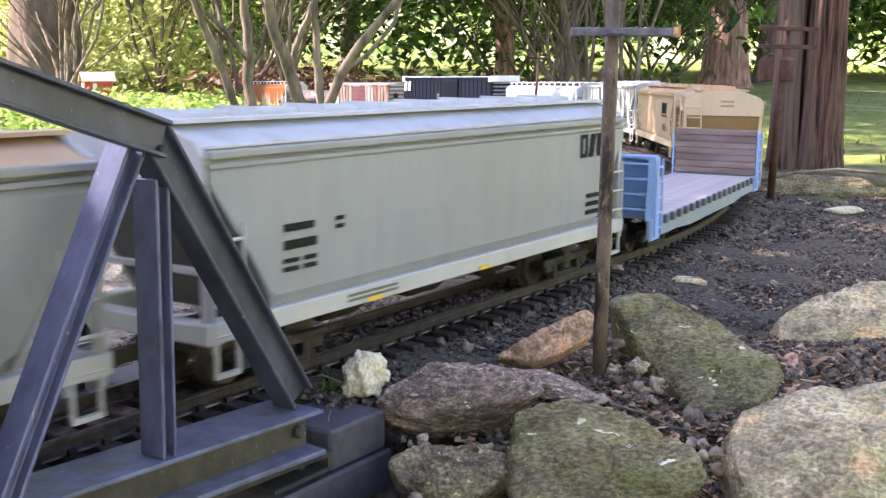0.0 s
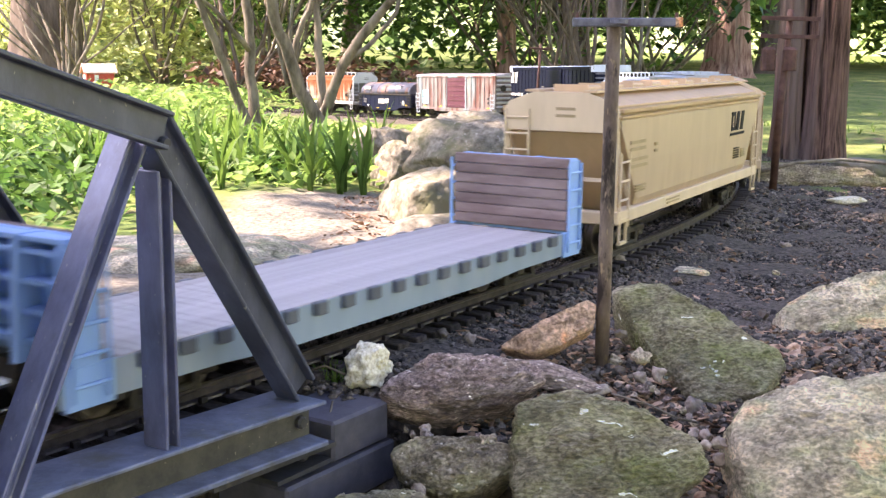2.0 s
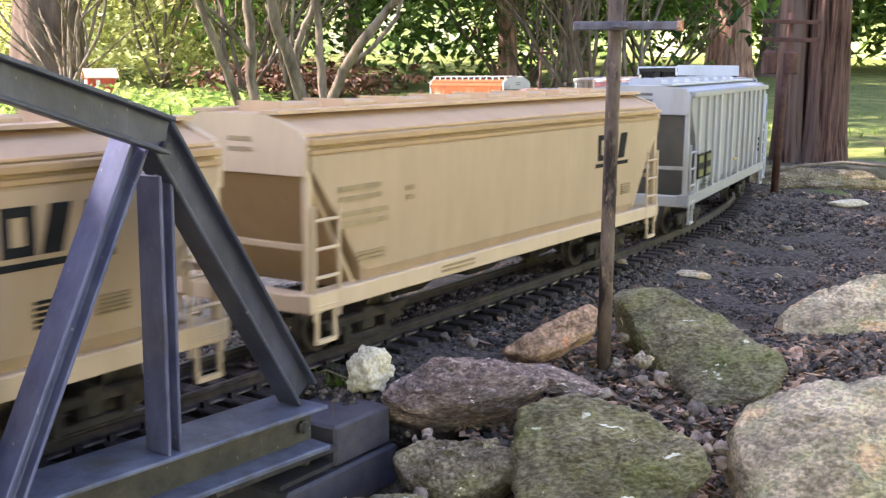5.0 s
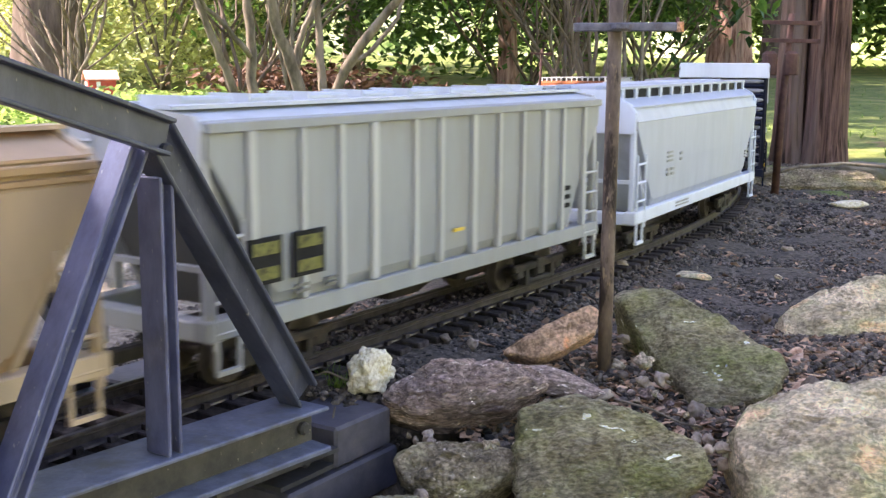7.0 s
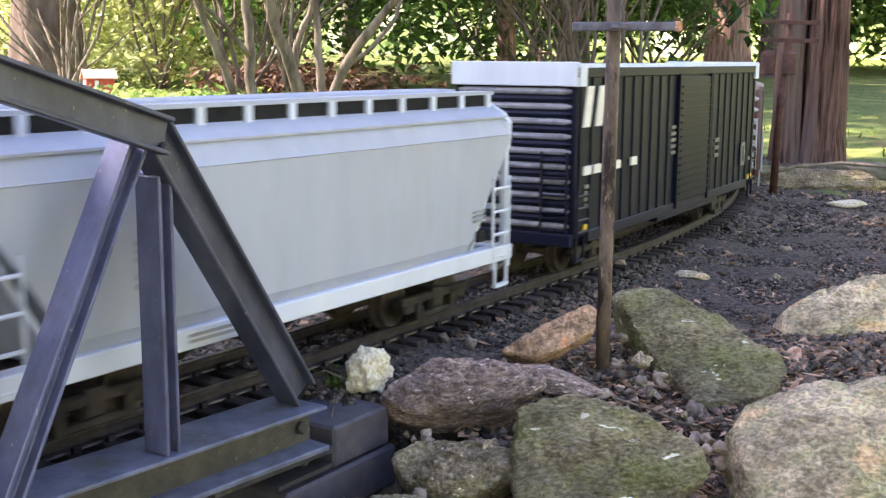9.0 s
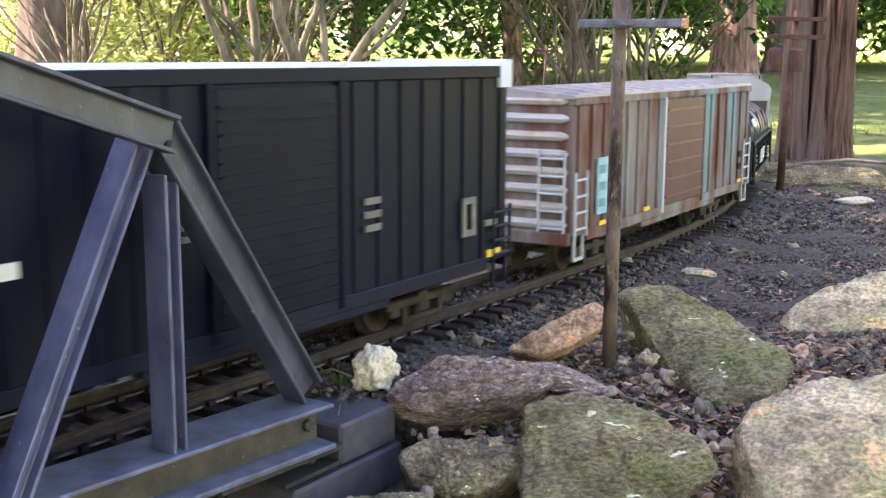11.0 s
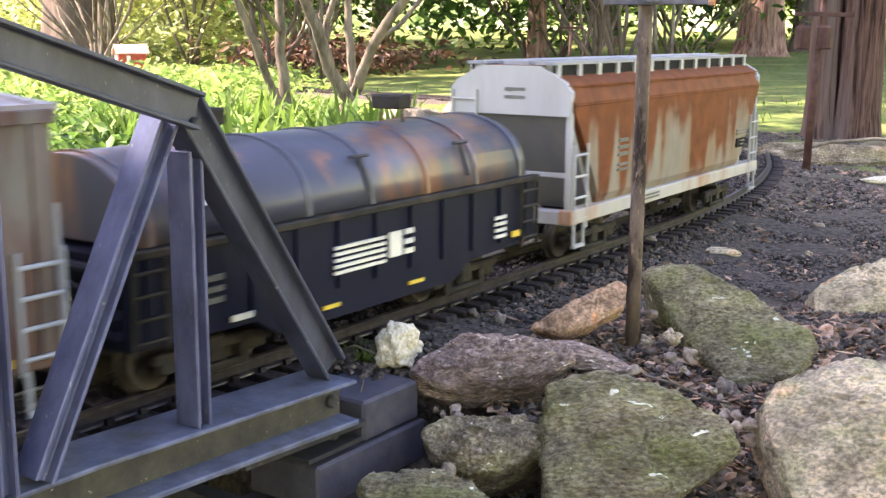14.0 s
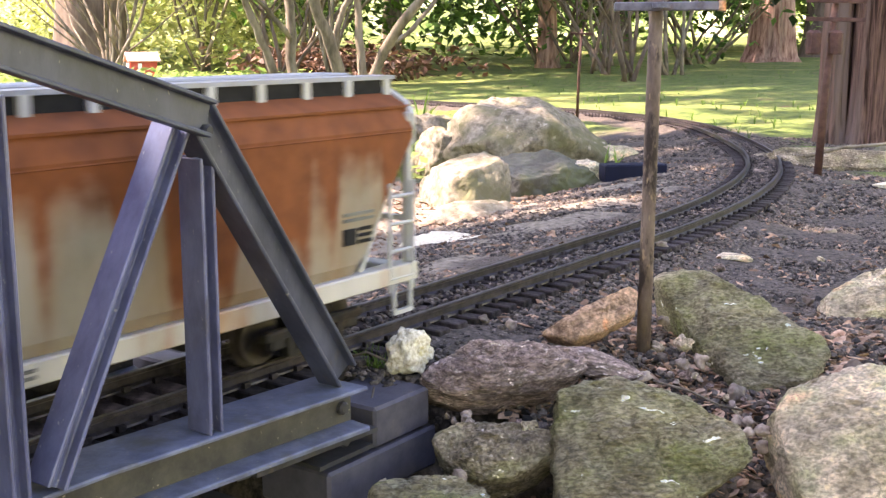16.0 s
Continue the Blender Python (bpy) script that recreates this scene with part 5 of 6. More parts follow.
add(hopper("heavily rusted grey covered hopper with trough roof", 0.436, RUSTC, dict(ribs=False, top=0.152, lip=0.138, mould=[(0.1235, 0.1245, 0.0006)], roofkind="trough", marks=RUST_MARKS)), 4.880, 5.316)


# ---------------------------------------------------------------- stones


def rock_bm(seed, dims, rough=0.16, planes=7, sub=4, flat=0.0, boxy=0.0):
    """An angular stone: a ball or block cut by a few planes, then roughened at three scales."""
    rng = random.Random(seed)
    b = nb()
    if boxy:
        bmesh.ops.create_cube(b, size=1.5)
        bmesh.ops.subdivide_edges(b, edges=b.edges[:], cuts=(4, 4, 4, 10, 18, 44)[sub], use_grid_fill=True)
    else:
        bmesh.ops.create_icosphere(b, subdivisions=sub, radius=1.0)
    cuts = []
    for _ in range(planes):
        n = Vector((rng.uniform(-1, 1), rng.uniform(-1, 1), rng.uniform(-1, 1))).normalized()
        cuts.append((n, rng.uniform(0.55, 0.86) + 0.18 * boxy))
    if not boxy:
        cuts += [(Vector((0, 0, 1)), 0.80 - flat), (Vector((0, -1, 0.1)).normalized(), 0.78)]
    o = Vector((seed * 3.1, seed * 1.7, seed * 0.9))
    for v in b.verts:
        p = v.co.copy()
        if boxy:
            p = p * boxy + p.normalized() * (1 - boxy)
        for n, d in cuts:
            k = p.dot(n)
            if k > d:
                p -= n * (k - d) * 0.95
        f = noise.fractal(p * 1.6 + o, 0.9, 2.1, 5) * rough
        f += abs(noise.noise(p * 5 + o)) * rough * 0.4
        f += (noise.noise(p * 13 + o) * 0.035 + noise.noise(p * 30 + o) * 0.016)
        p = p * (1 + f)
        q = Vector((p.x * dims[0] / 1.65, p.y * dims[1] / 1.65, p.z * dims[2] / 1.65))
        if sub == 5 and max(dims) < 0.12:      # chipped, pitted skin
            g = noise.noise(Vector((q.x * 120, q.y * 120, q.z * 260)) + o) * 0.0011 - abs(noise.noise(q * 210 + o)) * 0.0013 + noise.noise(q * 420 + o) * 0.0005
            q += p.normalized() * g
        v.co = q
    return b


def rock(name, label, mat, seed, loc, dims, rot=(0, 0, 0), rough=0.16, planes=7, sub=4, flat=0.0, category="stone", group="", boxy=0.0):
    ob = link_mesh(name, rock_bm(seed, dims, rough, planes, sub, flat, boxy), M[mat], smooth=True)
    ob.matrix_basis = pose(*loc, *rot)
    return tagged(ob, label, category, group=group)


G1 = "retaining stones"


def slab_bm(seed, outline, thick, dome, rnd, grain):
    """A broken stone: a many-cornered face, softly domed, with rolled edges and rough, layered sides."""
    n, o = 150, Vector((seed * 3.1, seed * 1.7, seed * 0.9))
    rad = []
    for k in range(n):
        d = Vector((math.cos(2 * math.pi * k / n), math.sin(2 * math.pi * k / n)))
        best = 0.0
        for p, q in zip(outline, outline[1:] + outline[:1]):
            e = Vector(q) - Vector(p)
            det = e.x * d.y - e.y * d.x
            if abs(det) > 1e-9:
                r = (e.x * p[1] - e.y * p[0]) / det
                f = (d.x * p[1] - d.y * p[0]) / det
                if r > 0 and -1e-6 <= f <= 1.000001:
                    best = max(best, r)
        rad.append(best)
    w = max(1, int(rnd * n))
    rad = [sum(rad[(k + j) % n] for j in range(-w, w + 1)) / (2 * w + 1) for k in range(n)]
    size = sum(rad) / n
    prof = [(f, dome * (1 - f ** 2.2)) for f in [0.0] + [0.02 + 0.93 * i / 34 for i in range(35)]]
    prof += [(0.975, -thick * 0.03), (0.995, -thick * 0.10), (1.0, -thick * 0.2)] + [(1.0 - 0.10 * g, -thick * (0.2 + 0.8 * g)) for g in (0.12, 0.24, 0.36, 0.5, 0.65, 0.8, 1.0)] + [(0.6, -thick), (0.2, -thick)]
    b = nb()
    rings = []
    for i, (f, z) in enumerate(prof):
        ring = []
        for k in range(n if i else 1):
            a = 2 * math.pi * k / n
            p = Vector((math.cos(a) * rad[k] * f, math.sin(a) * rad[k] * f, z))
            face = max(0.0, 1 - max(0.0, f - 0.9) * 10) if i < 36 else 0.0
            big = noise.fractal(p / size * 1.3 + o, 0.8, 2.1, 4) * size * 0.085
            mid = noise.fractal(Vector((p.x * 70, p.y * 70, p.z * 160)) + o, 0.7, 2.2, 4) * 0.0026 * grain
            pit = -abs(noise.noise(Vector((p.x * 130, p.y * 300, p.z * 300)) + o)) * 0.0021 * grain + noise.noise(p * 520 + o) * 0.00045 * grain
            side = Vector((math.cos(a), math.sin(a), 0))
            ring.append(b.verts.new(p + Vector((0, 0, 1)) * (big + mid + pit) * (0.25 + 0.75 * face) + side * (big * 0.6 + (mid + pit) * 0.7 + 0.0012 * noise.noise(Vector((p.x * 25, p.y * 25, p.z * 420)) + o)) * (1 - face)))
        rings.append(ring)
    for k in range(n):
        b.faces.new((rings[0][0], rings[1][k], rings[1][(k + 1) % n]))
    for r0, r1 in zip(rings[1:], rings[2:]):
        for k in range(n):
            b.faces.new((r0[k], r1[k], r1[(k + 1) % n], r0[(k + 1) % n]))
    b.faces.new(rings[-1][::-1])
    return fix(b)


def slab(label, mat, seed, centre, tilt, outline, thick, dome=0.006, rnd=0.02, grain=1.0):
    """A retaining stone whose broad face leans back by tilt degrees."""
    ob = link_mesh("stone", slab_bm(seed, [(u / 1000, v / 1000) for u, v in outline], thick, dome, rnd, grain), M[mat], smooth=True)
    ob.matrix_basis = pose(*centre, tilt)
    return tagged(ob, label, "stone", group=G1)


slab("flat purple-brown schist slab on the gravel edge", "rock_purple", 3, (0.036, 0.624, 0.0235), 33, [(-54, -10), (-42, 4), (-18, 19), (18, 20), (44, 13), (48, 1), (30, -9), (0, -18), (-28, -20)], 0.022, 0.007, 0.015, 1.5)
rock("stone", "small dark schist wedge beside the slab", "rock_purple", 5, (0.090, 0.645, 0.019), (0.050, 0.026, 0.013), (0, 8, -8), 0.12, 6, 4, group=G1)
slab("tilted ochre stone slab beside the pole", "rock_orange", 8, (0.1015, 0.704, 0.0345), 48, [(-42, -14), (-10, 6), (19, 21), (26, 17), (22, 0), (0, -13), (-17, -19)], 0.014, 0.003, 0.012, 0.45)
slab("large moss-covered green stone", "rock_moss", 12, (0.193, 0.711, 0.0245), 42, [(-53, 44), (-20, 45), (14, 26), (36, 5), (58, -15), (36, -43), (-6, -48), (-26, -24), (-42, 12)], 0.034, 0.008, 0.018, 1.3)
slab("blocky mossy stone with pale lichen spots", "rock_moss", 17, (0.114, 0.565, 0.0025), 52, [(-55, 28), (-21, 35), (13, 24), (43, 7), (51, -8), (34, -24), (10, -38), (-22, -44), (-57, -38)], 0.040, 0.006, 0.010, 1.3)
slab("low flat brown stone under the slab", "rock_brown", 21, (0.027, 0.575, -0.0095), 42, [(-33, 10), (-18, 18), (12, 18), (36, 11), (37, -3), (14, -15), (-8, -19), (-28, -7)], 0.026, 0.006, 0.020, 1.3)
slab("large tan weathered stone with rusty stains", "rock_tan", 26, (0.231, 0.569, 0.0115), 48, [(-56, 5), (-36, 24), (0, 32), (46, 36), (60, 0), (44, -50), (0, -62), (-48, -52)], 0.050, 0.008, 0.018, 1.3)
slab("pale tan lichened stone", "rock_tan", 31, (0.328, 0.792, 0.0245), 50, [(-56, 3), (-20, 24), (17, 35), (62, 37), (66, -20), (30, -42), (-8, -42), (-57, -25)], 0.045, 0.006, 0.014, 1.5)
slab("mossy flat stone at the foot of the wall", "rock_moss", 35, (-0.006, 0.533, -0.0150), 18, [(-32, 4), (-12, 13), (24, 10), (36, -10), (20, -26), (-24, -24)], 0.026, 0.004, 0.016, 1.2)
rock("stone", "dark stone at the foot of the wall", "rock_purple", 36, (0.05, 0.535, -0.050), (0.09, 0.05, 0.035), (0, 0, -10), 0.13, 6, group=G1)
rock("stone", "dark stone deep in the wall", "rock_purple", 37, (0.155, 0.53, -0.060), (0.10, 0.06, 0.045), (0, 0, 20), 0.13, 6, group=G1)
rock("white_rock", "small rough white and yellow tufa rock", "rock_white", 41, (-0.018, 0.640, 0.026), (0.024, 0.019, 0.026), (0, 10, 20), 0.28, 5, 5)
rock("flat_stone", "thin flat brown stone on gravel", "rock_tan", 44, (0.262, 1.01, 0.012), (0.034, 0.03, 0.007), (0, 5, 20), 0.1)

G2 = "boulders inside the loop"


def boulder(label, mat, seed, x, y, w, d, h, top, rot, boxy=0.0):
    """A half-sunk boulder whose top reaches the given height."""
    rock("boulder", label, mat, seed, (x, y, top - h * 0.5), (w, d, h), rot, 0.13, 8, 5, category="boulder", group=G2, boxy=boxy)


boulder("large pale grey boulder beside the far track", "rock_grey", 52, 0.165, 2.10, 0.30, 0.26, 0.20, 0.092, (5, -4, 10))
boulder("upright pale grey boulder with split face", "rock_grey", 54, 0.005, 2.12, 0.12, 0.12, 0.15, 0.042, (6, 10, 30), 0.5)
boulder("reddish pale boulder behind", "rock_grey", 53, -0.03, 2.28, 0.16, 0.12, 0.14, 0.055, (0, 6, -10))
boulder("dark mossy boulder lying in front", "rock_dark", 55, 0.155, 1.78, 0.155, 0.12, 0.11, 0.024, (0, 6, 14), 0.4)
boulder("rounded tan boulder with sunlit top", "rock_grey", 56, 0.035, 1.60, 0.14, 0.14, 0.12, 0.034, (4, -8, -12))
boulder("low flat pale boulder beside the bed", "rock_grey", 57, 0.05, 1.42, 0.13, 0.09, 0.08, 0.000, (0, 0, 12))
# a sunlit patch of sandy earth, made as a low white stone shape
boulder("flat pale shape standing in for sunlit sandy earth near the track", "rock_white", 58, 0.010, 1.17, 0.11, 0.08, 0.06, 0.004, (0, 0, 20))
boulder("flat tan rock on the gravel", "rock_tan", 59, 0.235, 1.79, 0.075, 0.06, 0.05, 0.018, (0, 0, -10), 0.4)
boulder("low pinkish rock on the gravel", "rock_tan", 65, 0.30, 2.10, 0.13, 0.06, 0.05, 0.012, (0, 0, 20))
boulder("sandy flat rock near the bridge end", "rock_tan", 60, -0.26, 1.30, 0.26, 0.18, 0.06, -0.004, (0, 0, 10))
G3 = "ledge stones under the cedar"
rock("ledge_stone", "long mossy ledge stone under the cedar", "rock_brown", 61, (0.66, 1.82, 0.010), (0.24, 0.08, 0.05), (0, 2, -6), 0.12, 7, 5, group=G3, boxy=0.4)
rock("ledge_stone", "dark ledge stone under the cedar", "rock_dark", 62, (0.80, 1.85, 0.010), (0.22, 0.10, 0.055), (0, 4, 8), 0.12, 7, 4, group=G3, boxy=0.4)
rock("ledge_stone", "pale flat ledge stone beside the gravel", "rock_white", 63, (0.62, 1.55, 0.010), (0.045, 0.025, 0.010), (0, 0, -5), 0.12, 7, 4, group=G3)
rock("ledge_stone", "pale low ledge stone along the track", "rock_brown", 64, (0.57, 1.90, 0.006), (0.12, 0.06, 0.03), (0, 0, 10), 0.12, 7, 4, group=G3)


def small_stones():
    """Loose pale pebbles between the big stones, each its own thing."""
    rng = random.Random(11)
    spots = [(0.143, 0.712, 0.028, 0.010), (0.152, 0.690, 0.018, 0.016), (0.146, 0.668, 0.012, 0.010), (0.118, 0.640, 0.012, 0.014), (0.160, 0.676, 0.012, 0.012), (0.262, 0.83, 0.014, 0.009), (0.275, 0.83, 0.014, 0.009), (0.335, 0.985, 0.016, 0.008), (0.046, 0.735, 0.016, 0.010), (0.028, 0.745, 0.012, 0.009), (0.172, 0.640, 0.002, 0.016), (0.192, 0.600, -0.004, 0.014), (0.178, 0.592, -0.014, 0.012), (0.188, 0.585, -0.014, 0.010), (0.200, 0.612, 0.004, 0.018), (0.236, 0.64, 0.004, 0.013), (0.252, 0.665, 0.010, 0.018), (0.166, 0.560, -0.030, 0.012), (0.010, 0.560, -0.018, 0.010), (-0.030, 0.552, -0.020, 0.010), (0.205, 1.17, 0.016, 0.014), (0.455, 1.62, 0.014, 0.02), (0.20, 1.02, 0.012, 0.014), (0.24, 0.96, 0.012, 0.012), (0.40, 1.15, 0.012, 0.012), (0.47, 1.05, 0.010, 0.014)]
    spots += [(rng.uniform(0.138, 0.168), rng.uniform(0.655, 0.715), 0.0, rng.uniform(0.005, 0.011)) for _ in range(14)] + [(rng.uniform(0.160, 0.200), rng.uniform(0.575, 0.645), 0.0, rng.uniform(0.005, 0.011)) for _ in range(14)] + [(rng.uniform(0.0, 0.07), rng.uniform(0.585, 0.605), 0.0, rng.uniform(0.004, 0.008)) for _ in range(14)]
    for i, (x, y, z, r) in enumerate(spots):
        rock("pebble", "small pale loose pebble among the stones", ("pebble", "rock_tan", "rock_purple")[i % 3 if i % 2 else 0], 100 + i, (x, y, max(z, height_at(x, y) + 0.005)), (r * 0.8, r * 0.8 * rng.uniform(0.6, 0.9), r * 0.8 * rng.uniform(0.5, 0.9)), (rng.uniform(-30, 30), rng.uniform(-30, 30), rng.uniform(0, 360)), 0.45, 11, 3, group="loose pebbles", category="pebble")


small_stones()


def scatter(name, label, mat, n, seed, place, size, flat=0.6, category="gravel", long=1.0):
    """Many small chips as one mesh; place(rng) gives x, y, z or None."""
    rng = random.Random(seed)
    ico = nb()
    bmesh.ops.create_icosphere(ico, subdivisions=1, radius=0.5)
    base = np.array([v.co[:] for v in ico.verts])
    tri = np.array([[v.index for v in f.verts] for f in ico.faces])
    ico.free()
    rs = np.random.RandomState(seed)
    V_, F_ = [], []
    k = 0
    while k < n:
        p = place(rng)
        if p is None:
            continue
        s = size(rng)
        d = base * (1 + rs.uniform(-0.32, 0.32, (len(base), 1)))
        d = d * (s * long, s * rng.uniform(0.6, 1.0), s * flat)
        e = np.array(Euler((rng.uniform(-0.6, 0.6), rng.uniform(-0.6, 0.6), rng.uniform(0, 6.28))).to_matrix())
        V_.append(d @ e.T + p)
        F_.append(tri + k * len(base))
        k += 1
    me = bpy.data.meshes.new(name)
    me.from_pydata(np.concatenate(V_).tolist(), [], np.concatenate(F_).tolist())
    me.materials.append(mat)
    return tagged(new(name, me), label, category, kind="stuff")


def pool(n, seed, x0, x1, y0, y1, keep):
    """Random places on the ground inside a rectangle, with their heights."""
    rs = np.random.RandomState(seed)
    X, Y = rs.uniform(x0, x1, n), rs.uniform(y0, y1, n)
    s, off, _ = near_line(X, Y)
    ok = keep(X, Y, s, off)
    X, Y = X[ok], Y[ok]
    Z = ground_height(X, Y)
    it = iter(np.c_[X, Y, Z].tolist())
    return len(X), (lambda rng: (lambda q: np.array(q))(next(it)))


n_, f_ = pool(120000, 1, -0.2, 0.62, 0.60, 1.25, lambda X, Y, s, o: (np.abs(o) > 0.024) & (o > -0.25) & (s > 0.12) & (o < 0.55))
scatter("ballast_gravel", "dark crushed stone ballast beside the track", M["gravel"], min(n_, 40000), 5, f_, lambda r: r.choice((0.0025, 0.0032, 0.004, 0.005, 0.0065)))
n_, f_ = pool(60000, 21, -0.1, 0.75, 0.60, 2.6, lambda X, Y, s, o: (np.abs(o) < 0.0205) & (s > 0.12) & (s < 2.2))
scatter("ballast_gravel", "fine dark ballast between the rails", M["gravel"], min(n_, 5200), 22, lambda r, f=f_: f(r) + np.array((0, 0, 0.0065)), lambda r: r.choice((0.003, 0.004, 0.005, 0.006)))
n_, f_ = pool(52000, 2, -0.3, 0.9, 1.25, 2.5, lambda X, Y, s, o: (np.abs(o) > 0.045) & (o < 0.45) & (o > -0.30))
scatter("ballast_gravel", "dark crushed stone around the far curve", M["gravel"], min(n_, 19000), 6, f_, lambda r: r.choice((0.005, 0.006, 0.008, 0.010)))
n_, f_ = pool(26000, 3, 0.03, 0.40, 0.50, 0.80, lambda X, Y, s, o: (o > 0.09))
scatter("leaf_litter", "brown bark chips and dry leaf litter", M["bits"], min(n_, 8000), 7, lambda r, f=f_: f(r) + np.array((0, 0, 0.003)), lambda r: r.choice((0.002, 0.003, 0.004, 0.005, 0.007)), 0.25, "litter", 1.5)
n_, f_ = pool(34000, 13, -0.1, 0.40, 0.50, 0.80, lambda X, Y, s, o: (o > 0.09))
scatter("rubble", "small grey stone chips between the stones", M["gravel"], min(n_, 8500), 17, lambda r, f=f_: f(r) + np.array((0, 0, 0.003)), lambda r: r.choice((0.003, 0.004, 0.006, 0.008)), 0.7, "gravel")
n_, f_ = pool(3000, 14, 0.10, 0.34, 0.56, 0.78, lambda X, Y, s, o: (o > 0.10))
scatter("pale_chips", "pale stone chips between the stones", M["pebble"], min(n_, 300), 18, f_, lambda r: r.choice((0.003, 0.005, 0.007, 0.009)), 0.65, "gravel")
n_, f_ = pool(2600, 31, 0.11, 0.30, 0.55, 0.76, lambda X, Y, s, o: (o > 0.10))
scatter("dry_leaves", "curled dry brown leaves between the stones", M["dry"], min(n_, 520), 32, lambda r, f=f_: f(r) + np.array((0, 0, 0.004)), lambda r: r.choice((0.006, 0.008, 0.010, 0.013)), 0.16, "litter", 1.3)
n_, f_ = pool(2600, 33, -0.04, 0.33, 0.50, 0.80, lambda X, Y, s, o: (o > 0.09))
scatter("dry_stems", "thin dry stems and needles between the stones", M["dry"], min(n_, 700), 34, lambda r, f=f_: f(r) + np.array((0, 0, 0.002)), lambda r: r.choice((0.0016, 0.002, 0.0024)), 0.5, "litter", 9.0)
n_, f_ = pool(14000, 4, -0.1, 1.0, 0.75, 2.0, lambda X, Y, s, o: (np.abs(o) > 0.04) & (np.abs(o) < 0.6))
scatter("leaf_litter", "scattered tan leaf bits on the gravel", M["bits"], min(n_, 6500), 8, f_, lambda r: r.choice((0.003, 0.004, 0.006, 0.009)), 0.2, "litter", 1.7)
n_, f_ = pool(3000, 9, -0.1, 0.8, 0.62, 1.7, lambda X, Y, s, o: (np.abs(o) > 0.045) & (np.abs(o) < 0.5))
scatter("pale_chips", "pale stone chips in the gravel", M["pebble"], min(n_, 320), 9, f_, lambda r: r.choice((0.003, 0.004, 0.006)), 0.6, "gravel")


def small_box():
    b = nb()
    box(b, -0.05, 0.05, -0.018, 0.018, 0, 0.028, 0.002)
    ob = link_mesh("plastic_tray", b, M["black_car"])
    z = height_at(0.295, 1.75)
    ob.matrix_basis = pose(0.295, 1.75, z - 0.006, 0, 0, 10)
    tagged(ob, "low black plastic tray lying on gravel", "tray")


small_box()

# ---------------------------------------------------------------- plants and trees


def leaf_mesh(name, centres, sizes, seed, mat, parent=None, droop=0.4, shape=0.5, up=0.0):
    """Bent rhombic leaves: six points each, as one mesh."""
    rs = np.random.RandomState(seed)
    c = np.asarray(centres, float)
    n = len(c)
    a = rs.uniform(0, 2 * np.pi, n)
    tilt = rs.uniform(-0.9, 0.7, n) + up
    d = np.c_[np.cos(a) * np.cos(tilt), np.sin(a) * np.cos(tilt), np.sin(tilt)]
    side = np.cross(d, rs.normal(0, 0.35, (n, 3)) + (0, 0, 1))
    side /= np.linalg.norm(side, axis=1)[:, None] + 1e-9
    nor = np.cross(side, d)
    L = np.asarray(sizes)[:, None]
    w = L * shape * 0.5
    v = np.stack([c, c + d * L * 0.4 + side * w, c + d * L * 0.45 - nor * L * 0.06, c + d * L * 0.4 - side * w, c + d * L - nor * L * 0.25 * droop], 1)
    idx = np.arange(n)[:, None] * 5
    f = np.concatenate([idx + [0, 2, 1], idx + [0, 3, 2], idx + [1, 2, 4], idx + [2, 3, 4]])
    me = bpy.data.meshes.new(name)
    me.from_pydata(v.reshape(-1, 3).tolist(), [], f.tolist())
    me.materials.append(mat)
    ob = new(name, me)
    if parent:
        ob.parent = parent
    return ob


def clumps(rs, centre, radius, n_clump, per, spread, lo=-1e9):
    """Places of leaves in uneven clumps about a centre."""
    c = rs.normal(0, 0.5, (n_clump, 3)) * radius + centre
    p = (c[:, None] + rs.normal(0, 1, (n_clump, per, 3)) * spread).reshape(-1, 3)
    return p[p[:, 2] > lo]


def trunk_bm(b, path, radii, seed, n=20, ridge=0.20):
    """A tapered trunk with fluted, flaring bark."""
    rng = random.Random(seed)
    rings = []
    P = [Vector(p) for p in path]
    for i, p in enumerate(P):
        ring = []
        for k in range(n):
            a = 2 * math.pi * k / n
            r = radii[i] * (1 + ridge * noise.noise((math.cos(a) * 2.2, math.sin(a) * 2.2, seed + i * 0.15)) + ridge * 0.7 * noise.noise((math.cos(a) * 6, math.sin(a) * 6, seed + i * 0.3)) + ridge * 0.5 * noise.noise((math.cos(a) * 14, math.sin(a) * 14, seed + i * 0.5)))
            ring.append(b.verts.new(p + Vector((math.cos(a) * r, math.sin(a) * r, 0))))
        rings.append(ring)
    for r0, r1 in zip(rings, rings[1:]):
        for k in range(n):
            b.faces.new((r0[k], r0[(k + 1) % n], r1[(k + 1) % n], r1[k]))
    b.faces.new(rings[0][::-1])
    b.faces.new(rings[-1])
    return b


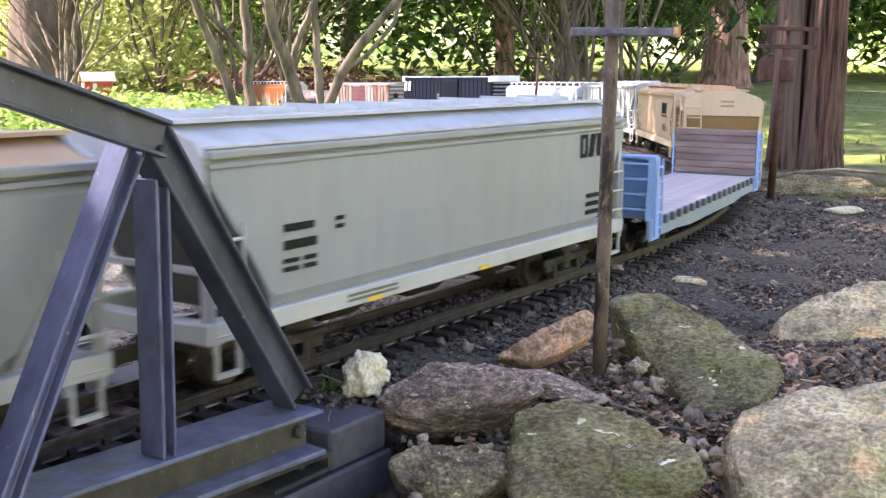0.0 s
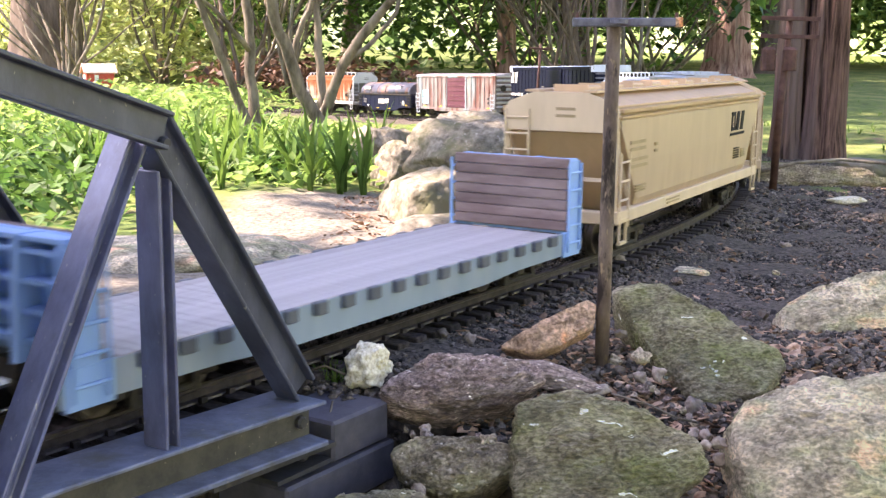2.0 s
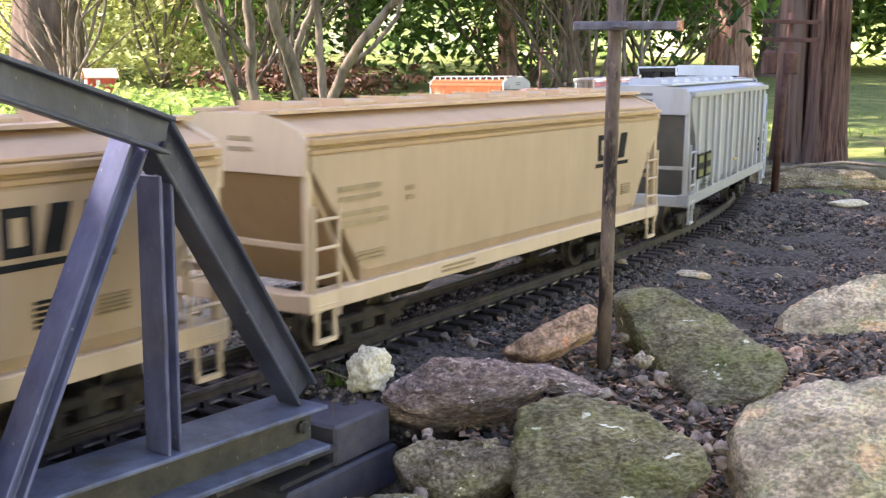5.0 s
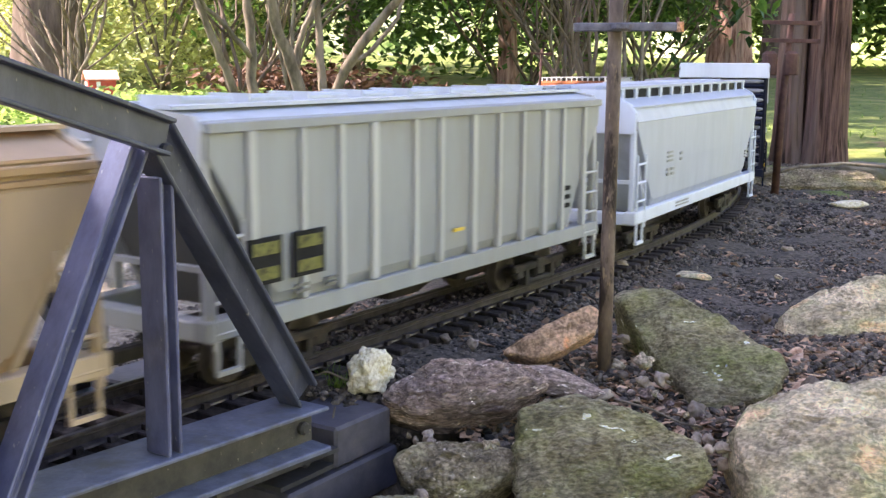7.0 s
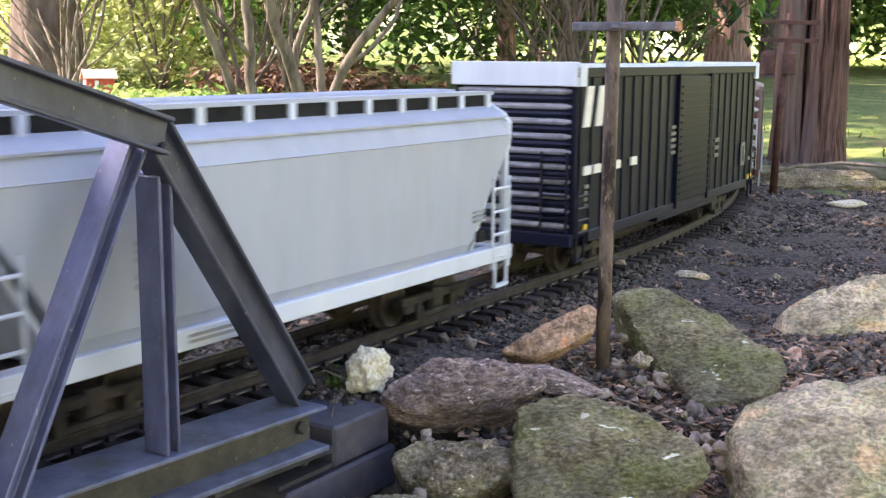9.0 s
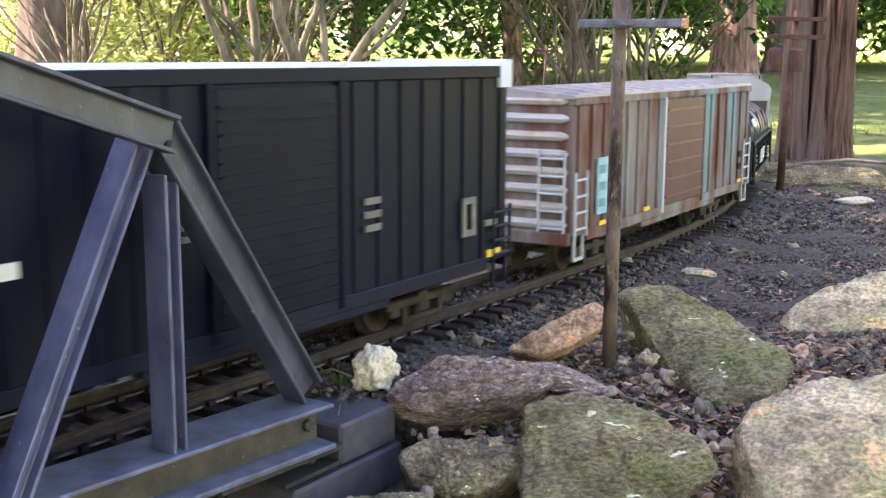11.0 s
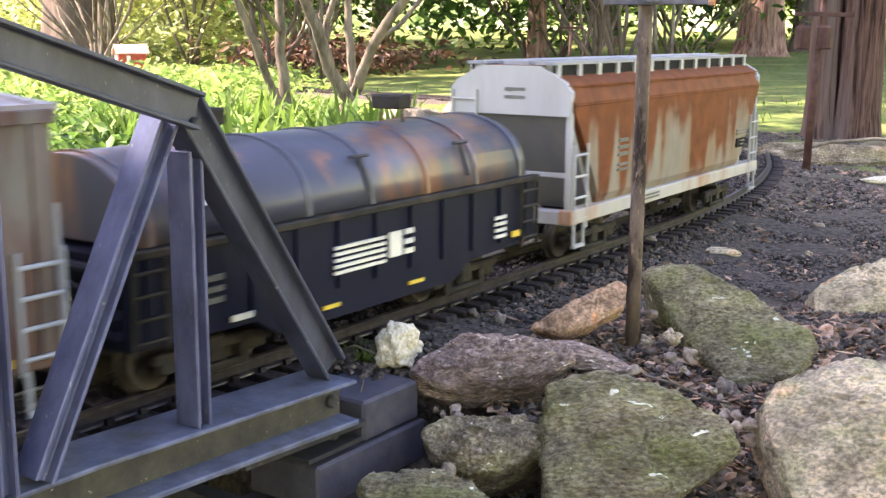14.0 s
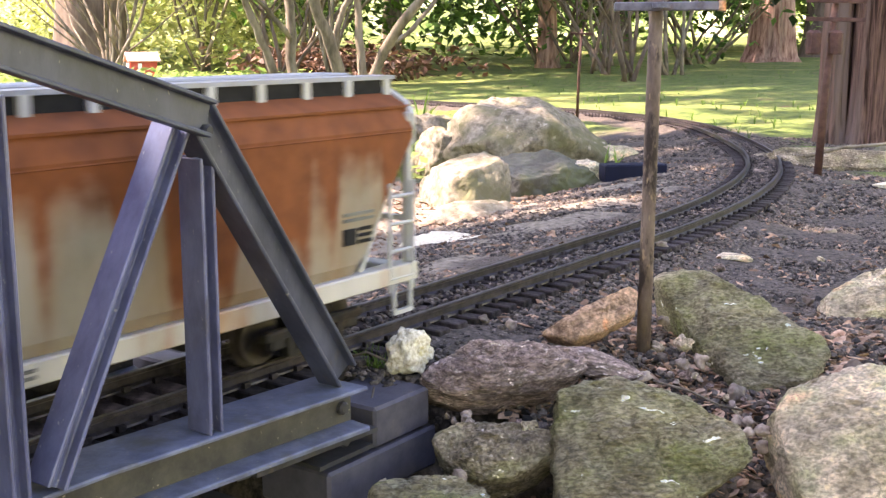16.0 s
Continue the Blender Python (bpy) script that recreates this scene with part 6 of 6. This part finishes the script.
def big_tree(name, label, x, y, r, height, mat, seed, lean=(0, 0), crown=None, n=28, stems=1, leafmat="leaf_dark", cat="tree"):
    t = tagged(new(name), label, cat)
    z0 = height_at(x, y) - 0.05
    rs = np.random.RandomState(seed)
    for k in range(stems):
        dx, dy = ((0, 0), (-r * 1.50, r * 0.3), (-r * 0.8, r * 0.5))[k]
        rr = r * (1.0, 0.72, 0.6)[k]
        path, radii = [], []
        for i in range(25):
            f = i / 24
            zz = z0 + height * f ** 1.8
            path.append((x + dx + lean[0] * (zz - z0), y + dy + lean[1] * (zz - z0), zz))
            radii.append(rr * (1.0 + 0.55 * math.exp(-(zz - z0) / (r * 0.9))) * (1 - 0.6 * f))
        part("trunk", fix(trunk_bm(nb(), path, radii, seed + k * 7, n)), M[mat], t, smooth=True)
    top = Vector((x + lean[0] * height, y + lean[1] * height, z0 + height))
    if crown:
        cr, nl, ls, zc = crown
        b = nb()
        for i in range(7):
            a = i * 2.4
            q = Vector((x, y, zc - cr * 0.4 + i * 0.1 * cr))
            tube(b, [q, q + Vector((math.cos(a), math.sin(a), 0.2)) * cr * 0.5, q + Vector((math.cos(a), math.sin(a), 0.35)) * cr], [r * 0.3, r * 0.2, r * 0.06], 6)
        part("limb", fix(b), M[mat], t)
        pts = clumps(rs, (x, y, zc), np.array((cr, cr, cr * 0.35)), 60, nl // 60, cr * 0.11)
        leaf_mesh("crown", pts, rs.uniform(0.7, 1.3, len(pts)) * ls, seed + 1, M[leafmat], t)
    return t


def bush(label, x, y, seed, stems, height, spread, rad, leaves, ls, mats=("leaf",), bark="bark_grey", zleaf=0.7, name="shrub", base=None, twigs=3):
    """A many-stemmed shrub: crooked forked stems, with leaf clumps on the tops."""
    rng = random.Random(seed)
    rs = np.random.RandomState(seed)
    t = tagged(new(name), label, "shrub")
    z0 = (height_at(x, y) if base is None else base) - 0.02
    tips = []
    for i in range(stems):
        a = rng.uniform(0, 6.28)
        b = nb()
        p = Vector((x + rng.uniform(-0.1, 0.1) * spread, y + rng.uniform(-0.1, 0.1) * spread, z0))
        pts = [p]
        d = Vector((math.cos(a) * spread / height, math.sin(a) * spread / height, 1)).normalized()
        N = 9
        for k in range(N):
            d = (d + Vector((rng.uniform(-1, 1), rng.uniform(-1, 1), rng.uniform(-0.2, 0.5))) * 0.27).normalized()
            pts.append(pts[-1] + d * height / N)
        tube(b, pts, [rad * rng.uniform(0.75, 1.1) * (1 - 0.7 * k / N) for k in range(N + 1)], 8)
        for q in range(twigs):
            k = rng.randint(2, N - 2)
            a2 = rng.uniform(0, 6.28)
            dd = (d + Vector((math.cos(a2), math.sin(a2), 0.4)) * 0.9).normalized()
            tw = [pts[k]]
            for _ in range(4):
                dd = (dd + Vector((rng.uniform(-1, 1), rng.uniform(-1, 1), rng.uniform(-0.1, 0.6))) * 0.2).normalized()
                tw.append(tw[-1] + dd * height * 0.13)
            tube(b, tw, [rad * 0.5, rad * 0.42, rad * 0.34, rad * 0.25, rad * 0.12], 6)
            tips.append(tw[-1])
        tips.append(pts[-1])
        part("stem", fix(b), M[bark], t, smooth=True)
    if leaves:
        per = max(4, leaves // len(tips))
        c = np.array([t_[:] for t_ in tips])
        p = (c[:, None] + rs.normal(0, 1, (len(c), per, 3)) * spread * 0.22).reshape(-1, 3)
        m = len(mats)
        for j, mt in enumerate(mats):
            q = p[j::m]
            leaf_mesh("crown", q, rs.uniform(0.6, 1.3, len(q)) * ls, seed + j, M[mt], t)
    return t


# cedar beside the curve, and the large trunks of the wood
big_tree("cedar", "old cedar with two fused reddish shaggy trunks", 0.886, 2.38, 0.046, 4.2, "bark_near", 3, (0.012, 0.0), (1.3, 2400, 0.10, 3.9), 72, 2)
big_tree("tree", "tall brown trunk with flared roots on the lawn", 3.15, 11.0, 0.20, 9.0, "bark", 9, (-0.01, 0), (2.6, 4000, 0.3, 7.0), 30)
big_tree("tree", "thick brown trunk with suckers at its foot", -2.20, 7.2, 0.22, 8.0, "bark_dark", 14, (0, 0), (2.4, 5000, 0.26, 6.0), 30)
big_tree("tree", "slim brown trunk among the shrubs", 0.83, 9.1, 0.085, 7.0, "bark", 19, (-0.03, 0), (1.8, 3000, 0.24, 5.6), 20)
big_tree("tree", "dark distant trunk in the wood", 2.2, 14.5, 0.16, 9.0, "bark_dark", 23, (0, 0), (2.4, 3000, 0.3, 7.0), 18)
big_tree("tree", "dark distant trunk in the wood", 4.35, 13.2, 0.22, 9.0, "bark_dark", 27, (0, 0), (2.4, 3000, 0.3, 7.0), 18)
big_tree("tree", "grey trunk deep in the wood", -0.6, 13.5, 0.13, 9.0, "bark_grey", 29, (0.02, 0), (2.2, 3000, 0.3, 7.0), 16)
big_tree("tree", "grey trunk deep in the wood", -4.4, 12.5, 0.15, 9.0, "bark_grey", 31, (0.02, 0), (2.2, 3000, 0.3, 7.0), 16)

# crooked shrubs inside the loop


def crooked_shrub(label, y, limbs, seed, leaves):
    """A forked shrub: limbs are (x, z) points with a foot radius, each a stem of its own."""
    rng, rs = random.Random(seed), np.random.RandomState(seed)
    t = tagged(new("shrub"), label, "shrub")
    for r, pts in limbs:
        P, dy = [Vector((pts[0][0], y, pts[0][1]))], rng.uniform(-0.04, 0.04)
        for k in range(1, len(pts)):
            for f in (0.33, 0.67, 1.0):
                a, c = pts[k - 1], pts[k]
                P.append(Vector((a[0] + (c[0] - a[0]) * f + rng.uniform(-1, 1) * 0.003, y + dy * (k - 1 + f), a[1] + (c[1] - a[1]) * f)))
        last = P[-1] - P[-4]
        for k in range(5):
            P.append(P[-1] + last.normalized() * 0.11 + Vector((rng.uniform(-0.04, 0.04), rng.uniform(-0.05, 0.05), 0.02)))
        m = len(P) - 1
        b = tube(nb(), P, [1.05 * r * (1 - 0.5 * k / m) * rng.uniform(0.92, 1.08) for k in range(m + 1)], 9)
        stem = part("stem", fix(b), M["bark_grey"], t, smooth=True)
        tips = np.array([q[:] for q in P[-4:]])
        p = (tips[:, None] + rs.normal(0, 0.10, (4, leaves // 4, 3))).reshape(-1, 3)
        leaf_mesh("leaves", p[p[:, 2] > 0.42], rs.uniform(0.03, 0.06, int((p[:, 2] > 0.42).sum())), seed, M["leaf_light"], stem)
    return t


crooked_shrub("crooked forked shrub with bare pale stems", 2.9, [(0.016, [(-0.37, -0.05), (-0.376, 0.004), (-0.387, 0.153), (-0.39, 0.251), (-0.398, 0.361)]), (0.012, [(-0.377, -0.004), (-0.411, 0.082), (-0.444, 0.18), (-0.473, 0.257), (-0.51, 0.36)]), (0.007, [(-0.387, 0.209), (-0.435, 0.278), (-0.483, 0.326)])], 5, 120)
crooked_shrub("low shrub with thick twisted pale stems", 2.6, [(0.017, [(-0.216, -0.06), (-0.205, 0.006), (-0.188, 0.055), (-0.227, 0.122), (-0.247, 0.197), (-0.274, 0.272), (-0.284, 0.346)]), (0.008, [(-0.243, 0.182), (-0.239, 0.235), (-0.213, 0.298), (-0.193, 0.347)]), (0.011, [(-0.188, 0.055), (-0.18, 0.109), (-0.192, 0.21), (-0.198, 0.347)]), (0.013, [(-0.186, 0.056), (-0.167, 0.09), (-0.134, 0.179), (-0.093, 0.237), (-0.029, 0.312), (0.002, 0.35)]), (0.006, [(-0.125, 0.188), (-0.067, 0.231), (-0.016, 0.3), (-0.001, 0.344)])], 8, 120)
rng0 = random.Random(77)
for i in range(12):
    x = rng0.uniform(-1.7, 1.6)
    y = rng0.uniform(6.6, 9.4)
    # shrubs on the left mix in leaves whose colour is brightened as sunlit
    bush("tall leggy rhododendron with bare crooked stems", x * y / 7.0, y, 40 + i, rng0.randint(4, 6), rng0.uniform(1.6, 2.2), 0.8, 0.015, 700, 0.10, ("leaf_light", "leaf_sun_tint", "leaf") if x < -0.4 else ("leaf_dark", "leaf", "leaf_light"), "bark_grey" if i % 3 else "bark_dark", name="rhododendron", twigs=4)
bush("leafless twiggy sucker growth around the trunk", -1.95, 6.7, 90, 9, 1.2, 0.5, 0.014, 0, 0.1, bark="bark_grey", name="sucker_growth")
for i, (x, y, h_) in enumerate([(2.05, 9.6, 1.5), (2.30, 10.0, 1.3)]):
    bush("thin-stemmed young shrub on the lawn", x, y, 120 + i, 5, h_, 0.8, 0.017, 700, 0.14, ("leaf", "leaf_dark"), "bark_grey", name="rhododendron")


def thicket(label, seed, x0, x1, y0, y1, z0, z1, n_clump, per, spread, ls, mat, name="thicket"):
    """A bank of leaves, in clumps with gaps."""
    rs = np.random.RandomState(seed)
    c = np.c_[rs.uniform(x0, x1, n_clump), rs.uniform(y0, y1, n_clump), rs.uniform(z0, z1, n_clump)]
    p = (c[:, None] + rs.normal(0, 1, (n_clump, per, 3)) * np.array(spread)).reshape(-1, 3)
    p = p[p[:, 2] > -0.05]
    ob = leaf_mesh(name, p, rs.uniform(0.6, 1.35, len(p)) * ls, seed, M[mat])
    return tagged(ob, label, "foliage", kind="stuff")


thicket("light green leaves coloured as sunlit at the edge of the wood", 201, -4.4, -1.3, 10.2, 12.0, 0.2, 2.4, 80, 75, (0.30, 0.3, 0.20), 0.13, "leaf_sun_tint")
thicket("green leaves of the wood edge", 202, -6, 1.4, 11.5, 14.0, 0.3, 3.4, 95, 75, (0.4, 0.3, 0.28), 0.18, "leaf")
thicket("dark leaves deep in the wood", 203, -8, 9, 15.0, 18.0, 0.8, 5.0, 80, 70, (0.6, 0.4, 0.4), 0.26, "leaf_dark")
thicket("green leaves behind the lawn", 210, 1.5, 9.0, 15.0, 17.0, 0.8, 3.8, 175, 75, (0.45, 0.4, 0.3), 0.2, "leaf")
thicket("sunlit green leaves across the lawn", 213, 2.0, 9.0, 13.0, 15.0, 0.55, 2.8, 190, 70, (0.30, 0.30, 0.20), 0.12, "leaf_light")
thicket("bright leaves behind the lawn", 204, 2.0, 10.0, 16.0, 19.0, 0.5, 3.8, 160, 75, (0.5, 0.4, 0.3), 0.22, "leaf_light")
thicket("small leaves coloured as sunlit among the shrubs", 211, -3.6, -0.9, 8.8, 10.2, 0.1, 1.5, 170, 60, (0.17, 0.16, 0.13), 0.075, "leaf_sun_tint")
thicket("small green leaves among the shrubs", 212, -1.6, 2.2, 8.2, 10.4, 0.2, 1.7, 170, 60, (0.16, 0.16, 0.12), 0.075, "leaf")
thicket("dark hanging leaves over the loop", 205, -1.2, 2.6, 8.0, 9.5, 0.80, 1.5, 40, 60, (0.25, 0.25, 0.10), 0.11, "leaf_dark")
thicket("copper-red low foliage under the shrubs", 206, -1.4, 0.2, 7.4, 8.2, 0.0, 0.10, 34, 40, (0.14, 0.14, 0.05), 0.07, "leaf_red", "ground_cover")
thicket("bright green ground cover inside the loop", 207, -1.5, -0.12, 1.9, 3.3, -0.05, -0.005, 130, 70, (0.07, 0.07, 0.022), 0.030, "leaf_light", "ground_cover")
thicket("mid-green ground cover inside the loop", 214, -1.5, -0.12, 1.9, 3.3, -0.05, -0.005, 130, 70, (0.08, 0.08, 0.020), 0.032, "leaf", "ground_cover")
thicket("green ground cover near the bridge", 208, -1.7, -0.45, 1.3, 2.4, -0.06, 0.015, 210, 70, (0.07, 0.07, 0.025), 0.030, "leaf", "ground_cover")
thicket("low green foliage along the far track", 209, -3.4, -0.7, 3.4, 6.0, -0.04, 0.01, 230, 60, (0.14, 0.14, 0.028), 0.045, "leaf_light", "ground_cover")


def ferns(label, seed, n, region, length, mat, count=(9, 16)):
    rng = random.Random(seed)
    b = nb()
    for _ in range(n):
        x, y = rng.uniform(*region[:2]), rng.uniform(*region[2:])
        z = height_at(x, y) - 0.005
        for _ in range(rng.randint(*count)):
            a, l = rng.uniform(0, 6.28), length * rng.uniform(0.5, 1.2)
            d = Vector((math.cos(a), math.sin(a), 0))
            q = Vector((-d.y, d.x, 0)) * l * 0.035
            bend = rng.uniform(0.15, 0.6)
            p = [Vector((x, y, z)) + d * (l * bend * f * f) + Vector((0, 0, l * f * (1 - bend * f * 0.6))) for f in (0, 0.4, 0.75, 1)]
            v = [b.verts.new(p[0] - q), b.verts.new(p[0] + q), b.verts.new(p[1] - q), b.verts.new(p[1] + q), b.verts.new(p[2] - q * 0.7), b.verts.new(p[2] + q * 0.7), b.verts.new(p[3])]
            b.faces.new((v[0], v[1], v[3], v[2]))
            b.faces.new((v[2], v[3], v[5], v[4]))
            b.faces.new((v[4], v[5], v[6]))
    return tagged(link_mesh("grass_tufts", b, mat), label, "grass", kind="stuff")


ferns("long green grass tufts inside the loop", 301, 40, (-0.6, -0.05, 1.9, 2.7), 0.14, M["grass"])
ferns("fresh grass tufts on the lawn edge", 302, 60, (0.55, 1.5, 2.3, 4.5), 0.035, M["grass"], (6, 12))
ferns("grass tufts over the mossy lawn", 303, 420, (0.2, 6.0, 3.6, 9.5), 0.028, M["grass"], (4, 8))
ferns("small weeds between boulders", 304, 14, (0.0, 0.32, 1.9, 2.2), 0.05, M["grass"], (4, 7))


def vine(label, pts, r):
    b = nb()
    tube(b, pts, r, 6)
    tagged(link_mesh("dry_vine", fix(b), M["bark_grey"], smooth=True), label, "vine")


vine("thin dry vine hanging over the abutment blocks", [(-0.038, 0.600, 0.018), (-0.040, 0.589, 0.008), (-0.036, 0.583, -0.004), (-0.037, 0.580, -0.016), (-0.034, 0.577, -0.026), (-0.036, 0.574, -0.036)], 0.0006)
vine("thin dry twig lying beside the bridge foot", [(-0.060, 0.640, 0.022), (-0.045, 0.643, 0.026), (-0.034, 0.640, 0.022), (-0.020, 0.634, 0.020)], 0.0008)
vine("dry root trailing between the stones", [(0.120, 0.620, 0.016), (0.140, 0.612, 0.012), (0.155, 0.606, 0.006), (0.168, 0.606, 0.003)], 0.0007)
vine("thin fallen twig under the cedar", [(0.56, 1.74, 0.030), (0.62, 1.76, 0.042), (0.70, 1.78, 0.046), (0.78, 1.77, 0.040), (0.86, 1.78, 0.034)], 0.003)
ferns("tuft of dark green moss beside the white rock", 305, 14, (-0.052, -0.030, 0.640, 0.672), 0.014, M["grass"], (10, 16))


def little_house():
    hs = tagged(new("toy_house"), "small red toy house with a pink roof", "toy house")
    x, y = -1.58, 6.0
    z = 0.035
    red = surf("red_paint", (0.42, 0.05, 0.035), (0.52, 0.09, 0.06), 40, 0.6, 0, 0.1)
    roofm = surf("pink_roof", (0.52, 0.30, 0.27), (0.62, 0.40, 0.36), 40, 0.7, 0, 0.2)
    base = pose(x, y, z, 0, 0, 25)

    def pc(nm, b, m, lab=""):
        o = part(nm, b, m, hs, lab)
        o.matrix_basis = base
        return o
    b = nb()
    prof = [(-0.055, -0.16), (0.055, -0.16), (0.055, 0.06), (0, 0.095), (-0.055, 0.06)]
    sweep(b, prof, [(Vector((q, 0, 0)), Vector((0, 1, 0)), Vector((0, 0, 1))) for q in (-0.07, 0.07)])
    pc("wall", fix(b), red)
    for sg in (-1, 1):
        b = nb()
        sweep(b, [(sg * 0.066, 0.052), (0, 0.096), (0, 0.102), (sg * 0.068, 0.058)], [(Vector((q, 0, 0)), Vector((0, 1, 0)), Vector((0, 0, 1))) for q in (-0.085, 0.085)])
        pc("roof", fix(b), roofm)
    for dy in (-0.02, 0.02):
        b = nb()
        box(b, -0.0735, -0.069, dy - 0.009, dy + 0.009, 0.015, 0.045)
        pc("window", b, M["white_logo"], "white framed window")
    b = nb()
    box(b, -0.03, -0.01, -0.0585, -0.054, 0.015, 0.045)
    pc("window", b, M["white_logo"], "white framed window")


little_house()


def backdrop():
    """Far wood around the place: a plain green ring that glows, sunlit patches painted in."""
    m = surf("glowing_sunlit_wood", (0.06, 0.12, 0.025), (0.38, 0.46, 0.16), 3.0, 1.0, 0, 0, (0.86, 0.88, 0.54), 1.6, (0.48, 0.62))
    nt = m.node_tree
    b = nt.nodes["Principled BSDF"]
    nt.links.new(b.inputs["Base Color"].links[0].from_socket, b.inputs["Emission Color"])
    # the ring is self-lit, so it also fills the place with light
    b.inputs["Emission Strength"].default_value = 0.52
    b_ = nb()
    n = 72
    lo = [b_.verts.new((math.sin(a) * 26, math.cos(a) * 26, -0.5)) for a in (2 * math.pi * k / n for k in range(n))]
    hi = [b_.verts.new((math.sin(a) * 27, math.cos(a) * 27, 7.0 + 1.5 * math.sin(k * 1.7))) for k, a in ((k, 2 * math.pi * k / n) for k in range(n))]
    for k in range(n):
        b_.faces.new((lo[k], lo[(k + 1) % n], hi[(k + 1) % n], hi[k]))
    tagged(link_mesh("backdrop", b_, m), "glowing backdrop of distant green woodland with painted sunlit patches", "backdrop", kind="structure")


backdrop()


def canopy(label, seed, spots):
    """Leafy boughs overhead and behind, out of view, placed to block light."""
    rs = np.random.RandomState(seed)
    for x, y, z, r, nl in spots:
        t = tagged(new("leafy_bough"), label, "tree")
        pts = clumps(rs, (x, y, z), np.array((r, r, r * 0.25)), 50, nl // 50, r * 0.10)
        leaf_mesh("crown", pts, rs.uniform(0.7, 1.3, len(pts)) * 0.13, seed, M["leaf"], t)
        b = nb()
        tube(b, [(x - r, y + r * 0.6, z), (x, y, z + 0.1), (x + r * 0.7, y - r * 0.4, z)], [0.05, 0.035, 0.01], 8)
        part("bough", fix(b), M["bark_dark"], t)


# out of view, implied by the dappled sun; sited to shade the track
canopy("leafy bough of the trees overhead", 401, [(-2.5, 1.1, 3.2, 0.8, 2000), (-2.2, 1.9, 3.4, 0.8, 800), (-2.0, 2.7, 3.4, 0.8, 650), (-2.9, 0.4, 3.4, 0.8, 1500), (-1.7, 1.2, 3.0, 0.7, 1200)])
# added out of view to darken faces turned to the camera
canopy("unseen leafy bough added behind the camera to block light", 402, [(-0.9, -1.9, 1.5, 0.9, 1800), (0.5, -2.1, 1.7, 0.9, 1800), (-0.2, -2.3, 2.5, 0.9, 1500), (1.5, -1.6, 1.9, 0.8, 1400)])


# ---------------------------------------------------------------- movement


def motions():
    """The train runs along the line at a steady pace; bogies follow the rails."""
    for car, centre, length in CHAIN:
        parts = BOGIES[car.name]
        rows, brow = [], [[] for _ in parts]
        for i in range(65):
            t = i * 0.25
            s = centre - V * t
            a = parts[1][1]
            p0, h0 = on_line(s - a)
            p1, h1 = on_line(s + a)
            d = p1 - p0
            yaw, pitch = math.atan2(d.y, d.x), -math.atan2(d.z, math.hypot(d.x, d.y))
            m = (p0 + p1) / 2
            rows.append((t, pose(m.x, m.y, m.z, 0, math.degrees(pitch), math.degrees(yaw))))
            for k, h in enumerate((h0, h1)):
                brow[k].append((t, pose(parts[k][1], 0, 0, 0, 0, math.degrees(h - yaw))))
        walk(car, rows)
        for k, ((bg, ws), x) in enumerate(parts):
            walk(bg, brow[k][::2])
            for w, q in ws:
                spin = []
                for i in range(229):
                    t = min(16.0, i * 0.07)
                    spin.append((t, pose(q, 0, 0.0152, 0, -math.degrees(V * t / 0.0152) % 360, 0)))
                walk(w, spin)


motions()
